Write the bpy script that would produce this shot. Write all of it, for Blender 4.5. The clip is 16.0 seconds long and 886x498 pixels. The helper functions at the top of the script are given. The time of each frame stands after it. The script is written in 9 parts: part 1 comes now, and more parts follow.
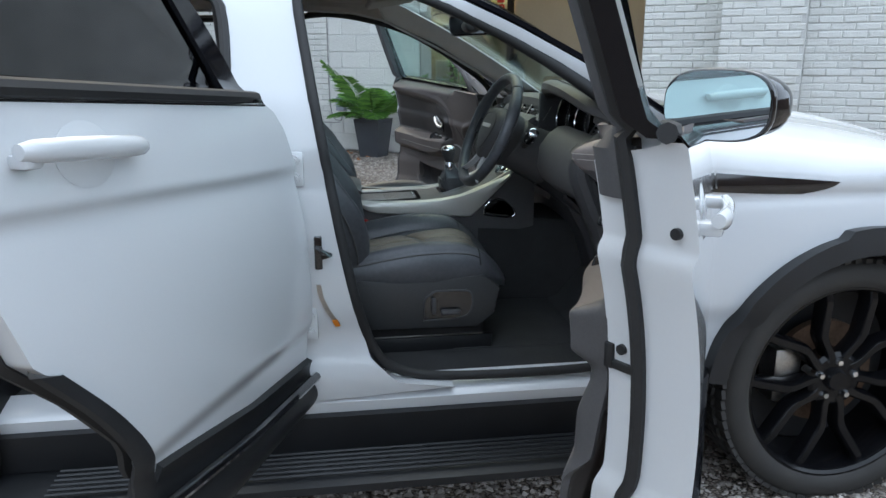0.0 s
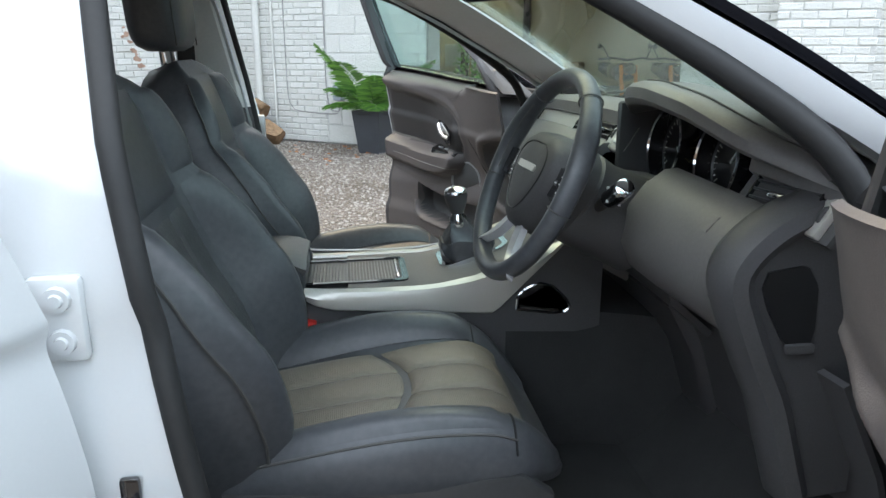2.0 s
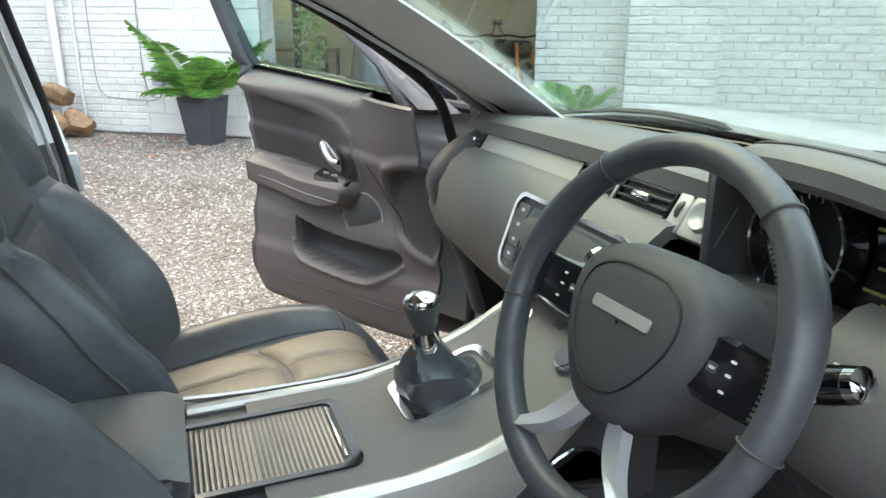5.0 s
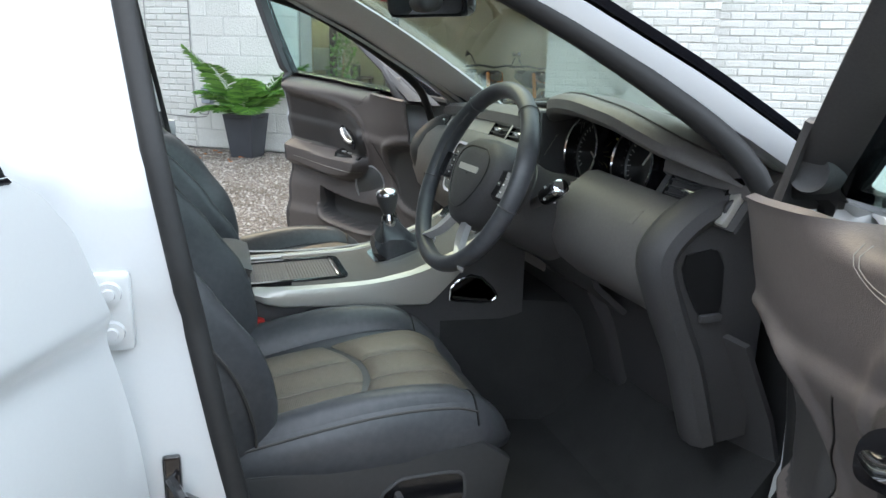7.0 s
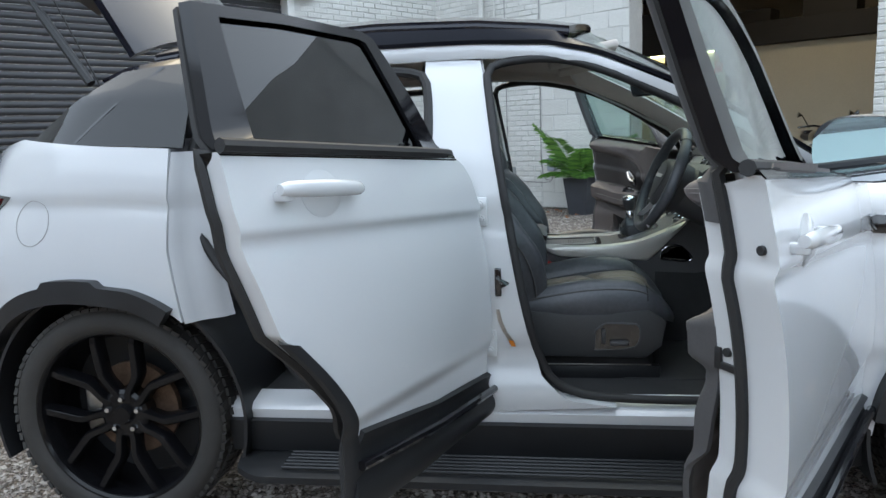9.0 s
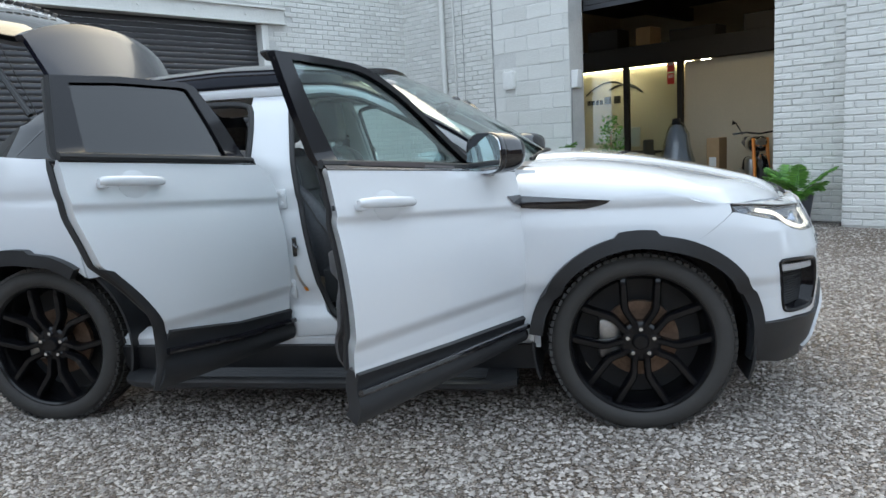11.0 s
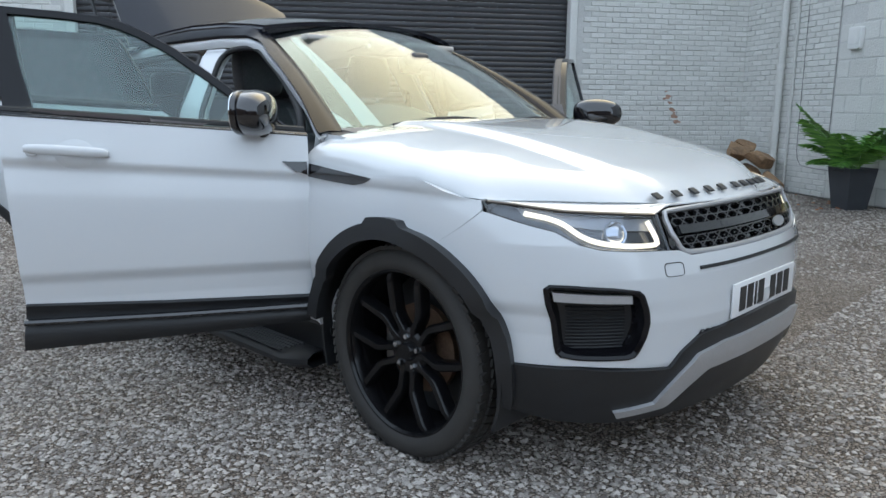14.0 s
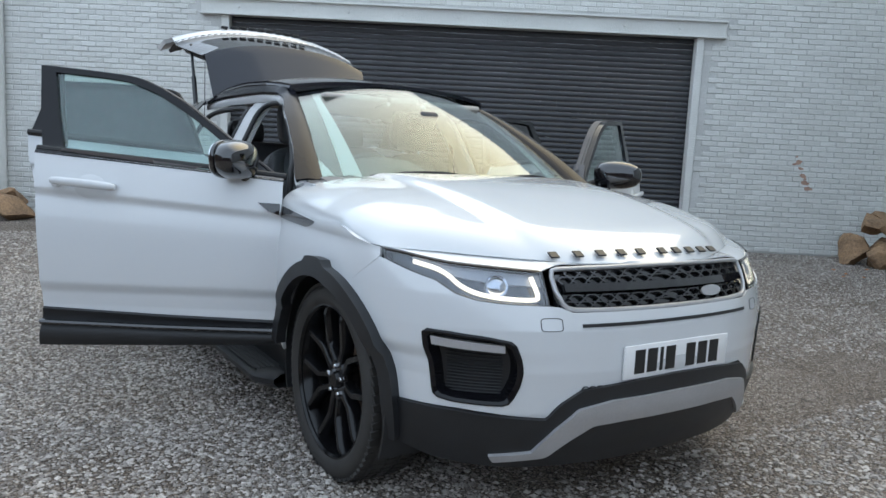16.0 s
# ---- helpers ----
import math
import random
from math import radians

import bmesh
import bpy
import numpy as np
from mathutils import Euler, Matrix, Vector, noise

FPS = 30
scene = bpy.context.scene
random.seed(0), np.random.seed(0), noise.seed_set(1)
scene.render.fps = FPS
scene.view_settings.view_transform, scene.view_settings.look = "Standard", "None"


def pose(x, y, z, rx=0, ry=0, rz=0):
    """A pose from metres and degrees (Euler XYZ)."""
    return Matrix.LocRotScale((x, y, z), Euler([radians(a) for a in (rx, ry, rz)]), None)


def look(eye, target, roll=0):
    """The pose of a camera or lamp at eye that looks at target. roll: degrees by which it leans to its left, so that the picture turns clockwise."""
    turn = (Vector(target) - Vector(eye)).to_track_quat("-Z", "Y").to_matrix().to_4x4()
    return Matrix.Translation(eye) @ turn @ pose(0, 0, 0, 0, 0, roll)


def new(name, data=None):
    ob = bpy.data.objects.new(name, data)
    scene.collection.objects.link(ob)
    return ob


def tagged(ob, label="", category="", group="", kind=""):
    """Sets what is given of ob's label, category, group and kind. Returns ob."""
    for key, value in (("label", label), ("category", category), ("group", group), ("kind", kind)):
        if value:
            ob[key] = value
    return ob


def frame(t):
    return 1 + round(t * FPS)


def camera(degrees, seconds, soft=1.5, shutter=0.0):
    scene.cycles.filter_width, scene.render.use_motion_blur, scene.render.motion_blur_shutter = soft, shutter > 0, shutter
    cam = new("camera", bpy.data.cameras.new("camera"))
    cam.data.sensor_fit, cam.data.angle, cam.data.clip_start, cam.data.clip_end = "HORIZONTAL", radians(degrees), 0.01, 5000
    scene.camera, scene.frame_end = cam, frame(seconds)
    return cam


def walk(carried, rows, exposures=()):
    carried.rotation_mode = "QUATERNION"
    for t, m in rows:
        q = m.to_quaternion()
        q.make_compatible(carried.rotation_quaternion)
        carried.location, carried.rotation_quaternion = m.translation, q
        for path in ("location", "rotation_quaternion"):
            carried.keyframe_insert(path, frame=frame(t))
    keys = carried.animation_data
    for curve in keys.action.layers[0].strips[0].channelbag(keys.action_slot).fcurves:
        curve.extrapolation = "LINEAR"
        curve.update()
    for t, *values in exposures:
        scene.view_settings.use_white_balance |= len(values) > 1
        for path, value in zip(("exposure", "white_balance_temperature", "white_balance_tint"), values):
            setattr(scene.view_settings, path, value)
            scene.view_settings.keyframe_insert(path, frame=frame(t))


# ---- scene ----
cam = camera(62.1, 16.0)
PATH = [
    (0, (-1.382, -2.628, 1.235), (-1.107, -0.71, 0.741), -0.1),
    (0.5, (-1.408, -2.3, 1.244), (-1.096, -0.386, 0.753), 0.3),
    (1, (-1.299, -2.014, 1.263), (-1.0, -0.093, 0.793), 0.5),
    (1.5, (-1.249, -1.744, 1.227), (-0.976, 0.166, 0.701), 0.0),
    (2, (-1.211, -1.532, 1.235), (-0.964, 0.379, 0.702), -0.0),
    (2.5, (-1.157, -1.377, 1.217), (-0.917, 0.543, 0.713), -0.6),
    (3, (-1.175, -1.216, 1.262), (-0.937, 0.729, 0.857), -2.2),
    (3.5, (-1.217, -1.114, 1.314), (-1.084, 0.85, 0.96), -2.6),
    (4, (-1.22, -1.031, 1.329), (-1.193, 0.935, 0.96), -2.3),
    (4.5, (-1.256, -0.93, 1.325), (-0.977, 0.991, 0.844), -1.9),
    (5, (-1.287, -0.858, 1.3), (-0.615, 0.927, 0.697), 0.2),
    (5.2, (-1.29, -0.864, 1.282), (-0.51, 0.862, 0.64), 1.1),
    (7.3, (-1.389, -1.83, 1.247), (-0.888, 0.051, 0.79), 1.5),
    (7.5, (-1.379, -1.975, 1.244), (-0.979, -0.059, 0.832), 1.2),
    (8, (-1.391, -2.308, 1.258), (-1.261, -0.345, 0.899), 0.1),
    (8.2, (-1.394, -2.439, 1.252), (-1.365, -0.47, 0.902), -0.5),
    (10.3, (-0.717, -3.704, 1.209), (-1.242, -1.795, 0.925), -3.1),
    (10.5, (-0.609, -3.788, 1.211), (-1.092, -1.868, 0.927), -3.0),
    (11, (-0.249, -3.827, 1.197), (-0.603, -1.88, 0.906), -3.1),
    (11.5, (0.099, -3.687, 1.18), (-0.254, -1.741, 0.878), -3.1),
    (12, (0.387, -3.468, 1.188), (-0.191, -1.58, 0.869), -2.8),
    (12.5, (0.755, -3.258, 1.169), (-0.084, -1.468, 0.864), -2.3),
    (13, (1.11, -3.018, 1.152), (0.04, -1.36, 0.829), -1.4),
    (13.5, (1.443, -2.765, 1.148), (0.217, -1.225, 0.796), -0.4),
    (14, (1.733, -2.495, 1.16), (0.369, -1.081, 0.786), 0.4),
    (14.5, (1.987, -2.227, 1.181), (0.519, -0.923, 0.802), 0.9),
    (15, (2.23, -1.997, 1.216), (0.67, -0.801, 0.845), 1.9),
    (15.5, (2.326, -1.858, 1.212), (0.712, -0.724, 0.88), 2.9),
    (16, (2.42, -2.02, 1.204), (0.764, -0.927, 0.951), 3.0),
]
walk(cam, [(t, look(eye, goal, roll)) for t, eye, goal, roll in PATH], [(0, 1.25, 6500, 8), (1, 1.42, 6600, 8), (2, 2.0, 6950, 8), (3, 2.45, 7100, 9), (5.2, 2.55, 7100, 9), (6.5, 2.15, 7000, 9), (7.5, 1.85, 6950, 8), (8.2, 1.5, 6800, 8), (10.3, 1.22, 6550, 7), (12, 1.0, 6450, 7), (16, 0.8, 6400, 7)])

# ---- light ----
world = bpy.data.worlds.new("sky")
scene.world = world
world.use_nodes = True
wn, wl = world.node_tree.nodes, world.node_tree.links
sky = wn.new("ShaderNodeTexSky")
sky.sky_type, sky.sun_disc = "NISHITA", False
sky.sun_elevation, sky.sun_rotation = radians(48), radians(-17)
sky.air_density, sky.dust_density, sky.ozone_density = 1.0, 3.0, 0.8
wn["Background"].inputs["Strength"].default_value = 0.15
cloud = wn.new("ShaderNodeMix")
cloud.data_type = "RGBA"
cloud.inputs[0].default_value = 0.93
cloud.inputs[7].default_value = (5.0, 5.9, 7.2, 1)
wl.new(sky.outputs[0], cloud.inputs[6])
# thin cloud, brighter and warmer towards the low sun behind the building
SUN_WAY = Vector((math.sin(radians(-17)) * math.cos(radians(48)), math.cos(radians(-17)) * math.cos(radians(48)), math.sin(radians(48))))
way, near_sun, fall, glow_mix = wn.new("ShaderNodeTexCoord"), wn.new("ShaderNodeVectorMath"), wn.new("ShaderNodeMath"), wn.new("ShaderNodeMix")
near_sun.operation, fall.operation, fall.use_clamp = "DOT_PRODUCT", "POWER", True
near_sun.inputs[1].default_value = SUN_WAY
fall.inputs[1].default_value = 9.0
glow_mix.data_type, glow_mix.blend_type = "RGBA", "MIX"
glow_mix.inputs[7].default_value = (11.5, 9.6, 6.2, 1)
over = wn.new("ShaderNodeMath")
over.operation = "MAXIMUM"
over.inputs[1].default_value = 0.0
wl.new(way.outputs["Generated"], near_sun.inputs[0])
wl.new(near_sun.outputs["Value"], over.inputs[0])
wl.new(over.outputs[0], fall.inputs[0])
wl.new(fall.outputs[0], glow_mix.inputs[0])
wl.new(cloud.outputs[2], glow_mix.inputs[6])
wl.new(glow_mix.outputs[2], wn["Background"].inputs["Color"])
sun_data = bpy.data.lights.new("sun", "SUN")
sun_data.energy, sun_data.angle, sun_data.color = 0.5, radians(90), (1.0, 0.96, 0.90)
sun = new("sun", sun_data)
sun.matrix_world = look((0, 0, 20), (0 - math.sin(radians(-17)) * 10, -math.cos(radians(-17)) * 10, 20 - math.tan(radians(48)) * 10))

# ---- mesh helpers ----
def finish(bm, name, material, smooth=True):
    me = bpy.data.meshes.new(name)
    bm.normal_update()
    bm.to_mesh(me)
    bm.free()
    me.materials.append(material)
    if smooth:
        me.polygons.foreach_set("use_smooth", [True] * len(me.polygons))
        me.set_sharp_from_angle(angle=radians(38))
    return me


def part(name, bm, material, parent=None, label="", smooth=True, m=None):
    ob = new(name, finish(bm, name, material, smooth))
    if parent:
        ob.parent = parent
    if m is not None:
        ob.matrix_basis = m
    if label:
        ob["label"] = label
    return ob


def thing(name, label, category, m=None, group="", kind=""):
    ob = new(name)
    if m is not None:
        ob.matrix_basis = m
    return tagged(ob, label, category, group, kind)


def from_grid(bm, P, close_u=False, close_v=False, flip=False):
    P = np.asarray(P, float)
    n, k = P.shape[:2]
    vs = [[bm.verts.new(P[i, j]) for j in range(k)] for i in range(n)]
    for i in range(n if close_u else n - 1):
        for j in range(k if close_v else k - 1):
            q = [vs[i][j], vs[(i + 1) % n][j], vs[(i + 1) % n][(j + 1) % k], vs[i][(j + 1) % k]]
            bm.faces.new(q[::-1] if flip else q)
    return vs


def grid_normals(P):
    du, dv = np.gradient(P, axis=0), np.gradient(P, axis=1)
    nn = np.cross(du, dv)
    return nn / (np.linalg.norm(nn, axis=2, keepdims=True) + 1e-12)


def shell(P, t, bm=None, cut=None, along=None):
    """A sheet of thickness t from a grid of points; t > 0 thickens against the normal. cut(i, j) leaves a quad out."""
    bm = bm or bmesh.new()
    P = np.asarray(P, float)
    Q = P - grid_normals(P) * t if along is None else P + np.array(along)
    n, k = P.shape[:2]
    a = [[bm.verts.new(P[i, j]) for j in range(k)] for i in range(n)]
    b = [[bm.verts.new(Q[i, j]) for j in range(k)] for i in range(n)]
    keep = np.ones((n - 1, k - 1), bool)
    if cut:
        for i in range(n - 1):
            for j in range(k - 1):
                keep[i, j] = not cut(i, j)
    def ok(i, j):
        return 0 <= i < n - 1 and 0 <= j < k - 1 and keep[i, j]
    for i in range(n - 1):
        for j in range(k - 1):
            if not keep[i, j]:
                continue
            bm.faces.new((a[i][j], a[i + 1][j], a[i + 1][j + 1], a[i][j + 1]))
            bm.faces.new((b[i][j], b[i][j + 1], b[i + 1][j + 1], b[i + 1][j]))
            for (p, q), nb in ((((i, j), (i, j + 1)), (i - 1, j)), (((i + 1, j + 1), (i + 1, j)), (i + 1, j)),
                               (((i + 1, j), (i, j)), (i, j - 1)), (((i, j + 1), (i + 1, j + 1)), (i, j + 1))):
                if not ok(*nb):
                    bm.faces.new((a[p[0]][p[1]], a[q[0]][q[1]], b[q[0]][q[1]], b[p[0]][p[1]]))
    bmesh.ops.delete(bm, geom=[v for v in bm.verts if not v.link_faces], context="VERTS")
    return bm


def resample(pts, n):
    pts = np.asarray(pts, float)
    d = np.r_[0, np.cumsum(np.linalg.norm(np.diff(pts, axis=0), axis=1))]
    s = np.linspace(0, d[-1], n)
    return np.stack([np.interp(s, d, pts[:, c]) for c in range(pts.shape[1])], 1)


def smooth_line(pts, n, rounds=2):
    """A rounded line through about the given points."""
    pts = [np.asarray(p, float) for p in pts]
    for _ in range(rounds):
        out = [pts[0]]
        for p, q in zip(pts, pts[1:]):
            out += [p * 0.75 + q * 0.25, p * 0.25 + q * 0.75]
        pts = out + [pts[-1]]
    return resample(pts, n)


def coons(low, right, top, left, nu, nv):
    """A grid between four lines: low and top run the same way, left and right run upwards."""
    low, top, left, right = resample(low, nu), resample(top, nu), resample(left, nv), resample(right, nv)
    u, v = np.linspace(0, 1, nu)[:, None, None], np.linspace(0, 1, nv)[None, :, None]
    a = low[:, None] * (1 - v) + top[:, None] * v
    b = left[None] * (1 - u) + right[None] * u
    c = (low[0] * (1 - u) * (1 - v) + low[-1] * u * (1 - v) + top[0] * (1 - u) * v + top[-1] * u * v)
    return a + b - c


def tube(path, r, n=8, bm=None, closed=False):
    """A round bar along a line; r may be a number or one for each point."""
    bm = bm or bmesh.new()
    P = [Vector(p) for p in path]
    k = len(P)
    rs = r if isinstance(r, (list, tuple, np.ndarray)) else [r] * k
    up = Vector((0, 0, 1))
    rings = []
    x = None
    for i in range(k):
        a, b = (P[(i - 1) % k], P[(i + 1) % k]) if closed else (P[max(i - 1, 0)], P[min(i + 1, k - 1)])
        d = (b - a).normalized()
        if x is None:
            x = d.cross(up if abs(d.z) < 0.9 else Vector((1, 0, 0))).normalized()
        else:
            x = (x - d * x.dot(d)).normalized()
        y = d.cross(x)
        rings.append([bm.verts.new(P[i] + (x * math.cos(t) + y * math.sin(t)) * rs[i]) for t in [2 * math.pi * j / n for j in range(n)]])
    for i in range(k if closed else k - 1):
        A, B = rings[i], rings[(i + 1) % k]
        for j in range(n):
            bm.faces.new((A[j], A[(j + 1) % n], B[(j + 1) % n], B[j]))
    if not closed:
        bm.faces.new(rings[0][::-1])
        bm.faces.new(rings[-1])
    bmesh.ops.recalc_face_normals(bm, faces=bm.faces)
    return bm


def rbox(size, at=(0, 0, 0), r=0.01, seg=2, bm=None, turn=None, taper=None):
    """A box with rounded edges; taper shrinks its top in x and y."""
    bm2 = bmesh.new()
    bmesh.ops.create_cube(bm2, size=1)
    for v in bm2.verts:
        if taper and v.co.z > 0:
            v.co.x *= taper[0]
            v.co.y *= taper[1]
        v.co = Vector((v.co.x * size[0], v.co.y * size[1], v.co.z * size[2]))
    if r > 0:
        bmesh.ops.bevel(bm2, geom=bm2.edges[:], offset=min(r, min(size) * 0.45), segments=seg, profile=0.5, affect="EDGES")
    m = Matrix.Translation(at) @ (turn.to_4x4() if turn else Matrix())
    bm2.transform(m)
    return merged(bm, bm2)


def merged(bm, extra):
    if bm is None:
        return extra
    me = bpy.data.meshes.new("t")
    extra.to_mesh(me)
    extra.free()
    bm.from_mesh(me)
    bpy.data.meshes.remove(me)
    return bm


def lathe(profile, n=48, bm=None, m=None, closed=False):
    """Turns a profile of (radius, height) round the z axis, then lays it by m."""
    bm2 = bmesh.new()
    P = np.array([[(r * math.cos(t), r * math.sin(t), h) for r, h in profile] for t in np.linspace(0, 2 * math.pi, n, endpoint=False)])
    from_grid(bm2, P, close_u=True, close_v=closed)
    bmesh.ops.remove_doubles(bm2, verts=bm2.verts, dist=1e-5)
    bmesh.ops.recalc_face_normals(bm2, faces=bm2.faces)
    if m is not None:
        bm2.transform(m)
    return merged(bm, bm2)


def slab(poly, depth, place, bm=None, r=0.0):
    """A plate from an outline in 2D: place(a, b, d) lays a point, d from 0 to depth."""
    bm2 = bmesh.new()
    A = [bm2.verts.new(place(p[0], p[1], 0)) for p in poly]
    B = [bm2.verts.new(place(p[0], p[1], depth)) for p in poly]
    f1, f2 = bm2.faces.new(A), bm2.faces.new(B[::-1])
    for i in range(len(poly)):
        j = (i + 1) % len(poly)
        bm2.faces.new((A[j], A[i], B[i], B[j]))
    bmesh.ops.recalc_face_normals(bm2, faces=bm2.faces)
    if r:
        bmesh.ops.bevel(bm2, geom=list(set(f1.edges) | set(f2.edges)), offset=r, segments=2, profile=0.5, affect="EDGES")
    bmesh.ops.triangulate(bm2, faces=[f for f in bm2.faces if len(f.verts) > 4])
    return merged(bm, bm2)


def ring_slab(outer, inner, depth, place, bm=None):
    """A flat frame between two outlines with as many points."""
    bm = bm or bmesh.new()
    rows = []
    for poly, d in ((outer, 0), (outer, depth), (inner, depth), (inner, 0)):
        rows.append([bm.verts.new(place(p[0], p[1], d)) for p in poly])
    k = len(outer)
    fs = []
    for a in range(4):
        A, B = rows[a], rows[(a + 1) % 4]
        for j in range(k):
            fs.append(bm.faces.new((A[j], A[(j + 1) % k], B[(j + 1) % k], B[j])))
    bmesh.ops.recalc_face_normals(bm, faces=fs)
    return bm


def mirror_y(bm):
    bm.transform(Matrix.Diagonal((1, -1, 1, 1)))
    bmesh.ops.reverse_faces(bm, faces=bm.faces)
    return bm


# ---- materials ----
def material(name, color, rough=0.5, metal=0.0, coat=0.0, vary=0.12, scale=6.0, fine=120.0, bump=0.0, bump_scale=200.0, bump_kind="noise", random=0.0, tint=None, sheen=0.0, spec=0.5):
    """A surface with colour variation at two scales, gloss variation and fine relief."""
    m = bpy.data.materials.new(name)
    m.use_nodes = True
    nd, ln = m.node_tree.nodes, m.node_tree.links
    bs = nd["Principled BSDF"]
    bs.inputs["Metallic"].default_value = metal
    bs.inputs["Coat Weight"].default_value = coat
    bs.inputs["Coat Roughness"].default_value = 0.04
    bs.inputs["Sheen Weight"].default_value = sheen
    bs.inputs["Specular IOR Level"].default_value = spec
    tc = nd.new("ShaderNodeTexCoord")
    big, small = nd.new("ShaderNodeTexNoise"), nd.new("ShaderNodeTexNoise")
    big.inputs["Scale"].default_value, small.inputs["Scale"].default_value = scale, fine
    big.inputs["Detail"].default_value, small.inputs["Detail"].default_value = 4, 3
    ln.new(tc.outputs["Object"], big.inputs["Vector"])
    ln.new(tc.outputs["Object"], small.inputs["Vector"])
    mixf = nd.new("ShaderNodeMath")
    mixf.operation = "MULTIPLY_ADD"
    mixf.inputs[1].default_value = 0.6
    ln.new(big.outputs["Fac"], mixf.inputs[0])
    half = nd.new("ShaderNodeMath")
    half.operation = "MULTIPLY"
    half.inputs[1].default_value = 0.4
    ln.new(small.outputs["Fac"], half.inputs[0])
    ln.new(half.outputs[0], mixf.inputs[2])
    fac = mixf.outputs[0]
    if random:
        info = nd.new("ShaderNodeObjectInfo")
        geo = nd.new("ShaderNodeNewGeometry")
        add = nd.new("ShaderNodeMath")
        add.operation = "ADD"
        ln.new(info.outputs["Random"], add.inputs[0])
        ln.new(geo.outputs["Random Per Island"], add.inputs[1])
        fr = nd.new("ShaderNodeMath")
        fr.operation = "FRACT"
        ln.new(add.outputs[0], fr.inputs[0])
        mx = nd.new("ShaderNodeMix")
        mx.inputs[0].default_value = random
        ln.new(fac, mx.inputs[2])
        ln.new(fr.outputs[0], mx.inputs[3])
        fac = mx.outputs[0]
    ramp = nd.new("ShaderNodeValToRGB")
    c = np.array(color[:3])
    t = np.array(tint[:3]) if tint else c * (1 - vary)
    ramp.color_ramp.elements[0].position, ramp.color_ramp.elements[1].position = (0.3, 0.7) if not random else (0.1, 0.9)
    ramp.color_ramp.elements[0].color = (*t, 1)
    ramp.color_ramp.elements[1].color = (*np.minimum(c * (1 + vary * 0.5), 0.95), 1)
    ln.new(fac, ramp.inputs[0])
    ln.new(ramp.outputs[0], bs.inputs["Base Color"])
    rr = nd.new("ShaderNodeMapRange")
    rr.inputs["To Min"].default_value, rr.inputs["To Max"].default_value = rough * 0.85, min(1, rough * 1.15)
    ln.new(big.outputs["Fac"], rr.inputs["Value"])
    ln.new(rr.outputs[0], bs.inputs["Roughness"])
    if bump:
        if bump_kind == "cells":
            tx = nd.new("ShaderNodeTexVoronoi")
            out = tx.outputs["Distance"]
        elif bump_kind == "dots":
            tx = nd.new("ShaderNodeTexVoronoi")
            tx.inputs["Randomness"].default_value = 0.0
            out = tx.outputs["Distance"]
        else:
            tx = nd.new("ShaderNodeTexNoise")
            tx.inputs["Detail"].default_value = 5
            out = tx.outputs["Fac"]
        tx.inputs["Scale"].default_value = bump_scale
        ln.new(tc.outputs["Object"], tx.inputs["Vector"])
        bp = nd.new("ShaderNodeBump")
        bp.inputs["Strength"].default_value = bump
        bp.inputs["Distance"].default_value = 0.6 / bump_scale
        ln.new(out, bp.inputs["Height"])
        ln.new(bp.outputs[0], bs.inputs["Normal"])
    return m


def glass(name, tint, gloss=1.0):
    """A thin pane: clear or tinted, with a mirror-like gloss that grows with the angle."""
    m = bpy.data.materials.new(name)
    m.use_nodes = True
    nd, ln = m.node_tree.nodes, m.node_tree.links
    nd.remove(nd["Principled BSDF"])
    tr, gl, mx, lw = nd.new("ShaderNodeBsdfTransparent"), nd.new("ShaderNodeBsdfGlossy"), nd.new("ShaderNodeMixShader"), nd.new("ShaderNodeLayerWeight")
    tr.inputs["Color"].default_value = (*tint, 1)
    gl.inputs["Roughness"].default_value = 0.01
    gl.inputs["Color"].default_value = (gloss, gloss, gloss, 1)
    lw.inputs["Blend"].default_value = 0.5
    pw, ma = nd.new("ShaderNodeMath"), nd.new("ShaderNodeMath")
    pw.operation, ma.operation = "POWER", "MULTIPLY_ADD"
    pw.inputs[1].default_value = 4.0
    ma.inputs[1].default_value, ma.inputs[2].default_value = 0.90, 0.055
    ln.new(lw.outputs["Facing"], pw.inputs[0])
    ln.new(pw.outputs[0], ma.inputs[0])
    ln.new(ma.outputs[0], mx.inputs[0])
    ln.new(tr.outputs[0], mx.inputs[1])
    ln.new(gl.outputs[0], mx.inputs[2])
    ln.new(mx.outputs[0], nd["Material Output"].inputs["Surface"])
    return m


def glow(name, color, strength):
    m = bpy.data.materials.new(name)
    m.use_nodes = True
    bs = m.node_tree.nodes["Principled BSDF"]
    bs.inputs["Base Color"].default_value = (*color, 1)
    bs.inputs["Emission Color"].default_value = (*color, 1)
    bs.inputs["Emission Strength"].default_value = strength
    return m


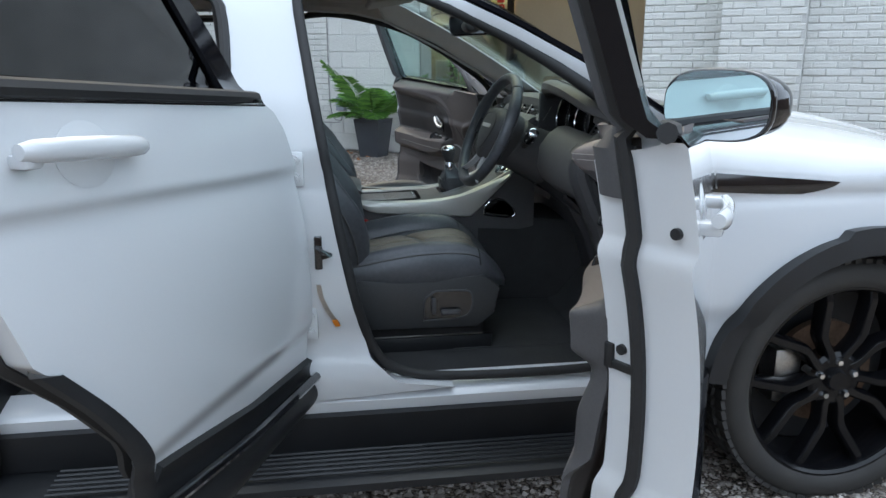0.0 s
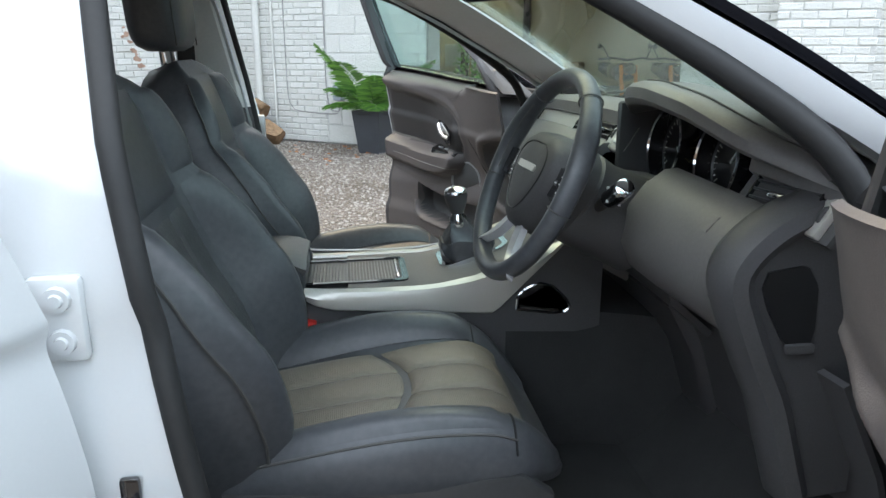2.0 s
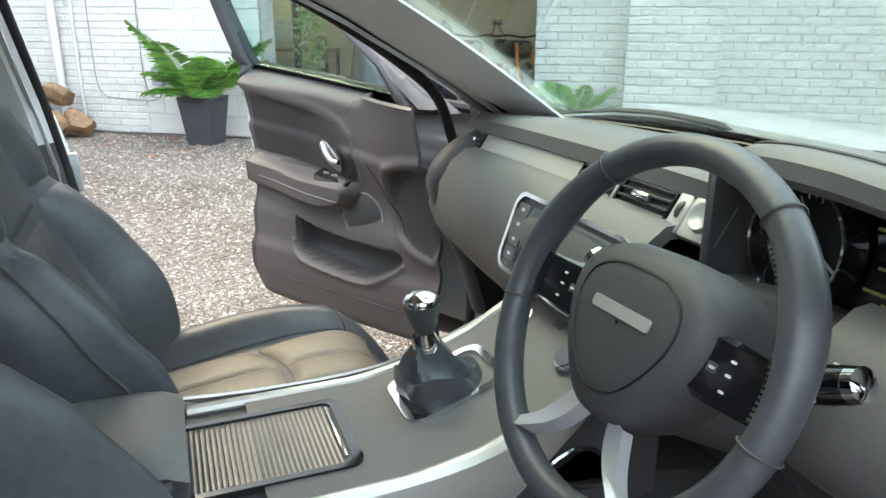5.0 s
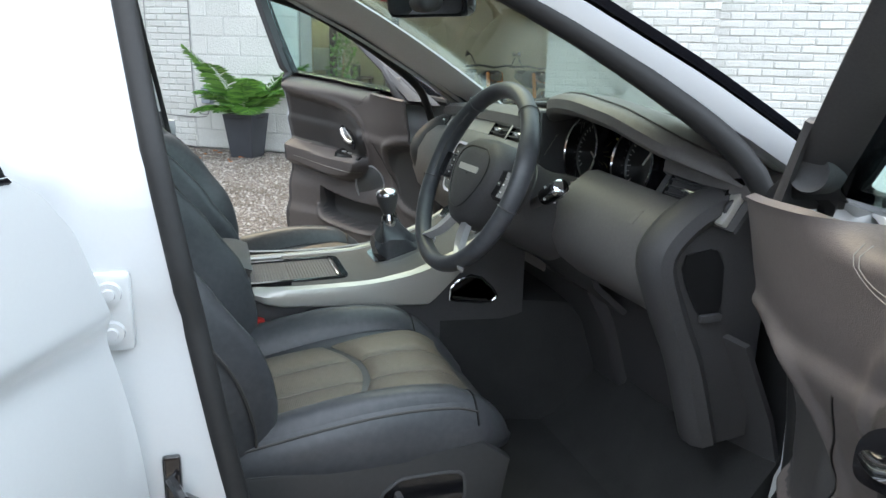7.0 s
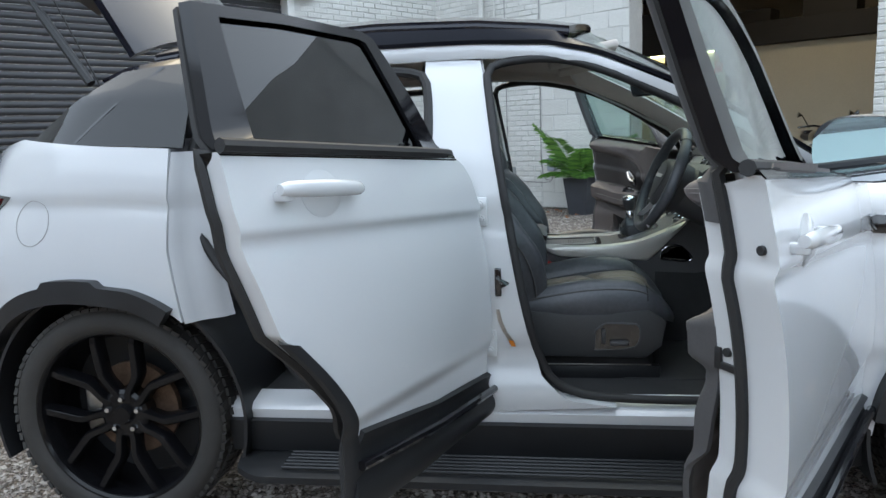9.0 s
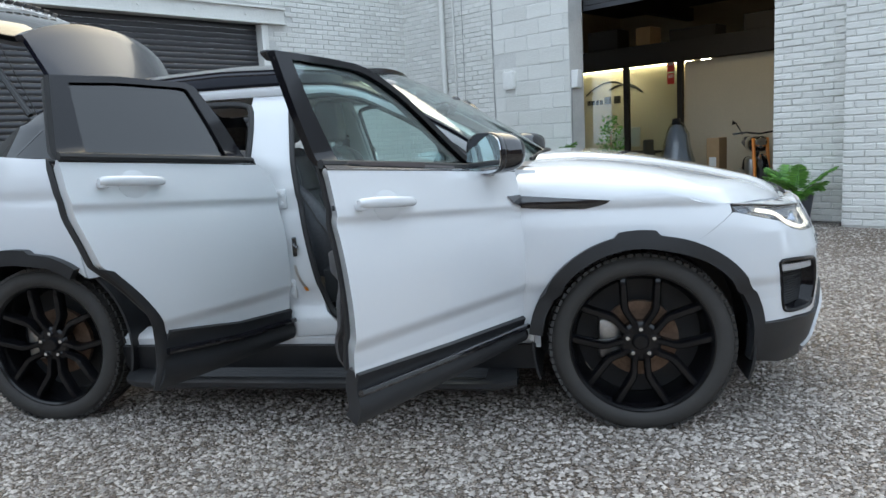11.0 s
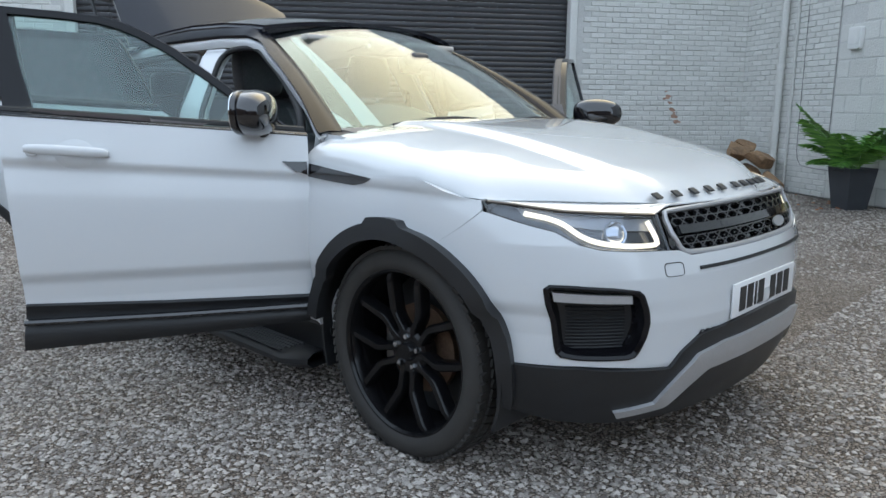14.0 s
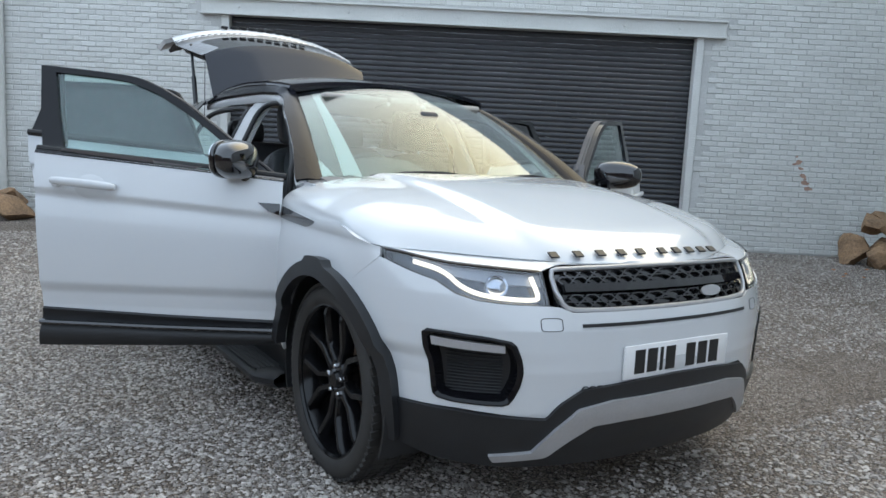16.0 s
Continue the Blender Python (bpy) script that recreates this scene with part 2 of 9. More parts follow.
PAINT = material("white_paint", (0.60, 0.615, 0.63), 0.22, coat=1.0, vary=0.025, scale=2.0, fine=300)
GLOSS_BLACK = material("gloss_black", (0.008, 0.008, 0.010), 0.09, coat=1.0, vary=0.2)
PILLAR_BLACK = material("black_pillar_cover", (0.010, 0.011, 0.016), 0.22, vary=0.2, spec=0.12)
ROOF_BLACK = material("black_roof_paint", (0.010, 0.011, 0.018), 0.16, coat=0.35, vary=0.2, spec=0.35)
SATIN_BLACK = material("gloss_black_frame", (0.006, 0.006, 0.008), 0.10, vary=0.3, spec=0.30)
DARK_CHROME = material("dark_chrome", (0.12, 0.12, 0.125), 0.25, metal=0.8, vary=0.1)
CLAD = material("black_plastic", (0.015, 0.016, 0.018), 0.45, vary=0.35, scale=9, fine=400, bump=0.12, bump_scale=900)
RUBBER = material("rubber", (0.016, 0.016, 0.017), 0.62, vary=0.3, bump=0.1, bump_scale=500)
TYRE = material("tyre_rubber", (0.025, 0.024, 0.023), 0.72, vary=0.4, scale=14, fine=200, bump=0.25, bump_scale=300, tint=(0.034, 0.031, 0.028))
RIM = material("gloss_black_alloy", (0.006, 0.006, 0.007), 0.16, vary=0.3, spec=0.32)
STEEL = material("brushed_steel", (0.45, 0.44, 0.42), 0.35, metal=1.0, vary=0.3, bump=0.05)
RUST = material("rusty_disc", (0.20, 0.13, 0.09), 0.5, metal=0.7, vary=0.5, scale=20)
CHROME = material("chrome", (0.75, 0.76, 0.78), 0.08, metal=1.0, vary=0.05)
SILVER = material("satin_silver", (0.46, 0.46, 0.47), 0.34, metal=0.45, vary=0.1)
ALU = material("aluminium_trim", (0.60, 0.58, 0.54), 0.32, metal=0.45, vary=0.1, scale=3, fine=600)
LEATHER = material("black_leather", (0.074, 0.077, 0.086), 0.36, vary=0.35, scale=7, fine=90, bump=0.09, bump_scale=900, bump_kind="cells")
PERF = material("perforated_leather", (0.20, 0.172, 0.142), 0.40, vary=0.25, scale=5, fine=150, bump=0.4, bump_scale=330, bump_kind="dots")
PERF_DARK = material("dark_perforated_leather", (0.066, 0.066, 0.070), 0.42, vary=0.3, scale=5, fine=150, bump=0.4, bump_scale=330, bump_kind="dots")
DASH = material("grey_brown_leather", (0.138, 0.131, 0.130), 0.48, vary=0.2, scale=5, fine=200, bump=0.2, bump_scale=600, bump_kind="cells")
SOFT = material("soft_black_trim", (0.070, 0.068, 0.071), 0.55, vary=0.25, scale=5, fine=300, bump=0.15, bump_scale=700, bump_kind="cells")
TAUPE = material("taupe_door_trim", (0.128, 0.112, 0.110), 0.5, vary=0.18, scale=4, fine=200, bump=0.2, bump_scale=600, bump_kind="cells")
CARPET = material("black_carpet", (0.030, 0.030, 0.031), 0.95, vary=0.5, scale=12, fine=500, bump=0.6, bump_scale=900)
LINER = material("headliner_cloth", (0.50, 0.465, 0.43), 0.9, vary=0.1, scale=4, fine=500, bump=0.2, bump_scale=1200)
PALE_TRIM = material("pale_grey_trim", (0.76, 0.76, 0.75), 0.6, vary=0.08, bump=0.1, bump_scale=800)
AMBER_TEXT = material("yellow_text", (0.55, 0.50, 0.15), 0.5)
VENT_GREY = material("dark_grey_plastic", (0.045, 0.046, 0.048), 0.42, vary=0.2)
TRAY = material("ribbed_dark_metal", (0.20, 0.20, 0.20), 0.32, metal=0.8, vary=0.3)
DOOR_DARK = material("dark_door_inset", (0.045, 0.041, 0.042), 0.5, vary=0.2, scale=4, fine=200, bump=0.2, bump_scale=600, bump_kind="cells")
SPEAKER = material("speaker_mesh", (0.10, 0.10, 0.10), 0.5, metal=0.3, vary=0.25, fine=900, bump=0.5, bump_scale=700, bump_kind="dots")
LIGHT_STITCH = material("pale_stitching", (0.24, 0.23, 0.22), 0.6)
STITCH = material("stitching", (0.075, 0.072, 0.07), 0.7)
SCREEN = material("dark_screen", (0.006, 0.007, 0.009), 0.08, coat=0.5, vary=0.1)
WHITE_MARK = material("white_marking", (0.7, 0.7, 0.7), 0.5)
RED = material("red_plastic", (0.5, 0.02, 0.015), 0.4)
AMBER = material("amber_marking", (0.8, 0.25, 0.02), 0.4)
CLEAR = glass("clear_glass", (0.86, 0.92, 0.90))
WINDSCREEN = glass("windscreen_glass", (0.80, 0.88, 0.86), 0.9)
GREEN_GLASS = glass("green_tinted_glass", (0.74, 0.86, 0.84))
PRIVACY = glass("privacy_glass", (0.05, 0.052, 0.06))
LENS = glass("lamp_lens", (0.85, 0.87, 0.9))
MIRROR = material("mirror_silver", (0.86, 0.90, 0.93), 0.01, metal=1.0, vary=0.0)
LAMP_STRIP = glow("running_light", (1.0, 0.88, 0.68), 1.1)
TAIL = material("red_lamp", (0.55, 0.03, 0.03), 0.12, coat=1.0)
CABLE = material("grey_cable", (0.28, 0.28, 0.27), 0.6)
PLATE_WHITE = material("plate_white", (0.78, 0.78, 0.78), 0.35, vary=0.03)
MARK_BLACK = material("black_marking", (0.012, 0.012, 0.013), 0.4)
GRAVEL = material("gravel_stone", (0.47, 0.43, 0.39), 0.80, vary=0.3, scale=3, fine=60, bump=0.4, bump_scale=60, random=0.8, tint=(0.15, 0.128, 0.112))
WALL_WHITE = material("white_painted_brick", (0.68, 0.68, 0.65), 0.65, vary=0.12, scale=1.3, fine=30, bump=0.6, bump_scale=45, random=0.3, tint=(0.52, 0.52, 0.49))
MORTAR = material("painted_mortar", (0.56, 0.56, 0.54), 0.8, vary=0.25, scale=2, fine=50, bump=0.5, bump_scale=60)
BROWN_STONE = material("sandstone_boulder", (0.32, 0.20, 0.11), 0.85, vary=0.5, scale=5, fine=40, bump=0.7, bump_scale=18, tint=(0.12, 0.075, 0.045))


def ground_material():
    """Crushed stone: cells of random colour with shade painted dark into their gaps, damp and dusty patches over them.
    """
    m = bpy.data.materials.new("crushed_stone")
    m.use_nodes = True
    nd, ln = m.node_tree.nodes, m.node_tree.links
    bs = nd["Principled BSDF"]
    tc = nd.new("ShaderNodeTexCoord")
    cell, gap, big = nd.new("ShaderNodeTexVoronoi"), nd.new("ShaderNodeTexVoronoi"), nd.new("ShaderNodeTexNoise")
    cell.inputs["Scale"].default_value = gap.inputs["Scale"].default_value = 66
    gap.feature = "DISTANCE_TO_EDGE"
    big.inputs["Scale"].default_value, big.inputs["Detail"].default_value = 0.9, 6
    for n in (cell, gap, big):
        ln.new(tc.outputs["Object"], n.inputs["Vector"])
    sep = nd.new("ShaderNodeSeparateColor")
    ln.new(cell.outputs["Color"], sep.inputs[0])
    r1, r2, r3 = nd.new("ShaderNodeValToRGB"), nd.new("ShaderNodeValToRGB"), nd.new("ShaderNodeValToRGB")
    e = r1.color_ramp.elements
    e[0].color, e[1].color = (0.22, 0.173, 0.137, 1), (0.56, 0.50, 0.445, 1)
    x = e.new(0.45)
    x.color = (0.36, 0.303, 0.255, 1)
    ln.new(sep.outputs[0], r1.inputs[0])
    # shade between the stones, put into the colour as near-black cell edges
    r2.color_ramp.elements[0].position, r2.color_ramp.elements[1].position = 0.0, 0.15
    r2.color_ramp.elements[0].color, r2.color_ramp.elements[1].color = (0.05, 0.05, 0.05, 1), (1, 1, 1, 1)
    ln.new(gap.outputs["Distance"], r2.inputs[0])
    r3.color_ramp.elements[0].position, r3.color_ramp.elements[1].position = 0.35, 0.65
    r3.color_ramp.elements[0].color, r3.color_ramp.elements[1].color = (0.62, 0.58, 0.54, 1), (1.0, 1.0, 1.0, 1)
    ln.new(big.outputs["Fac"], r3.inputs[0])
    m1, m2 = nd.new("ShaderNodeMix"), nd.new("ShaderNodeMix")
    for mm in (m1, m2):
        mm.data_type, mm.blend_type = "RGBA", "MULTIPLY"
        mm.inputs[0].default_value = 1.0
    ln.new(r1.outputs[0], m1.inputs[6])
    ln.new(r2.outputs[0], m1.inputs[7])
    ln.new(m1.outputs[2], m2.inputs[6])
    ln.new(r3.outputs[0], m2.inputs[7])
    ln.new(m2.outputs[2], bs.inputs["Base Color"])
    bs.inputs["Roughness"].default_value = 0.9
    bp = nd.new("ShaderNodeBump")
    bp.inputs["Strength"].default_value, bp.inputs["Distance"].default_value = 1.0, 0.02
    ln.new(gap.outputs["Distance"], bp.inputs["Height"])
    ln.new(bp.outputs[0], bs.inputs["Normal"])
    return m


def brick_material():
    """Old brown brickwork, too far to build stone by stone."""
    m = bpy.data.materials.new("old_brown_brick")
    m.use_nodes = True
    nd, ln = m.node_tree.nodes, m.node_tree.links
    bs = nd["Principled BSDF"]
    tc, mp, bk, ns = nd.new("ShaderNodeTexCoord"), nd.new("ShaderNodeMapping"), nd.new("ShaderNodeTexBrick"), nd.new("ShaderNodeTexNoise")
    mp.inputs["Rotation"].default_value = (radians(90), 0, radians(34.5))
    ln.new(tc.outputs["Object"], mp.inputs["Vector"])
    ln.new(mp.outputs[0], bk.inputs["Vector"])
    bk.inputs["Scale"].default_value = 2.2
    bk.inputs["Color1"].default_value, bk.inputs["Color2"].default_value, bk.inputs["Mortar"].default_value = (0.16, 0.095, 0.06, 1), (0.09, 0.06, 0.045, 1), (0.22, 0.19, 0.16, 1)
    ns.inputs["Scale"].default_value = 1.5
    ln.new(tc.outputs["Object"], ns.inputs["Vector"])
    mx = nd.new("ShaderNodeMix")
    mx.data_type, mx.blend_type = "RGBA", "MULTIPLY"
    mx.inputs[0].default_value = 0.6
    ln.new(bk.outputs["Color"], mx.inputs[6])
    ln.new(ns.outputs["Fac"], mx.inputs[7])
    ln.new(mx.outputs[2], bs.inputs["Base Color"])
    bs.inputs["Roughness"].default_value = 0.85
    return m


GROUND = ground_material()
OLD_BRICK = brick_material()
SHUTTER = material("dark_grey_steel", (0.050, 0.052, 0.058), 0.42, metal=0.2, vary=0.25, scale=2.5, fine=60)
BEAM_DARK = material("dark_stained_beam", (0.022, 0.018, 0.015), 0.6, vary=0.3)
CREAM = material("cream_plaster", (0.62, 0.54, 0.40), 0.8, vary=0.08, scale=1.5, fine=40, bump=0.1, bump_scale=60)
CONCRETE = material("concrete_floor", (0.22, 0.21, 0.20), 0.6, vary=0.25, scale=1.2, fine=40)
POT = material("dark_grey_pot", (0.055, 0.06, 0.07), 0.45, vary=0.2)
LEAF = material("palm_leaf", (0.17, 0.38, 0.06), 0.45, vary=0.4, scale=9, fine=60, random=0.6, tint=(0.03, 0.11, 0.03))
STEM = material("palm_stem", (0.10, 0.16, 0.05), 0.6)
SOIL = material("dark_soil", (0.03, 0.022, 0.016), 0.95, bump=0.6, bump_scale=80)
WHITE_PLASTIC = material("white_plastic", (0.72, 0.72, 0.70), 0.4, vary=0.05)
GREY_PLASTIC = material("grey_plastic", (0.30, 0.33, 0.37), 0.45, vary=0.08)
CARD = material("cardboard", (0.38, 0.25, 0.13), 0.8, vary=0.15)
WOOD = material("pallet_wood", (0.35, 0.24, 0.14), 0.75, vary=0.3, scale=8)
FILM = glass("plastic_film", (0.75, 0.78, 0.80))
RED_SIGN = material("red_sign", (0.60, 0.04, 0.03), 0.4)
WARM_LAMP = glow("warm_strip_lamp", (1.0, 0.85, 0.55), 6.0)
WARM_SPOT = glow("warm_panel_lamp", (1.0, 0.88, 0.66), 9.0)
BARE_BRICK = material("bare_brick_patch", (0.42, 0.27, 0.20), 0.85, vary=0.35, scale=15, fine=60)
DEAD_LEAF = material("dead_leaf", (0.45, 0.16, 0.05), 0.7, vary=0.3)

# ---- the yard's own axes: a runs along the doorway wall, c away from it ----
E1, E2 = Vector((0.824, -0.566, 0)).normalized(), Vector((0.566, 0.824, 0)).normalized()


def yard(a, c, z=0.0):
    return E1 * (a - 7.9) + E2 * (5.95 - c) + Vector((0, 0, z))


YARD = Matrix(((E1.x, -E2.x, 0, yard(0, 0).x), (E1.y, -E2.y, 0, yard(0, 0).y), (0, 0, 1, 0), (0, 0, 0, 1)))
YARD.col[1] = (*(E2 * -1.0), 0)
# YARD mirrors a and c into the world; faces are turned round again where it is used
def to_yard(bm):
    bm.transform(YARD)
    bmesh.ops.reverse_faces(bm, faces=bm.faces)
    return bm


def ybox(a0, a1, c0, c1, z0, z1, r=0.0, bm=None):
    return rbox((a1 - a0, c1 - c0, z1 - z0), ((a0 + a1) / 2, (c0 + c1) / 2, (z0 + z1) / 2), r, 1, bm)


# ---- ground ----
bm = bmesh.new()
bmesh.ops.create_grid(bm, x_segments=60, y_segments=60, size=60)
for v in bm.verts:
    v.co.z = 0.0
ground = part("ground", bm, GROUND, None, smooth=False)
tagged(ground, "grey and brown crushed stone gravel yard", "ground", kind="structure")

# ---- building ----
H = 6.5
def structure(name, bm, mat, label, category="wall"):
    ob = part(name, to_yard(bm), mat, None, smooth=False)
    return tagged(ob, label, category, kind="structure")


SH0, SH1, SHT = 2.93, 9.76, 3.08     # shutter's sides and top
bm = ybox(-0.4, 0, -0.4, SH0, 0, H)
ybox(-0.4, 0, SH1, 22, 0, H, bm=bm)
ybox(-0.4, 0, SH0, SH1, SHT, H, bm=bm)
wall_b = structure("wall_west", bm, MORTAR, "white painted brick wall with a roller shutter opening")
DL, DR, DT = 3.50, 6.42, 3.6        # doorway
bm = ybox(0.0, DL, -0.35, 0, 0, H)
ybox(DR, 16, -0.35, 0, 0, H, bm=bm)
ybox(DL, DR, -0.35, 0, DT, H, bm=bm)
wall_a = structure("wall_north", bm, MORTAR, "white painted brick and block wall with a wide doorway")
bm = ybox(7.28, 8.1, 0.0, 0.28, 0, H)
pier = structure("pilaster", bm, MORTAR, "white painted brick pilaster on the wall", "pilaster")

# ---- car body surface ----
XC, EN, LW = 0.10, 2.5, 1.30
XR, LR = -2.55, 1.45


def belt(x):
    return 1.07 + 0.067 * max(0.0, -0.48 - x)


def lerp_table(pts, z):
    return float(np.interp(z, [p[0] for p in pts], [p[1] for p in pts]))


def half_w(x, z):
    """Half width of the body's side at x and height z."""
    b = belt(x)
    if z > b:
        return 0.885 - (z - b) * 0.52 - max(0, z - 1.36) * 0.35
    if z > 0.72:
        w = 0.93 - 0.045 * ((z - 0.72) / (b - 0.72)) ** 2
    else:
        w = 0.93 - 0.05 * ((0.72 - z) / 0.45) ** 2
    dip = b - 0.14 - z
    if dip > 0:
        w -= 0.017 * (1 - math.exp(-(dip / 0.020) ** 2)) * math.exp(-dip / 0.10)
    low = min(max((0.62 - z) / 0.05, 0), 1)
    return w - 0.014 * low * low * (3 - 2 * low) * min(1, max(0, (z - 0.42) / 0.1))


def nose_x(z):
    return lerp_table([(0.2, 0.74), (0.3, 0.79), (0.42, 0.82), (0.55, 0.83), (0.68, 0.82), (0.78, 0.79), (0.86, 0.745), (0.92, 0.70), (1.2, 0.4)], z)


def tail_x(z):
    return lerp_table([(0.3, -3.42), (0.5, -3.5), (0.8, -3.5), (1.0, -3.42), (1.2, -3.30), (1.5, -3.0)], z)


def S(u, z, off=0.0):
    """The right side of the body: u runs along the car and round its nose and tail; off moves the point outwards."""
    def at(u, z):
        if u > XC:
            th = min((u - XC) / LW, 2.0) * math.pi / 2
            s, c = abs(math.sin(th)) ** (2 / EN), math.cos(th)
            return Vector((XC + (nose_x(z) - XC) * s, -half_w(XC, z) * math.copysign(abs(c) ** (2 / EN), c), z))
        if u < XR:
            th = min((XR - u) / LR, 1.0) * math.pi / 2
            return Vector((XR + (tail_x(z) - XR) * math.sin(th) ** (2 / EN), -half_w(XR, z) * max(math.cos(th), 0) ** (2 / EN), z))
        return Vector((u, -half_w(u, z), z))
    p = at(u, z)
    if off:
        e = 0.02
        n = (at(u + e, z) - at(u - e, z)).cross(at(u, z + e) - at(u, z - e))
        p = p + n.normalized() * off
    return p


def lay(G, off=0.0):
    """Lays a grid of (u, z) on the body."""
    return np.array([[S(p[0], p[1], off) for p in row] for row in G])


def inside(poly, x, y):
    hit = False
    for (x0, y0), (x1, y1) in zip(poly, poly[1:] + poly[:1]):
        if (y0 > y) != (y1 > y) and x < (x1 - x0) * (y - y0) / (y1 - y0) + x0:
            hit = not hit
    return hit


car = thing("car", "white five-door off-road car with all doors and tailgate open", "car")


def both(name, make, mat, label="", parent=None):
    """A part for the right side and its mirror image for the left."""
    r = part(name, make(), mat, parent or car, label)
    l = part(name, mirror_y(make()), mat, parent or car, label)
    return r, l


def arc(cx, cz, r, a0, a1, n=24):
    return [(cx + r * math.cos(radians(a)), cz + r * math.sin(radians(a))) for a in np.linspace(a0, a1, n)]


WZ = 0.355
HOOD_EDGE = [(-0.49, 0.972), (-0.30, 0.955), (-0.10, 0.938), (0.09, 0.948), (0.19, 0.926), (0.27, 0.903), (0.345, 0.897)]
FOG = [(0.556, 0.651), (0.572, 0.664), (0.846, 0.647), (0.879, 0.620), (0.881, 0.530), (0.850, 0.458), (0.818, 0.452), (0.600, 0.458), (0.580, 0.487)]
LAMP_TOP = [(0.345, 0.896), (0.458, 0.890), (0.652, 0.872), (0.813, 0.865), (0.990, 0.855)]
LAMP_LOW = [(0.373, 0.862), (0.483, 0.838), (0.600, 0.815), (0.670, 0.782), (0.75, 0.765), (0.85, 0.758), (0.998, 0.754)]
WHITE_LOW = [(0.40, 0.424), (0.67, 0.424), (0.985, 0.404), (1.03, 0.450), (1.10, 0.495), (1.27, 0.512), (1.40, 0.514)]
MID = XC + LW


def fender():
    low = arc(0, WZ, 0.425, 178, 69)
    G = coons(low, [low[-1], (0.345, 0.868), HOOD_EDGE[-1]], [(-0.49, 0.42), (-0.49, 0.70)] + HOOD_EDGE, [low[0], (-0.49, 0.42)], 50, 30)
    return shell(lay(G)[:, ::-1], 0.012)


both("front_fender", fender, PAINT)


def bumper_half():
    low = WHITE_LOW
    left = arc(0, WZ, 0.425, 10, 69)
    top = [left[-1], (0.345, 0.866)] + LAMP_LOW + [(1.03, 0.752), (1.075, 0.735), (MID, 0.733)]
    G = coons(low, [low[-1], top[-1]], top, left, 190, 90)
    def cut(i, j):
        c = (G[i, j] + G[i + 1, j + 1]) / 2
        return inside(FOG, c[0], c[1])
    return shell(lay(G), -0.012, cut=cut)


def two_halves(make):
    return merged(make(), mirror_y(make()))


bumper = part("front_bumper", two_halves(bumper_half), PAINT, car, "white front bumper")


def lower_bumper():
    low = [(0.41, 0.285), (0.60, 0.25), (0.85, 0.235), (MID, 0.235)]
    G = coons(low, [low[-1], (MID, 0.52)], [(0.38, 0.428)] + WHITE_LOW[1:-1] + [(MID, 0.518)], [low[0], (0.38, 0.428)], 60, 16)
    return shell(lay(G, 0.004), -0.02)


part("lower_bumper", two_halves(lower_bumper), CLAD, car, "black plastic lower bumper")


def skid():
    top = [(0.80, 0.285), (0.95, 0.30), (1.03, 0.385), (1.09, 0.437), (1.20, 0.458), (MID, 0.462)]
    low = [(0.82, 0.262), (1.00, 0.280), (1.075, 0.335), (1.145, 0.381), (1.25, 0.388), (MID, 0.388)]
    G = coons(low, [low[-1], top[-1]], top, [low[0], top[0]], 50, 8)
    P = lay(G, 0.016)
    return shell(P, -0.02)


part("skid_plate", two_halves(skid), SILVER, bumper, "satin silver skid plate")


def arch_trim(cx, a0, a1):
    def make():
        ang = np.linspace(a0, a1, 64)
        rows = []
        for k, a in enumerate(ang):
            hump = 0.016 if abs(a - 92) < 9 else 0.0
            row = []
            for r in np.linspace(0.392, 0.445 + hump, 5):
                row.append((cx + r * math.cos(radians(a)), WZ + r * math.sin(radians(a))))
            rows.append(row)
        P = lay(np.array(rows), 0.012)
        return shell(P[::-1], -0.04)
    return make


both("wheel_arch_trim", arch_trim(0, -8, 172), CLAD)


def arch_liner(cx):
    def make():
        rows = []
        for a in np.linspace(-20, 200, 40):
            rows.append([(cx + 0.425 * math.cos(radians(a)), y, WZ + 0.425 * math.sin(radians(a))) for y in (-0.90, -0.75, -0.55)])
        bm = shell(np.array(rows), 0.01)
        ring = [bm.verts.new((cx + 0.43 * math.cos(radians(a)), -0.55, WZ + 0.43 * math.sin(radians(a)))) for a in np.linspace(-20, 200, 30)]
        bm.faces.new(ring)
        return bm
    return make


both("wheel_arch_liner", arch_liner(0), CLAD)
both("wheel_arch_liner", arch_liner(-2.66), CLAD)


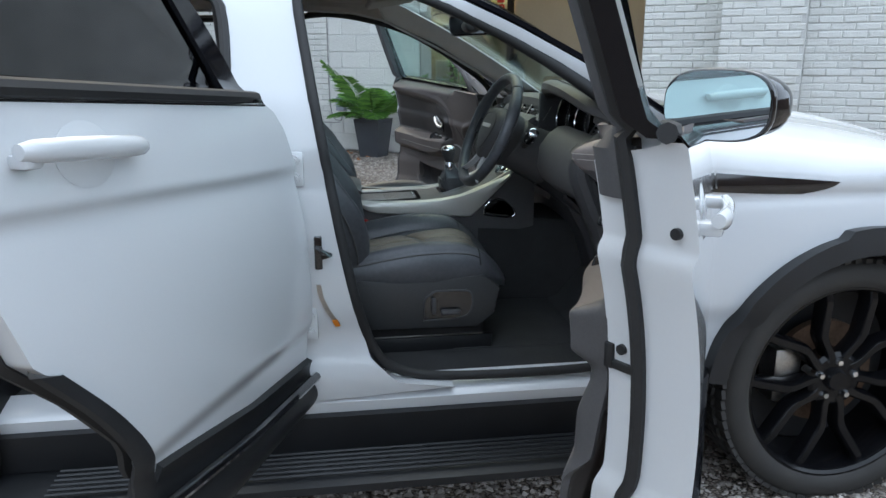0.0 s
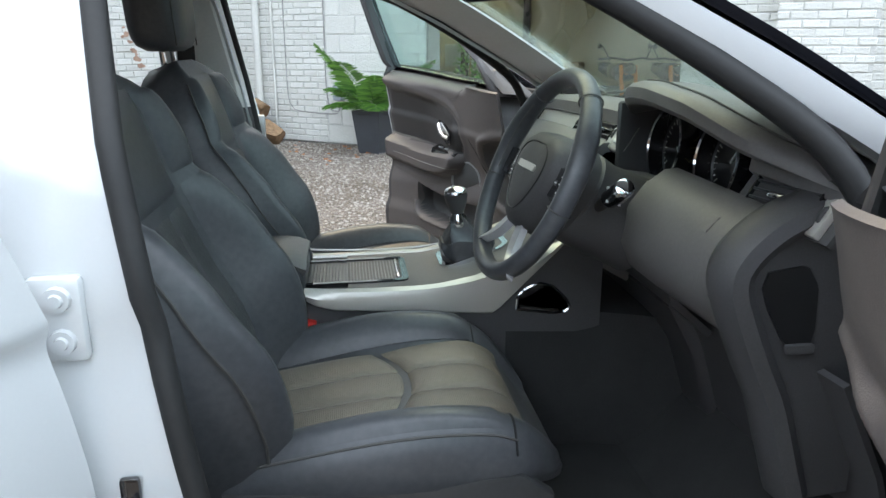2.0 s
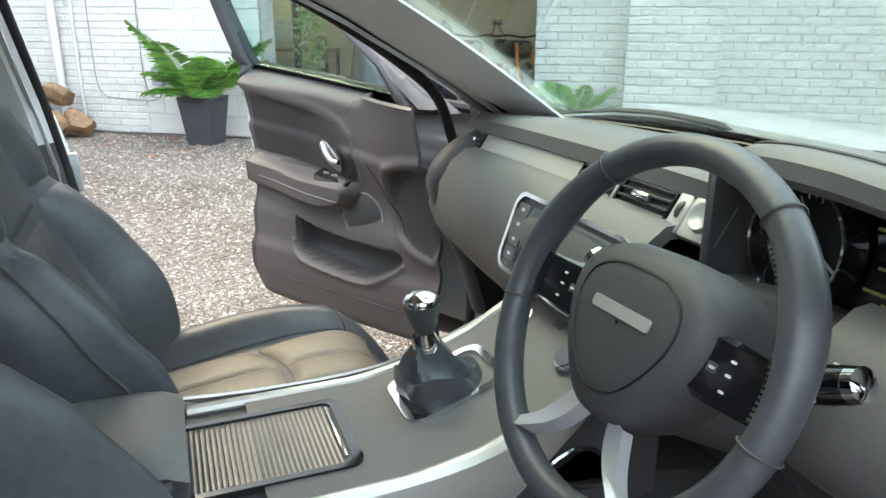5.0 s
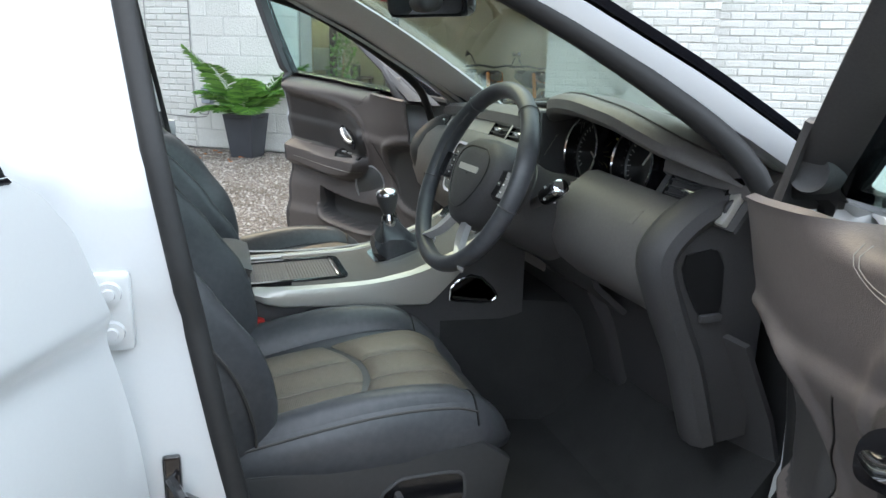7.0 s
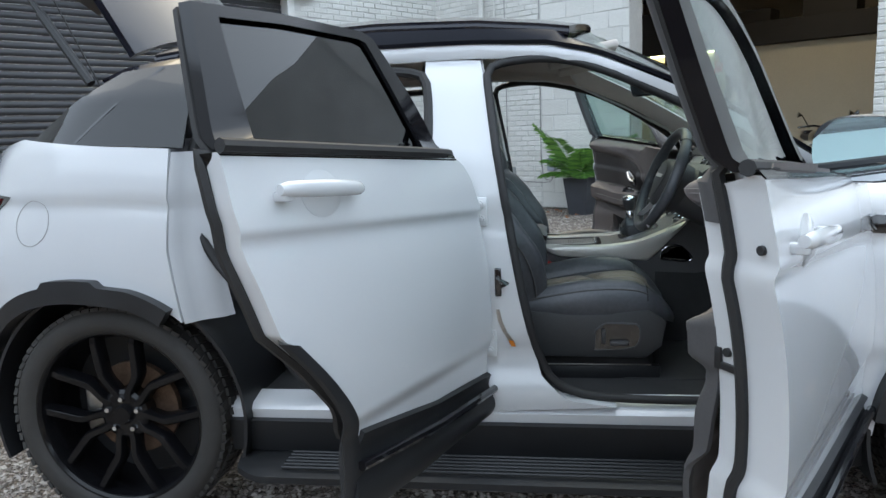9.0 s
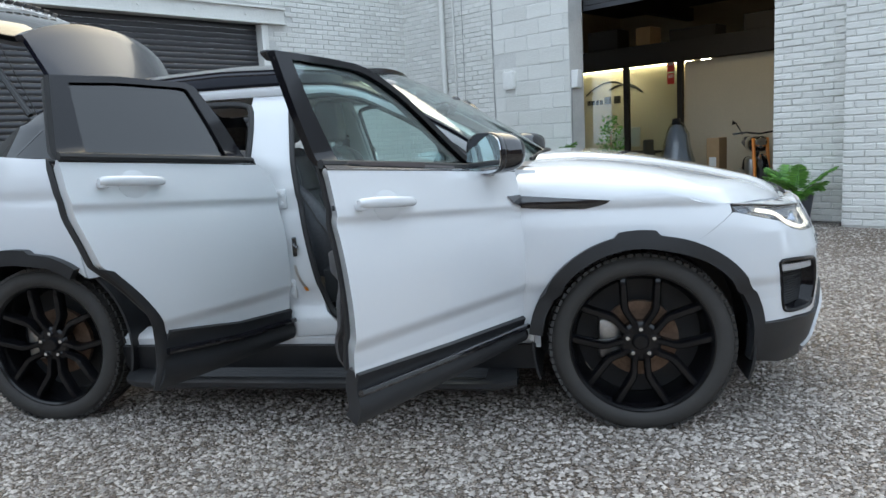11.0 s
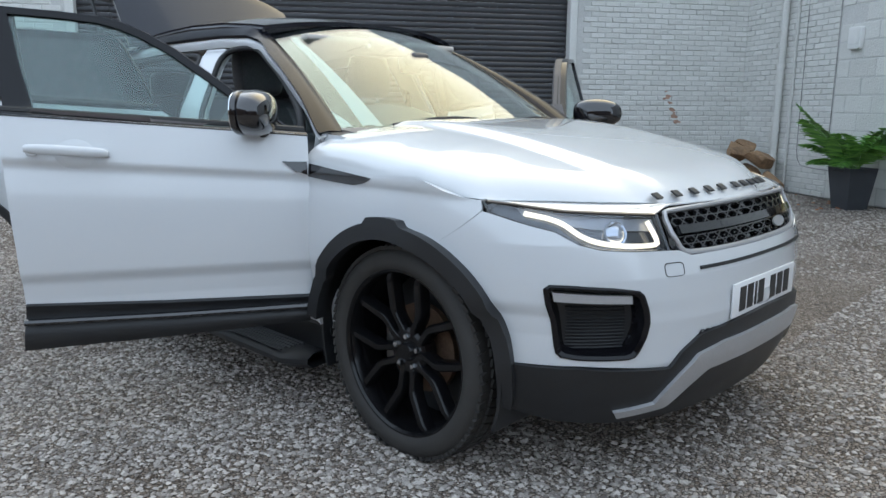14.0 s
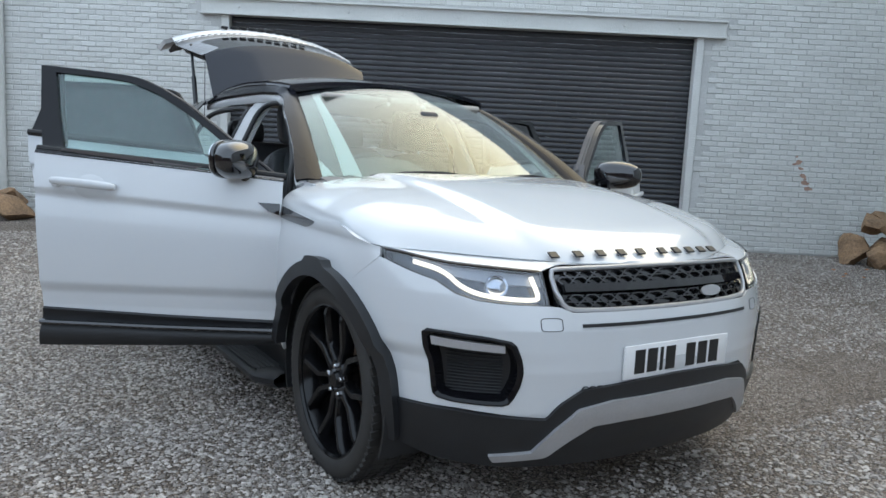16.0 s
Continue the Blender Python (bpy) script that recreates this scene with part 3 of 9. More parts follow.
def hood_bm():
    n, k = 121, 40
    P = np.zeros((n, k, 3))
    for i, s in enumerate(np.sin(np.linspace(-1, 1, n) * math.pi / 2)):
        a = abs(s)
        x_front = 0.735 - 0.39 * a ** 3.2
        x_rear = -0.36 - 0.13 * a ** 2.0
        for j, t in enumerate(np.linspace(0, 1, k)):
            x = x_rear + (x_front - x_rear) * t
            zc = 1.108 - 0.115 * (max(x + 0.3, 0) / 0.7) ** 1.6 - 0.02 * max(0, -0.25 - x)
            ze = lerp_table(HOOD_EDGE + [(0.46, 0.893), (0.60, 0.880), (0.66, 0.872), (0.735, 0.868)], x)
            w = half_w(min(x, XC), ze)
            if x > XC:
                w *= max(0.0, 1 - ((x - XC) / (nose_x(ze) + 0.02 - XC)) ** EN) ** (1 / EN)
                w = max(w, 0.45)
            z = ze + (zc - ze) * max(0.0, 1 - a ** 4.2) ** (1 / 2.0)
            dome = 1 / (1 + math.exp((abs(s * w) - 0.53 + 0.09 * t) / 0.013))
            z += 0.016 * dome - 0.008 * (1 - dome) * (1 - a)
            lip = max(0.0, (t - 0.80) / 0.20)
            z += (ze + 0.004 - z) * lip ** 2.6
            P[i, j] = (x, s * w, z)
    return shell(P[:, ::-1], 0.012)


hood = part("hood", hood_bm(), PAINT, car)


# the hood's turned-down front edge, down to the lamps and the grille
EDGE = []
for a in np.linspace(0, 1, 60):
    x = 0.735 - 0.39 * a ** 3.2
    ze = lerp_table(HOOD_EDGE + [(0.46, 0.893), (0.60, 0.880), (0.66, 0.872), (0.735, 0.868)], x)
    w = half_w(min(x, XC), ze)
    if x > XC:
        w = max(w * max(0.0, 1 - ((x - XC) / (nose_x(ze) + 0.02 - XC)) ** EN) ** (1 / EN), 0.45)
    EDGE.append((a * w, x, ze + 0.004))
EDGE = np.array(EDGE)
line = [tuple(p) for p in resample(LAMP_TOP, 40)] + [(1.03, 0.868), (1.05, 0.874)] + [(u, 0.878) for u in np.linspace(1.08, 2 * MID - 1.08, 30)] + [(2 * MID - 1.05, 0.874), (2 * MID - 1.03, 0.868)] + [(2 * MID - p[0], p[1]) for p in resample(LAMP_TOP, 40)[::-1]]
rows = []
for u, z in line:
    q = S(u, z + 0.004, -0.002)
    y = abs(q.y)
    e = Vector((float(np.interp(y, EDGE[:, 0], EDGE[:, 1])), q.y, float(np.interp(y, EDGE[:, 0], EDGE[:, 2]))))
    e.z -= 0.004
    m = (q + e) / 2 + Vector((0.004, 0, 0.004))
    rows.append([q, m, e + Vector((-0.012, 0, 0.0))])
part("hood_edge", shell(np.array(rows), 0.004), PAINT, hood)


def lamp(k):
    def glassy():
        G = coons(LAMP_LOW, [LAMP_LOW[-1], LAMP_TOP[-1]], LAMP_TOP, [LAMP_LOW[0], LAMP_TOP[0]], 40, 8)
        return shell(lay(G, 0.002), -0.003)
    def back():
        G = coons(LAMP_LOW, [LAMP_LOW[-1], LAMP_TOP[-1]], LAMP_TOP, [LAMP_LOW[0], LAMP_TOP[0]], 40, 8)
        return shell(lay(G, -0.035), -0.006)
    def rim():
        a, b = resample(LAMP_LOW, 40), resample(LAMP_TOP, 40)
        loop = [S(*p, 0.002) for p in a] + [S(*p, 0.002) for p in b[::-1]]
        return tube(loop, 0.006, 6, closed=True)
    def strip():
        line = smooth_line([(0.50, 0.868), (0.63, 0.850), (0.70, 0.800), (0.80, 0.778), (0.96, 0.772), (0.972, 0.785), (0.955, 0.842)], 60)
        return tube([S(*p, -0.006) for p in line], 0.0075, 8)
    def bowl():
        c = S(0.83, 0.815, -0.012)
        n = (S(0.83, 0.815, 0.01) - S(0.83, 0.815)).normalized()
        m = Matrix.Translation(c) @ n.to_track_quat("Z", "Y").to_matrix().to_4x4()
        return lathe([(0.0, 0.006), (0.02, 0.003), (0.03, -0.006), (0.036, -0.004), (0.040, -0.012), (0.043, -0.03), (0, -0.03)], 32, m=m)
    def shade():
        top, low = resample(LAMP_TOP, 30)[6:], resample(LAMP_LOW, 30)[6:]
        G = np.array([[t * 0.96 + l * 0.04, t * 0.62 + l * 0.38] for t, l in zip(top, low)])
        return shell(lay(G, -0.020), -0.004)
    f = (lambda b: b) if k > 0 else mirror_y
    body = part("headlight", f(back()), GLOSS_BLACK, car, "clear headlight with a lit running light strip")
    part("lens", f(glassy()), LENS, body)
    part("seal", f(rim()), GLOSS_BLACK, body)
    part("running_light", f(strip()), LAMP_STRIP, body, "glowing pale running light strip")
    part("projector", f(bowl()), CHROME, body)
    part("reflector", f(shade()), SILVER, body)


for side in (1, -1):
    lamp(side)


def fog(k):
    f = (lambda b: b) if k > 0 else mirror_y
    loop = smooth_line(FOG + FOG[:1], 48, 1)[:-1]
    c = loop.mean(0)
    def bezel():
        bm = bmesh.new()
        rows = []
        for sc, off in ((1.085, 0.0125), (1.082, 0.0165), (1.05, 0.018), (0.97, 0.012), (0.90, -0.03), (0.80, -0.045)):
            rows.append([S(*(c + (p - c) * sc), off) for p in loop])
        from_grid(bm, rows, close_v=True)
        bmesh.ops.recalc_face_normals(bm, faces=bm.faces)
        return bm
    def mesh():
        bm = slab([tuple(c + (p - c) * 0.9) for p in loop], -0.012, lambda a, b, d: S(a, b, -0.034 + d))
        for z in np.arange(0.47, 0.60, 0.010):
            tube([S(u, z, -0.030) for u in np.linspace(0.61, 0.83, 10)], 0.0025, 4, bm)
        return bm
    def drl():
        G = coons([(0.576, 0.622), (0.844, 0.611)], [(0.844, 0.611), (0.844, 0.634)], [(0.571, 0.648), (0.844, 0.634)], [(0.576, 0.622), (0.571, 0.648)], 16, 4)
        return shell(lay(G, 0.006), 0.02)
    b = part("fog_light_bezel", f(bezel()), SATIN_BLACK, car)
    part("bezel_edge", f(tube([S(*(c + (p - c) * 1.075), 0.0125) for p in loop], 0.004, 8, closed=True)), SATIN_BLACK, b)
    part("mesh_panel", f(mesh()), CLAD, b)
    part("fog_light", f(drl()), SILVER, b, "clear horizontal fog light strip")


for side in (1, -1):
    fog(side)


# grille
def hexcell(u, z, ru, rz, off):
    pts = [(u + ru * math.cos(radians(a)), z + rz * math.sin(radians(a))) for a in range(0, 360, 60)]
    inn = [(u + ru * 0.78 * math.cos(radians(a)), z + rz * 0.72 * math.sin(radians(a))) for a in range(0, 360, 60)]
    return pts, inn


def wide(u0, u1, z0, z1, off, t, nu=24, nv=3):
    G = coons([(u0, z0), (u1, z0)], [(u1, z0), (u1, z1)], [(u0, z1), (u1, z1)], [(u0, z0), (u0, z1)], nu, nv)
    return shell(lay(G, off), -t)


grille = part("grille", wide(1.03, 2 * MID - 1.03, 0.736, 0.868, -0.028, 0.01, 40), GLOSS_BLACK, car, "black honeycomb grille in a silver frame")
loop = smooth_line([(1.030, 0.80), (1.022, 0.858), (1.05, 0.866), (MID, 0.872), (2 * MID - 1.05, 0.866), (2 * MID - 1.022, 0.858), (2 * MID - 1.03, 0.80), (2 * MID - 1.05, 0.752), (2 * MID - 1.09, 0.742), (MID, 0.740), (1.09, 0.742), (1.05, 0.752), (1.030, 0.80)], 80, 1)[:-1]
part("grille_frame", tube([S(*p, 0.001) for p in loop], 0.008, 8, closed=True), SILVER, grille, "satin silver frame")
bm = bmesh.new()
for row, z in enumerate((0.758, 0.779, 0.832, 0.853)):
    for i in range(13):
        u = 1.075 + 0.052 * (i + 0.5 * (row % 2))
        if u < 2 * MID - 1.06:
            o, n = hexcell(u, z, 0.029, 0.0145, 0)
            ring_slab(o, n, 0.012, lambda a, b, d: S(a, b, -0.016 + d), bm)
part("honeycomb", bm, DARK_CHROME, grille)
part("grille_bar", wide(1.06, 2 * MID - 1.06, 0.796, 0.820, -0.006, 0.015), GLOSS_BLACK, grille)
bm = slab([(1.53 + 0.045 * math.cos(t), 0.776 + 0.017 * math.sin(t)) for t in np.linspace(0, 2 * math.pi, 24, endpoint=False)], 0.006, lambda a, b, d: S(a, b, 0.001 + d))
part("oval_badge", bm, SILVER, grille, "small dark oval badge")
bm = wide(1.09, 2 * MID - 1.09, 0.466, 0.510, 0.006, 0.004)
for row, z in enumerate((0.474, 0.486, 0.498)):
    for i in range(24):
        u = 1.11 + 0.025 * (i + 0.5 * (row % 2))
        o, n = hexcell(u, z, 0.0135, 0.0085, 0)
        ring_slab(o, n, 0.006, lambda a, b, d: S(a, b, 0.011 + d), bm)
part("lower_grille", bm, CLAD, car)
part("bumper_slot", wide(1.10, 2 * MID - 1.10, 0.690, 0.700, 0.0135, 0.003), MARK_BLACK, bumper)
for u0 in (1.00, 2 * MID - 1.00):
    ring = [S(u0 + 0.036 * math.copysign(abs(math.cos(t)) ** 0.4, math.cos(t)), 0.700 + 0.019 * math.copysign(abs(math.sin(t)) ** 0.4, math.sin(t)), 0.0125) for t in np.linspace(0, 2 * math.pi, 32, endpoint=False)]
    part("washer_cover_line", tube(ring, 0.0014, 4, closed=True), MARK_BLACK, bumper)
# number plate: white with plain dark bars for its characters
px = nose_x(0.575) + 0.008
plate = part("number_plate", rbox((0.008, 0.52, 0.111), (px, 0.0, 0.573), 0.004), PLATE_WHITE, car, "white number plate with plain dark bars")
for y in (-0.190, -0.131, -0.086, -0.042, 0.060, 0.122, 0.183):
    part("plate_bar", rbox((0.002, 0.046 if y != -0.086 else 0.014, 0.079), (px + 0.005, y, 0.573), 0, 1), MARK_BLACK, plate)
# row of plain bars where the maker's letters stand
for y in list(np.linspace(-0.415, -0.06, 5)) + list(np.linspace(0.05, 0.37, 5)):
    x = 0.700 - 0.20 * abs(y / 0.80) ** 2.2
    part("badge_bar", rbox((0.030, 0.036, 0.007), (x - 0.012, y, 0.910 - 0.05 * abs(y) ** 2), 0.002, 1, None, Matrix.Rotation(radians(32), 3, "Y")), MARK_BLACK, hood)
for s in (1, -1):
    bm = wide(0.980, 1.045, 0.692, 0.722, 0.002, 0.003, 8)
    part("washer_cover", bm if s > 0 else mirror_y(bm), PAINT, bumper)


# side vent on the fender
def vent(inset, t):
    def make():
        top = [(-0.488, 0.966), (-0.3, 0.949), (-0.11, 0.934)]
        low = [(-0.488, 0.922), (-0.3, 0.912), (-0.21, 0.908)]
        G = coons(low, [low[-1], (-0.13, 0.924), top[-1]], top, [low[0], top[0]], 24, 6)
        return shell(lay(G, inset), -t)
    return make


v = both("side_vent", vent(0.004, 0.01), GLOSS_BLACK)
def vent_slats():
    bm = bmesh.new()
    for x in np.linspace(-0.36, -0.19, 14):
        tube([S(x, 0.914, 0.006), S(x + 0.012, 0.930, 0.006)], 0.002, 4, bm)
    return bm
both("vent_mesh", vent_slats, CLAD)


# windscreen, pillars, roof
def screen_pt(s, t):
    """s from -1 to 1 across, t from 0 at the base to 1 at the roof."""
    a = abs(s)
    base = Vector((-0.33 - 0.18 * a ** 2.2, s * 0.720, 1.075 - 0.005 * a))
    top = Vector((-1.13 - 0.09 * a ** 2.2, s * 0.570, 1.545 - 0.062 * a ** 2.2))
    p = base.lerp(top, t)
    p.z += 0.035 * math.sin(math.pi * t) * (1 - 0.3 * a)
    return p


P = np.array([[screen_pt(s, t) for t in np.linspace(0, 1, 16)] for s in np.linspace(-1, 1, 33)])
ws = part("windscreen", shell(P[:, ::-1], 0.005), WINDSCREEN, car)
bm = bmesh.new()
for t0, t1 in ((-0.03, 0.05), (0.955, 1.02)):
    shell(np.array([[screen_pt(s, t) - Vector((0, 0, 0.007)) for t in np.linspace(t0, t1, 4)] for s in np.linspace(-1, 1, 33)])[:, ::-1], 0.003, bm)
for sg in (-1, 1):
    Q = np.array([[screen_pt(sg * s, t) - Vector((0, 0, 0.007)) for s in np.linspace(0.88, 1.01, 4)] for t in np.linspace(0, 1, 16)])
    shell(Q if sg < 0 else Q[:, ::-1], 0.003, bm)
part("screen_border", bm, GLOSS_BLACK, ws)


def roof_pt(s, t):
    a = abs(s)
    x = (-1.13 - 0.09 * a ** 2.2) * (1 - t) + (-2.62 + 0.05 * a ** 2) * t
    zc = lerp_table([(-2.65, 1.555), (-2.2, 1.592), (-1.8, 1.602), (-1.5, 1.590), (-1.3, 1.570), (-1.1, 1.540)], x)
    w = lerp_table([(-2.65, 0.60), (-2.0, 0.635), (-1.5, 0.625), (-1.2, 0.590), (-1.0, 0.57)], x)
    return Vector((x, s * w, zc - (0.055 + 0.02 * t) * a ** 2.6))


P = np.array([[roof_pt(s, t) for t in np.linspace(0, 1, 30)] for s in np.linspace(-1, 1, 33)])
roof = part("roof", shell(P[:, ::-1], 0.02), ROOF_BLACK, car, "glossy black panoramic roof")
both("roof_rail", lambda: tube([roof_pt(-1.0, t) + Vector((0, -0.004, 0.0)) for t in np.linspace(0, 1, 30)], 0.012, 8), ROOF_BLACK)

OPEN_TOP = [(-0.50, 1.035), (-0.675, 1.147), (-0.933, 1.289), (-1.164, 1.397), (-1.293, 1.425), (-1.50, 1.436), (-1.66, 1.436), (-2.10, 1.43), (-2.40, 1.41)]
def pillar_rows():
    """Lines along the pillar and the roof's edge: inner lip, seal line, edge of the painted flank, and the glass or roof."""
    low = resample(OPEN_TOP, 50)
    up = [screen_pt(-1.0, t) for t in np.linspace(-0.02, 1, 22)] + [roof_pt(-1.0, t) for t in np.linspace(0.02, 0.95, 28)]
    out = []
    for n, ((x, z), q) in enumerate(zip(low, up)):
        run = low[min(n + 1, 49)] - low[max(n - 1, 0)]
        lift = np.array((run[1], -run[0])) / np.hypot(*run)
        e = low[n] + lift * float(np.interp(-x, [0.5, 0.7, 1.1, 1.4, 2.4], [0.020, 0.036, 0.036, 0.030, 0.030]))
        flank = Vector((e[0], -half_w(e[0], e[1]) + 0.038, e[1]))
        if flank.z > q.z - 0.008:
            flank.z = max(z + 0.006, q.z - 0.008)
        out.append((Vector((x, -half_w(x, z) + 0.100, z)), Vector((x, -half_w(x, z) + 0.070, z)), flank, Vector(q)))
    return out


def cant_rail():
    rows = []
    for lip, edge, flank, q in pillar_rows():
        rows.append([lip, edge, edge.lerp(flank, 0.5) + Vector((0, -0.004, 0)), flank, flank.lerp(q, 0.5) + Vector((0, -0.004, 0.006)), q - Vector((0, 0, 0.004))])
    return shell(np.array(rows), -0.010)


both("cant_rail", cant_rail, PAINT)
def pillar_cover():
    rows = []
    for lip, edge, flank, q in pillar_rows():
        a = flank.lerp(q, 0.10) + Vector((0, -0.006, 0.006))
        rows.append([a, a + Vector((0, -0.006, 0.012)), flank.lerp(q, 0.5) + Vector((0, -0.010, 0.022)), flank.lerp(q, 0.85) + Vector((0, 0, 0.016)), q + Vector((0, 0, 0.006))])
    return shell(np.array(rows), -0.008)
both("pillar_cover", pillar_cover, PILLAR_BLACK)


def jamb(G):
    return np.array([[(p[0], -half_w(p[0], p[1]) + 0.075 + 0.03 * min(1, max(0, (0.55 - p[1]) / 0.1)) * -1, p[1]) for p in row] for row in G])


FRONT_REAR_EDGE = [(-1.10, 0.405), (-1.245, 0.425), (-1.315, 0.492), (-1.368, 0.682), (-1.426, 1.046), (-1.472, 1.35), (-1.49, 1.43)]
def b_pillar():
    left = [(-1.74, 0.37), (-1.70, 0.75), (-1.64, 1.1), (-1.66, 1.44)]
    G = coons([left[0], (-1.12, 0.37)], FRONT_REAR_EDGE, [left[-1], (-1.505, 1.44)], left, 14, 40)
    return shell(jamb(G), 0.04)


both("centre_pillar", b_pillar, PAINT)
def sill():
    G = coons([(-2.3, 0.33), (-0.40, 0.33)], [(-0.40, 0.33), (-0.40, 0.41)], [(-2.3, 0.41), (-0.40, 0.41)], [(-2.3, 0.33), (-2.3, 0.41)], 30, 6)
    P = jamb(G)
    P[:, -1, 1] += 0.10
    P[:, -2, 1] += 0.02
    return shell(P, 0.02)
both("door_sill", sill, PAINT)
def sill_clad():
    G = coons([(-2.3, 0.22), (-0.42, 0.22)], [(-0.42, 0.22), (-0.42, 0.345)], [(-2.3, 0.345), (-0.42, 0.345)], [(-2.3, 0.22), (-2.3, 0.345)], 30, 8)
    P = jamb(G)
    P[:, :, 1] -= 0.02
    P[:, 0, 1] += 0.06
    return shell(P, 0.02)
both("sill_cladding", sill_clad, CLAD)
def front_post():
    G = coons([(-0.52, 0.36), (-0.40, 0.36)], [(-0.40, 0.36), (-0.40, 1.06)], [(-0.56, 1.07), (-0.40, 1.06)], [(-0.52, 0.36), (-0.56, 1.07)], 6, 30)
    return shell(jamb(G), 0.06)
both("front_post", front_post, PAINT)
def step():
    bm = bmesh.new()
    prof = [(-0.80, 0.235), (-0.94, 0.235), (-0.985, 0.215), (-0.985, 0.195), (-0.95, 0.175), (-0.80, 0.185)]
    rows = []
    for x in np.linspace(-2.26, -0.50, 40):
        e = min(1.0, (x + 2.26) / 0.10 + 0.25, (-0.50 - x) / 0.10 + 0.25)
        rows.append([(x, -0.80 + (y + 0.80) * (0.55 + 0.45 * min(1, e)), z) for y, z in prof])
    from_grid(bm, rows, close_v=True)
    bmesh.ops.recalc_face_normals(bm, faces=bm.faces)
    return bm
st_r, st_l = both("side_step", step, CLAD, "ribbed black running board")
for y in np.linspace(-0.83, -0.96, 7):
    part("tread_rib", tube([(x, y, 0.237) for x in np.linspace(-2.1, -0.62, 4)], 0.004, 5), CLAD, st_r)
    part("tread_rib", tube([(x, -y, 0.237) for x in np.linspace(-2.1, -0.62, 4)], 0.004, 5), CLAD, st_l)


def sm(x, a, b):
    t = min(max((x - a) / (b - a), 0), 1)
    return t * t * (3 - 2 * t)


# ---- wheels ----
def wheel_at(x, y, side):
    m = Matrix.Translation((x, y, WZ)) @ Matrix.Rotation(radians(90), 4, "X")
    if side < 0:
        m = Matrix.Translation((x, y, WZ)) @ Matrix.Rotation(radians(-90), 4, "X")
    # local z points outwards from the car
    prof = [(0.280, -0.112), (0.288, -0.122), (0.315, -0.128), (0.345, -0.118), (0.360, -0.10), (0.364, -0.06), (0.365, 0.0), (0.364, 0.06), (0.360, 0.092),
            (0.350, 0.112), (0.335, 0.121), (0.312, 0.125), (0.296, 0.120), (0.284, 0.112), (0.280, 0.105)]
    bm = lathe(prof, 96)
    tyre = part("tyre", bm, TYRE, car, "worn black tyre with block tread", m=m)
    bm = bmesh.new()
    rnd = random.Random(4)
    for i in range(72):
        a = 2 * math.pi * i / 72
        for h, w, tw in ((0.097, 0.030, 0.5), (0.050, 0.040, -0.5), (0.0, 0.036, 0.5), (-0.050, 0.040, -0.5), (-0.095, 0.03, 0.5)):
            r = 0.3655 if abs(h) < 0.08 else 0.3585
            aa = a + (0.03 if int(abs(h) * 100) % 2 else 0)
            t = Matrix.Rotation(aa, 3, "Z") @ Matrix.Rotation(tw * 0.5, 3, "X")
            rbox((0.012, 0.024, w), (r * math.cos(aa), r * math.sin(aa), h), 0, 1, bm, t)
    tagged(part("tread", bm, TYRE, tyre, smooth=False), kind="stuff")
    rim = part("rim", lathe([(0.280, -0.10), (0.272, 0.104), (0.279, 0.113), (0.285, 0.113), (0.287, 0.106), (0.272, 0.098), (0.256, 0.06), (0.252, -0.10)], 72, closed=True), RIM, car, "gloss black alloy rim with five split spokes", m=m)
    for k in range(5):
        a0 = math.pi / 2 + k * 2 * math.pi / 5
        for sg in (-1, 1):
            bm = bmesh.new()
            rows = []
            for t in np.linspace(0, 1, 14):
                r = 0.050 + 0.222 * t
                spread = sg * (0.018 + 0.038 * sm(t, 0.02, 0.42) + 0.012 * t)
                ax, ay = r, spread
                hw = 0.0165 - 0.002 * t
                zt = 0.078 + 0.028 * t ** 0.8 - 0.012 * max(0, t - 0.85) / 0.15
                c, s = math.cos(a0), math.sin(a0)
                def put(px, py, z):
                    return (px * c - py * s, px * s + py * c, z)
                rows.append([put(ax, ay - hw, zt - 0.008), put(ax, ay - hw * 0.6, zt), put(ax, ay + hw * 0.6, zt), put(ax, ay + hw, zt - 0.008), put(ax, ay + hw * 1.1, zt - 0.045), put(ax, ay - hw * 1.1, zt - 0.045)])
            from_grid(bm, rows, close_v=True)
            bmesh.ops.recalc_face_normals(bm, faces=bm.faces)
            part("spoke", bm, RIM, rim)
    part("hub", lathe([(0, 0.090), (0.026, 0.090), (0.030, 0.084), (0.034, 0.074), (0.070, 0.078), (0.082, 0.070), (0.082, 0.02), (0, 0.02)], 40), RIM, rim)
    for k in range(5):
        a = math.pi / 2 + k * 2 * math.pi / 5
        part("wheel_nut", lathe([(0, 0.016), (0.008, 0.016), (0.011, 0.010), (0.011, 0.0)], 6, m=Matrix.Translation((0.054 * math.cos(a), 0.054 * math.sin(a), 0.074))), CHROME, rim)
    part("brake_disc", lathe([(0.05, 0.012), (0.155, 0.012), (0.155, -0.012), (0.05, -0.012)], 48, closed=True), RUST, rim, "brown rusted brake disc")
    bm = rbox((0.09, 0.17, 0.09), (-0.12, 0.0, -0.01), 0.02)
    part("brake_caliper", bm, STEEL, rim)
    part("backing", lathe([(0, -0.06), (0.25, -0.06)], 40), CLAD, rim)


for wx in (0.0, -2.66):
    wheel_at(wx, -0.790, 1)
    wheel_at(wx, 0.790, -1)


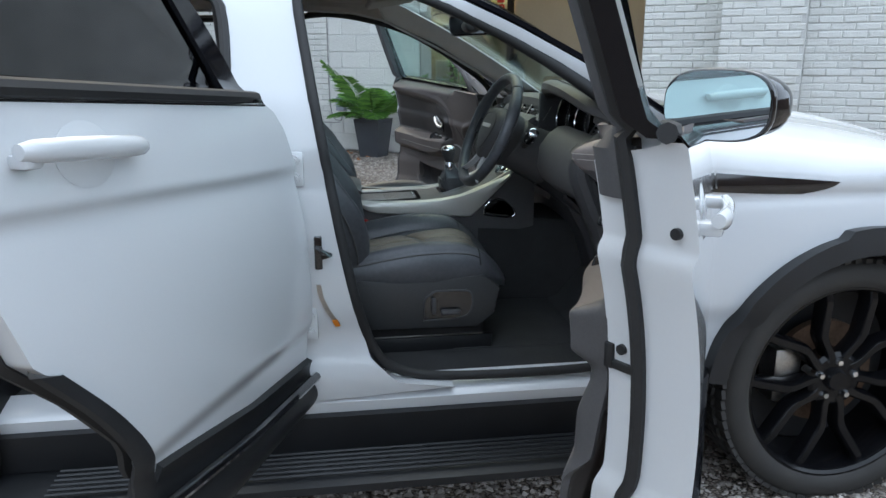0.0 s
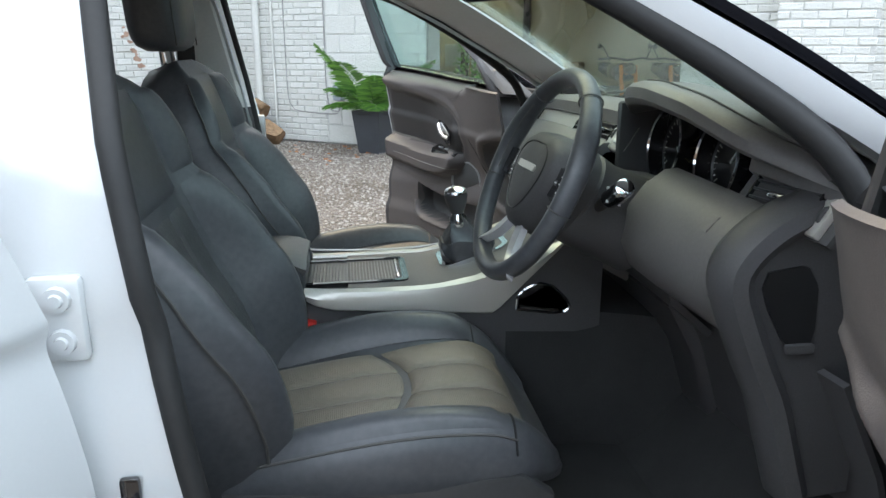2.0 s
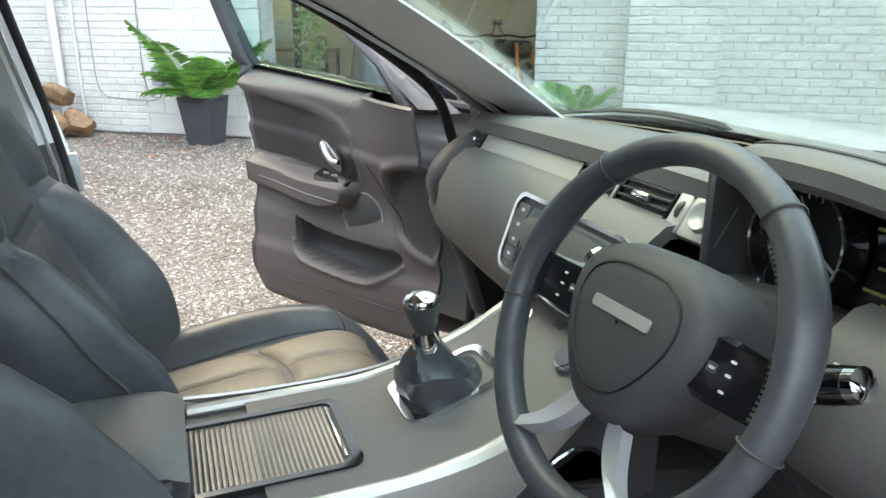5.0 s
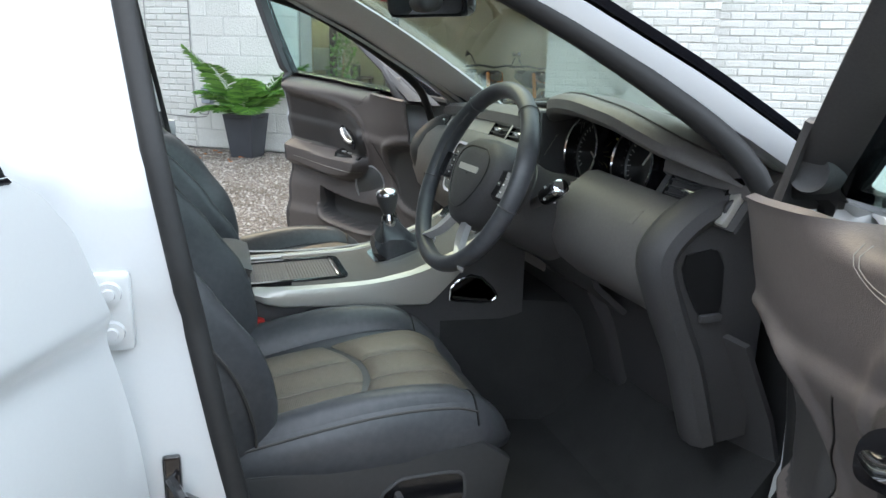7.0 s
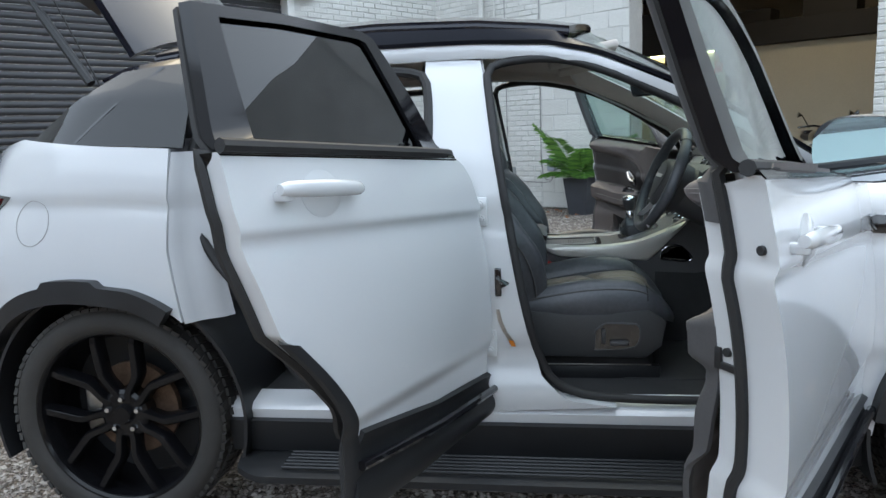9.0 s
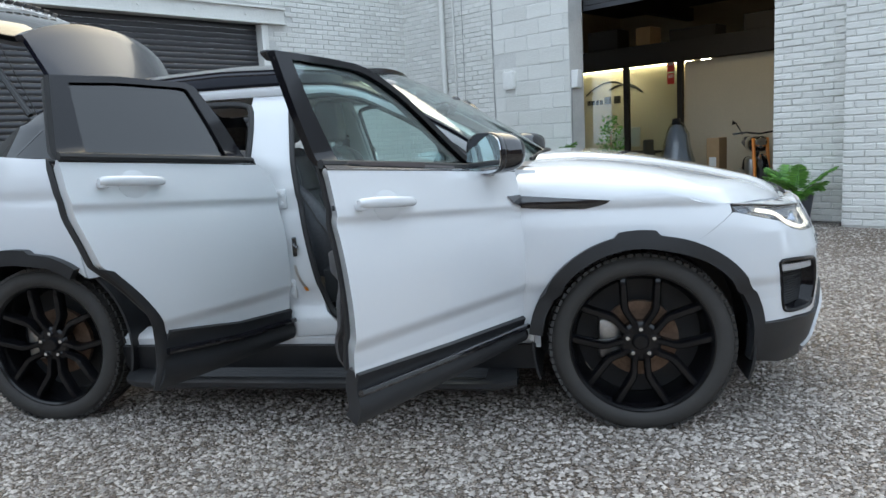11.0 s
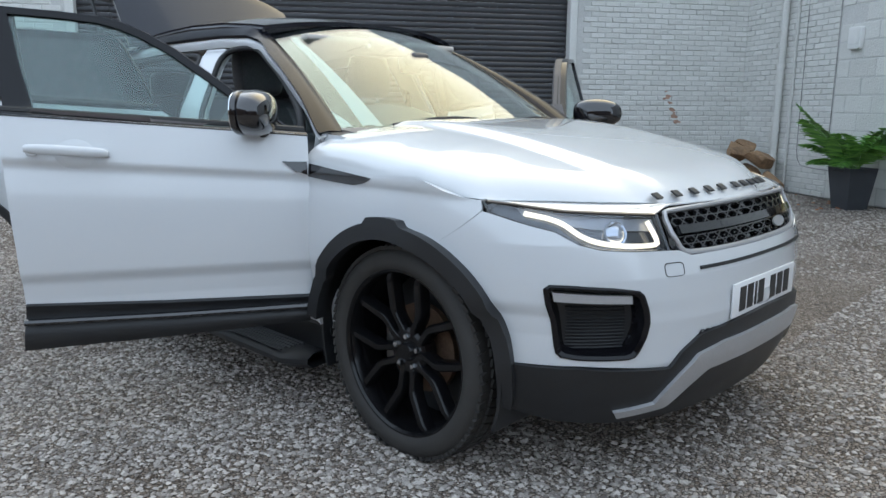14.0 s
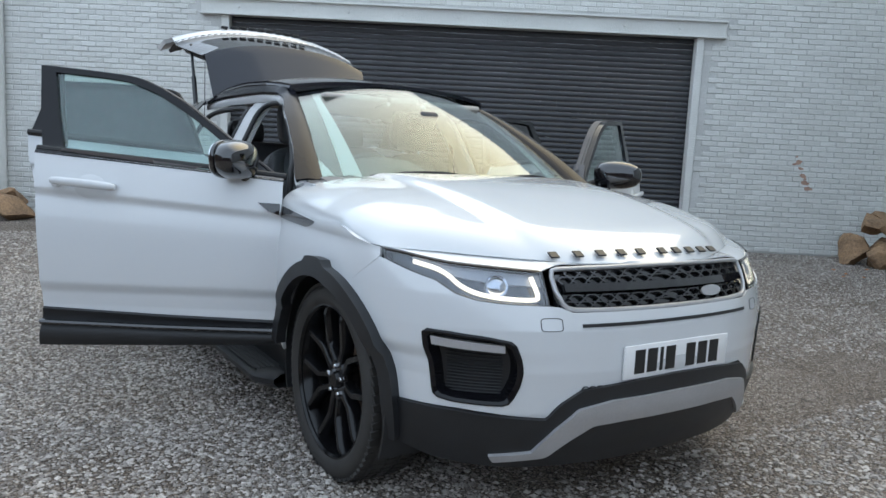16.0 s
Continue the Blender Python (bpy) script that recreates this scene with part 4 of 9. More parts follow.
# ---- rear body ----
def quarter():
    low = arc(-2.66, WZ, 0.425, 50, 172)
    low = [(p[0], p[1]) for p in low] + [(-3.12, 0.43)]
    top = [(-2.40, belt(-2.4)), (-2.7, belt(-2.7)), (-3.0, belt(-3.0)), (-3.32, 1.20)]
    G = coons(low, [low[-1], (-3.40, 0.5), (-3.42, 0.9), top[-1]], top, [low[0], (-2.42, 0.9), top[0]], 46, 30)
    return shell(lay(G), 0.012)


both("rear_quarter", quarter, PAINT)
def rear_flange():
    edge = resample([(-2.385, 0.675), (-2.40, 0.76), (-2.42, 0.90), (-2.415, 1.05), (-2.40, 1.19)], 24)
    return shell(np.array([[S(u, z) + Vector(d) for d in ((0, 0, 0), (0.012, 0.010, 0), (0.022, 0.032, 0), (0.045, 0.060, 0), (0.085, 0.085, 0), (0.105, 0.120, 0))] for u, z in edge]), 0.008)
both("door_flange", rear_flange, PAINT)
both("wheel_arch_trim", arch_trim(-2.66, 56, 188), CLAD)


def rear_bumper(z0, z1, off):
    def make():
        G = coons([(-3.12, z0), (-4.0, z0)], [(-4.0, z0), (-4.0, z1)], [(-3.12, z1), (-4.0, z1)], [(-3.12, z0), (-3.12, z1)], 30, 12)
        return shell(lay(G, off), 0.012)
    return make


both("rear_bumper", rear_bumper(0.62, 0.86, 0.0), PAINT)
both("rear_bumper_cladding", rear_bumper(0.38, 0.66, 0.006), CLAD)
both("rear_corner", lambda: shell(lay(coons([(-3.30, 0.86), (-3.46, 0.86)], [(-3.46, 0.86), (-3.40, 1.19)], [(-3.28, 1.20), (-3.40, 1.19)], [(-3.30, 0.86), (-3.28, 1.20)], 10, 12)), 0.01), PAINT)


def tail_lamp():
    G = coons([(-3.09, 0.985), (-3.45, 0.985)], [(-3.45, 0.985), (-3.45, 1.085)], [(-2.96, 1.068), (-3.45, 1.085)], [(-3.09, 0.985), (-2.96, 1.068)], 20, 8)
    return shell(lay(G, 0.0), 0.016)
tl = both("tail_lamp", tail_lamp, GLOSS_BLACK, "red and black tail lamp")
def tail_red():
    G = coons([(-3.06, 1.025), (-3.40, 1.025)], [(-3.40, 1.025), (-3.40, 1.068)], [(-3.02, 1.060), (-3.40, 1.068)], [(-3.06, 1.025), (-3.02, 1.060)], 14, 5)
    return shell(lay(G, 0.018), 0.004)
part("red_lens", tail_red(), TAIL, tl[0])
part("red_lens", mirror_y(tail_red()), TAIL, tl[1])
loop = [S(-2.83 + 0.072 * math.cos(t), 0.985 + 0.072 * math.sin(t), 0.0125) for t in np.linspace(0, 2 * math.pi, 40, endpoint=False)]
part("fuel_flap_joint", tube(loop, 0.0012, 5, closed=True), CABLE, car)


def quarter_glass():
    low = [(-2.36, belt(-2.36) + 0.004), (-2.95, belt(-2.95) - 0.002)]
    top = [(-2.36, 1.462), (-2.50, 1.455), (-2.62, 1.44)]
    G = coons(low, [low[-1], (-2.80, 1.35), top[-1]], top, [low[0], top[0]], 20, 14)
    return shell(lay(G, -0.004), 0.008)


both("quarter_window", quarter_glass, PRIVACY, "dark tinted rear quarter window")
def quarter_bar():
    return tube([S(-2.70, belt(-2.7) + 0.006, 0.0), S(-2.60, 1.33, 0.0), S(-2.48, 1.45, 0.0)], 0.008, 6)
both("window_divider", quarter_bar, GLOSS_BLACK)
def roof_corner():
    P = []
    for t in np.linspace(0, 1, 14):
        x = -2.30 - 0.42 * t
        a = S(x, 1.452 - 0.03 * t, 0.002)
        b = roof_pt(-1.0, min(1, 0.78 + 0.22 * t)) if t < 1 else roof_pt(-1, 1)
        P.append([a, (Vector(a) + b) / 2 + Vector((0, -0.01, 0.008)), b])
    return shell(np.array(P), -0.012)
both("roof_corner", roof_corner, ROOF_BLACK)


# ---- tailgate, open ----
HINGE = Vector((-2.58, 0, 1.575))
def gate_pt(s, t):
    """Closed tailgate: s across, t along from the hinge over the spoiler and the glass to its lower edge."""
    a = abs(s)
    prof = [(0.0, -2.62, 1.565), (0.30, -2.98, 1.545), (0.34, -3.00, 1.50), (0.60, -3.25, 1.24), (0.66, -3.36, 1.18), (0.85, -3.47, 1.0), (1.0, -3.50, 0.86)]
    x = np.interp(t, [p[0] for p in prof], [p[1] for p in prof])
    z = np.interp(t, [p[0] for p in prof], [p[2] for p in prof])
    w = np.interp(t, [0, 0.30, 0.34, 0.6, 1.0], [0.585, 0.60, 0.61, 0.70, 0.74])
    return Vector((x + 0.16 * a ** 2.4 * (0.35 + 0.65 * t), s * w, z - 0.085 * a ** 2.6 * (1 - 0.7 * t)))


GATE = Matrix.Translation(HINGE) @ Matrix.Rotation(radians(62), 4, "Y") @ Matrix.Translation(-HINGE)
def gate_sheet(t0, t1, n, thick, off=0.0, s1=1.0):
    P = np.array([[gate_pt(s, t) for t in np.linspace(t0, t1, n)] for s in np.linspace(-s1, s1, 31)])
    P = P + grid_normals(P) * off
    return shell(P, thick)


gate = part("tailgate", gate_sheet(0.62, 1.0, 14, 0.03), PAINT, car, "white open tailgate", m=GATE)
part("spoiler", gate_sheet(0.0, 0.335, 12, 0.03), ROOF_BLACK, gate, "glossy dark roof spoiler")
part("rear_window", gate_sheet(0.335, 0.63, 12, 0.006), PRIVACY, gate)
part("inner_lining", gate_sheet(0.30, 0.98, 24, 0.02, off=-0.05, s1=0.93), SOFT, gate, "dark inner lining")
for s in np.linspace(-0.45, 0.45, 10):
    q = gate_pt(s, 0.68)
    part("badge_bar", rbox((0.010, 0.05, 0.028), q + Vector((-0.012, 0, 0.006)), 0.002, 1), MARK_BLACK, gate)
for s in (-1, 1):
    a = GATE @ gate_pt(s * 0.9, 0.55)
    bm = tube([a, (-2.78, s * 0.66, 1.42)], 0.010, 8)
    part("gas_strut", bm, CLAD, car)
    b = Vector((-2.78, s * 0.66, 1.42)).lerp(a, 0.5)
    part("strut_sleeve", tube([(-2.78, s * 0.66, 1.42), b], 0.016, 8), CLAD, car)
    part("parcel_cord", tube([GATE @ gate_pt(s * 0.8, 0.5), (-2.72, s * 0.62, 1.30)], 0.003, 5), RUBBER, car)


# ---- doors ----
def rel(p, piv):
    return Vector((p[0] - piv[0], p[1] - piv[1], p[2]))


def glass_w(x, z):
    """Half width at the doors' windows, which stand in from the shoulder."""
    b = belt(x)
    front, aft = sm(x, -1.42, -0.58), sm(-x, 1.55, 1.75)
    top, low = half_w(x, 1.36) - 0.042 * front, 0.838 - 0.075 * front + 0.030 * aft
    if z > 1.36:
        return top - (z - 1.36) * (0.30 + 0.14 * aft)
    k = max(0.0, (z - b) / (1.36 - b))
    return low + (top - low) * k + 0.030 * (1 - sm(z, b - 0.005, b + 0.03))


def W(u, z, off=0.0):
    return Vector((u, -glass_w(u, z) - off, z))


def door_frame(outer, inner, piv, off0, depth):
    o = [np.array(seg, float) for seg in outer]
    i = [np.array(seg, float) for seg in inner]
    ns = (26, 16, 20)
    oo = np.concatenate([resample(s, n)[:-1] for s, n in zip(o, ns)])
    ii = np.concatenate([resample(s, n)[:-1] for s, n in zip(i, ns)])
    return oo, ii, ring_slab([tuple(p) for p in oo], [tuple(p) for p in ii], depth, lambda a, b, d: rel(W(a, b, off0 - d), piv))


def make_door(kind, piv, angle, side, out):
    """A door built shut round its hinge line, then swung open. out: its outlines."""
    f = (lambda b: b) if side < 0 else mirror_y
    m = pose(piv[0], piv[1] * (1 if side < 0 else -1), 0, 0, 0, angle * (1 if side < 0 else -1))
    G = coons(out["low"], out["back"], out["belt"], out["front"], 50, 120)
    P = np.array([[rel(S(p[0], p[1]), piv) for p in row] for row in G])
    rng = out.get("jamb", 0.085)
    along = np.zeros_like(P)
    turn = np.array([sm(k / 49, 0.90, 1.0) for k in range(50)])[:, None]
    skin = np.array([0.05 - 0.038 * sm(k / 119, 0.80, 0.92) for k in range(120)])[None, :]
    turn = turn * np.array([1 - 0.85 * sm(k / 119, 0.945, 1.0) for k in range(120)])[None, :]
    along[..., 1] = skin + (rng - skin) * turn
    along[..., 0] = out.get("slant", 0.0) * turn
    bm = shell(P, -rng, None, None, along)
    door = part(kind, f(bm), PAINT, car, out["label"], m=m)
    # lower cladding
    low2, top2 = out["clad_low"], out["clad_top"]
    G = coons(low2, [low2[-1], top2[-1]], top2, [low2[0], top2[0]], 30, 12)
    P = np.array([[rel(S(p[0], p[1], 0.014 + 0.010 * math.sin(j / 11 * math.pi * 2.0)), piv) for j, p in enumerate(row)] for row in G])
    part("cladding", f(shell(P, -0.05)), CLAD, door, "black plastic door cladding")
    mid = [(a * 0.35 + b * 0.65) for a, b in zip(resample(low2, 20), resample(top2, 20))]
    part("gloss_strip", f(tube([rel(S(p[0], p[1], 0.022), piv) for p in mid], 0.012, 8)), GLOSS_BLACK, door)
    if "arch" in out:
        rows = [[rel(S(p[0] + dx, p[1] - 0.3 * dx, 0.004 + 0.008 * h), piv) for dx, h in ((-0.004, 0.2), (0.006, 1.0), (0.028, 1.2), (0.046, 1.0), (0.052, 0.0))] for p in smooth_line(out["arch"], 40, 3)]
        part("arch_trim", f(shell(np.array(rows), -0.014)), CLAD, door)
    # window
    oo, ii, bm = door_frame(out["win_out"], out["win_in"], piv, 0.004, 0.032)
    part("window_frame", f(bm), SATIN_BLACK, door, "gloss black window frame")
    top, rear, low = out["win_in"]
    G = coons(low[::-1], rear[::-1], top, [top[0], (top[0][0] - 0.001, top[0][1] + 0.001)], 30, 16)
    pane = shell(np.array([[rel(W(p[0], p[1], -0.012), piv) for p in row] for row in G]), 0.004)
    g = part("window_pane", f(pane), out["glass"], door)
    seal = [rel(W(p[0], p[1] + 0.012, 0.008), piv) for p in resample(out["belt"], 24)]
    rows = [[rel(S(p[0], p[1] - 0.006, 0.0), piv), rel(S(p[0], p[1] + 0.001, -0.004), piv), rel(S(p[0], p[1], 0).lerp(W(p[0], p[1], 0), 0.5) + Vector((0, 0, 0.006)), piv), rel(W(p[0], p[1] + 0.010, -0.004), piv)] for p in resample(out["belt"], 40)]
    part("belt_strip", f(shell(np.array(rows), 0.003)), SATIN_BLACK, door)
    part("window_seal", f(tube(seal, 0.014, 8)), RUBBER, door)
    deep = 0.086 if "jamb" in out and rng > 0.1 else 0.05
    edge = [rel(S(p[0], p[1], 0) + Vector((deep / rng * out.get("slant", 0.0) - 0.004, deep, 0)), piv) for p in resample(list(out["back"]), 30)]
    if rng > 0.1:
        post = resample([(-1.466, 1.15), (-1.494, 1.28), (-1.512, 1.40), (-1.520, 1.466)], 14)
        edge += [rel(W(p[0], p[1]) + Vector((0.030, 0.036, 0)), piv) for p in post]
        edge += [rel(W(p[0] + 0.01, p[1] - 0.014, -0.045), piv) for p in resample(list(out["win_out"][0])[::-1], 40)]
        rows = [[rel(W(p[0], p[1]) + Vector((e, g, 0)), piv) for e, g in ((0.0, 0.008), (0.008, 0.012), (0.014, 0.020), (0.024, 0.032), (0.034, 0.044))] for p in [(-1.448, 1.115), (-1.456, 1.135), *post]]
        part("post_flange", f(shell(np.array(rows), 0.004)), PAINT, door, "white painted rear edge of the window post")
        rows = [[rel(W(p[0], p[1]) + Vector((e, g, 0)), piv) for e, g in ((0.026, 0.044), (0.032, 0.054), (0.042, 0.062), (0.058, 0.064), (0.068, 0.054), (0.068, 0.020))] for p in post]
        lip = [[rel(S(float(np.interp(z, [0.95, 1.136], [-1.478, -1.486])), z) + Vector((d * 0.63 - e, d, 0)), piv) for d, e in ((0.090, 0.004), (0.096, 0.010), (0.106, 0.012), (0.116, 0.011), (0.128, 0.008), (0.134, 0.0))] for z in (1.052, 1.06, 1.09, 1.12)]
        rows = lip + rows
        part("post_trim", f(shell(np.array(rows), 0.004)), SOFT, door, "black inner trim of the window post")
    else:
        edge += [rel(W(p[0] + 0.01, p[1] - 0.012, -0.045), piv) for p in resample(list(out["win_out"][1])[::-1] + list(out["win_out"][0])[::-1], 40)]
    part("door_seal", f(tube(edge, 0.012, 6)), RUBBER, door)
    # inner trim of the window frame, deepest at the mirror's corner
    if rng > 0.1:
        (t_o, _, _), (t_i, _, _) = out["win_out"], out["win_in"]
        oo, ii = resample(t_o, 60), resample(t_i, 60)
        rows = []
        for n, (p, q) in enumerate(zip(oo, ii)):
            k = n / 59
            a, b = W(p[0], p[1], -0.028), W(q[0], q[1], -0.028)
            slope = 1 - sm(k, 0.45, 0.70)
            deep_in = max(0.045, (-0.672 - a.y) * slope + 0.045 * (1 - slope))
            deep_gl = max(0.030, (float(np.interp(p[1], [1.08, 1.235, 1.37], [-0.763, -0.712, -0.706])) - a.y) * slope + 0.030 * (1 - slope))
            c = a.lerp(b, 0.5)
            rows.append([rel(a, piv), rel(a + Vector((0.004, deep_in * 0.8, 0)), piv), rel(a.lerp(b, 0.12) + Vector((0, deep_in - 0.004, 0)), piv), rel(a.lerp(b, 0.30) + Vector((0, deep_in, 0)), piv), rel(c + Vector((0, deep_in - 0.008, 0)), piv), rel(a.lerp(b, 0.85) + Vector((0, deep_gl, 0)), piv), rel(a.lerp(b, 0.97) + Vector((0, deep_gl - 0.018, 0)), piv), rel(b, piv)])
        part("frame_trim", f(shell(np.array(rows), 0.004)), SOFT, door, "black inner window frame trim")
    # handle with its cup
    hx, hz = out["handle"]
    rows = []
    for t in np.linspace(0, 1, 18):
        x = hx - 0.125 + 0.25 * t
        c = rel(S(x, hz + 0.012 - 0.018 * t, 0.024 + 0.012 * max(0.0, math.sin(math.pi * t)) ** 0.35), piv)
        h = 0.017 * (0.62 + 0.38 * max(0.0, math.sin(math.pi * t)) ** 0.25)
        rows.append([c + Vector((0, -0.010 * math.sin(a), h * math.cos(a))) for a in np.linspace(0, 2 * math.pi, 12, endpoint=False)])
    bm = bmesh.new()
    vs = from_grid(bm, rows, close_v=True)
    bm.faces.new(vs[0])
    bm.faces.new(vs[-1][::-1])
    for x in (hx - 0.105, hx + 0.105):
        q = rel(S(x, hz, 0.012), piv)
        rbox((0.03, 0.035, 0.02), q, 0.006, 2, bm)
    bmesh.ops.recalc_face_normals(bm, faces=bm.faces)
    h = part("handle", f(bm), PAINT, door, "white pull handle")
    n = 24
    rows = [[rel(S(hx + 0.02 + 0.062 * r * math.cos(t), hz - 0.004 + 0.048 * r * math.sin(t), -0.0012 + 0.0055 * (1 - r * r)), piv) for r in (0.05, 0.35, 0.6, 0.8, 0.92, 1.0)] for t in np.linspace(0, 2 * math.pi, n)]
    part("handle_cup", f(shell(np.array(rows), 0.002)), PAINT, door)
    return door, m, f


FRONT = dict(
    label="open white front door with a black window frame",
    low=[(-0.505, 0.46), (-1.0, 0.475), (-1.452, 0.495)], back=[(-1.452, 0.495), (-1.46, 0.7), (-1.478, 0.95), (-1.486, 1.136)],
    belt=[(-0.505, 1.066), (-1.0, 1.103), (-1.486, 1.136)], front=[(-0.505, 0.46), (-0.505, 1.066)],
    clad_low=[(-0.515, 0.385), (-1.0, 0.365), (-1.468, 0.352)], clad_top=[(-0.515, 0.475), (-1.0, 0.487), (-1.450, 0.505)],
    win_out=([(-0.56, 1.078), (-0.68, 1.165), (-0.80, 1.255), (-0.95, 1.365), (-1.05, 1.420), (-1.12, 1.450), (-1.17, 1.463), (-1.30, 1.474), (-1.522, 1.486)], [(-1.522, 1.486), (-1.502, 1.3), (-1.476, 1.14)], [(-1.476, 1.14), (-1.0, 1.106), (-0.56, 1.078)]),
    win_in=([(-0.620, 1.093), (-0.715, 1.160), (-0.830, 1.248), (-0.965, 1.346), (-1.06, 1.399), (-1.14, 1.430), (-1.19, 1.442), (-1.30, 1.452), (-1.462, 1.461)], [(-1.462, 1.461), (-1.432, 1.3), (-1.395, 1.152)], [(-1.395, 1.152), (-1.0, 1.122), (-0.620, 1.093)]),
    handle=(-1.285, 1.010), glass=GREEN_GLASS, jamb=0.135, slant=0.085)
REAR = dict(
    label="open white rear door with dark tinted glass",
    low=[(-1.505, 0.49), (-1.8, 0.50), (-2.13, 0.55)], back=[(-2.13, 0.55), (-2.17, 0.64), (-2.27, 0.755), (-2.37, 0.85), (-2.42, 1.0), (-2.44, 1.1), (-2.445, 1.201)],
    belt=[(-1.610, 1.146), (-2.0, 1.172), (-2.445, 1.201)], front=[(-1.505, 0.49), (-1.512, 0.85), (-1.522, 1.0), (-1.545, 1.085), (-1.575, 1.125), (-1.610, 1.146)],
    clad_low=[(-1.505, 0.385), (-1.9, 0.37), (-2.20, 0.37)], clad_top=[(-1.505, 0.505), (-1.8, 0.52), (-2.13, 0.57)],
    arch=[(-2.21, 0.37), (-2.185, 0.50), (-2.20, 0.62), (-2.28, 0.735), (-2.38, 0.84)],
    win_out=([(-1.625, 1.152), (-1.69, 1.32), (-1.76, 1.462), (-1.80, 1.478), (-2.1, 1.488), (-2.36, 1.482)], [(-2.36, 1.482), (-2.40, 1.35), (-2.44, 1.206)], [(-2.44, 1.206), (-2.0, 1.176), (-1.625, 1.152)]),
    win_in=([(-1.735, 1.178), (-1.765, 1.32), (-1.800, 1.448), (-1.83, 1.456), (-2.1, 1.464), (-2.30, 1.458)], [(-2.30, 1.458), (-2.32, 1.34), (-2.335, 1.222)], [(-2.335, 1.222), (-2.0, 1.196), (-1.735, 1.178)]),
    handle=(-2.215, 1.110), glass=PRIVACY, jamb=0.05)
PF, PR = (-0.47, -0.875), (-1.52, -0.865)
door_r, m_r, f_r = make_door("front_door", PF, 61, -1, FRONT)
door_l, m_l, f_l = make_door("front_door", PF, 59, 1, FRONT)
rdoor_r, _, _ = make_door("rear_door", PR, 68, -1, REAR)
rdoor_l, _, _ = make_door("rear_door", PR, 68, 1, REAR)


# door mirrors
def mirror_parts(door, f):
    c = rel((-0.700, -0.915, 1.142), PF)
    R = Matrix.Rotation(radians(-22), 3, "Z")
    def egg(sx, sy, sz, yo=0.0):
        bm = bmesh.new()
        bmesh.ops.create_uvsphere(bm, u_segments=32, v_segments=20, radius=1)
        for v in bm.verts:
            x, y, z = v.co
            e = 0.72
            x, y, z = [math.copysign(abs(q) ** e, q) for q in (x, y, z)]
            if x < 0:
                x *= 0.30
            v.co = c + R @ Vector((x * sx, (y + yo) * sy - 0.03 * x, z * sz * (1 - 0.15 * (y < 0) * abs(y))))
        return bm
    shellb = part("mirror", f(egg(0.090, 0.125, 0.080)), GLOSS_BLACK, door, "gloss black door mirror")
    pts = [(0.116 * math.copysign(abs(math.cos(t)) ** 0.7, math.cos(t)), 0.073 * math.copysign(abs(math.sin(t)) ** 0.7, math.sin(t))) for t in np.linspace(0, 2 * math.pi, 40, endpoint=False)]
    part("mirror_rim", f(slab([(a * 1.06, b * 1.07) for a, b in pts], 0.020, lambda a, b, d: c + R @ Vector((-0.030 + d, a, b)), r=0.006)), GLOSS_BLACK, shellb)
    part("mirror_glass", f(slab(pts, 0.003, lambda a, b, d: c + R @ Vector((-0.033 - d, a, b)))), MIRROR, shellb)
    q = rel((-0.66, -0.865, 1.075), PF)
    part("mirror_arm", f(tube([q + Vector((0.0, 0.03, 0.0)), q + Vector((0, -0.02, 0.005)), c + Vector((0.025, 0.03, -0.05))], [0.028, 0.026, 0.022], 10)), GLOSS_BLACK, shellb)


mirror_parts(door_r, f_r)
mirror_parts(door_l, f_l)
# small black continuation of the side vent on each front door
for d, f in ((door_r, f_r), (door_l, f_l)):
    G = coons([(-0.512, 0.925), (-0.56, 0.940)], [(-0.56, 0.940), (-0.60, 0.972)], [(-0.512, 0.970), (-0.60, 0.972)], [(-0.512, 0.925), (-0.512, 0.970)], 8, 5)
    part("vent_trim", f(shell(np.array([[rel(S(p[0], p[1], 0.004), PF) for p in row] for row in G]), 0.004)), GLOSS_BLACK, d)
    # latch, holes and triangle cover on the door's edge
    def edge_at(z, y):
        return rel((float(np.interp(z, [0.7, 0.95, 1.136], [-1.46, -1.478, -1.486])) + 0.63 * (half_w(-1.4, z) + y) - 0.003, y, z), PF)
    lean = Matrix.Rotation(radians(-32), 4, "Z")
    part("latch_slot", f(rbox((0.008, 0.050, 0.014), edge_at(0.794, -0.815), 0.002, 2, None, lean.to_3x3())), MARK_BLACK, d)
    part("latch_slot", f(rbox((0.008, 0.016, 0.040), edge_at(0.806, -0.793), 0.002, 2, None, lean.to_3x3())), MARK_BLACK, d)
    for z, y in ((1.017, -0.880), (0.826, -0.838), (0.822, -0.812), (0.762, -0.838)):
        part("edge_hole", f(lathe([(0, 0.004), (0.008, 0.004), (0.009, -0.02)], 16, m=Matrix.Translation(edge_at(z, y)) @ lean @ Matrix.Rotation(radians(-90), 4, "Y"))), MARK_BLACK, d)

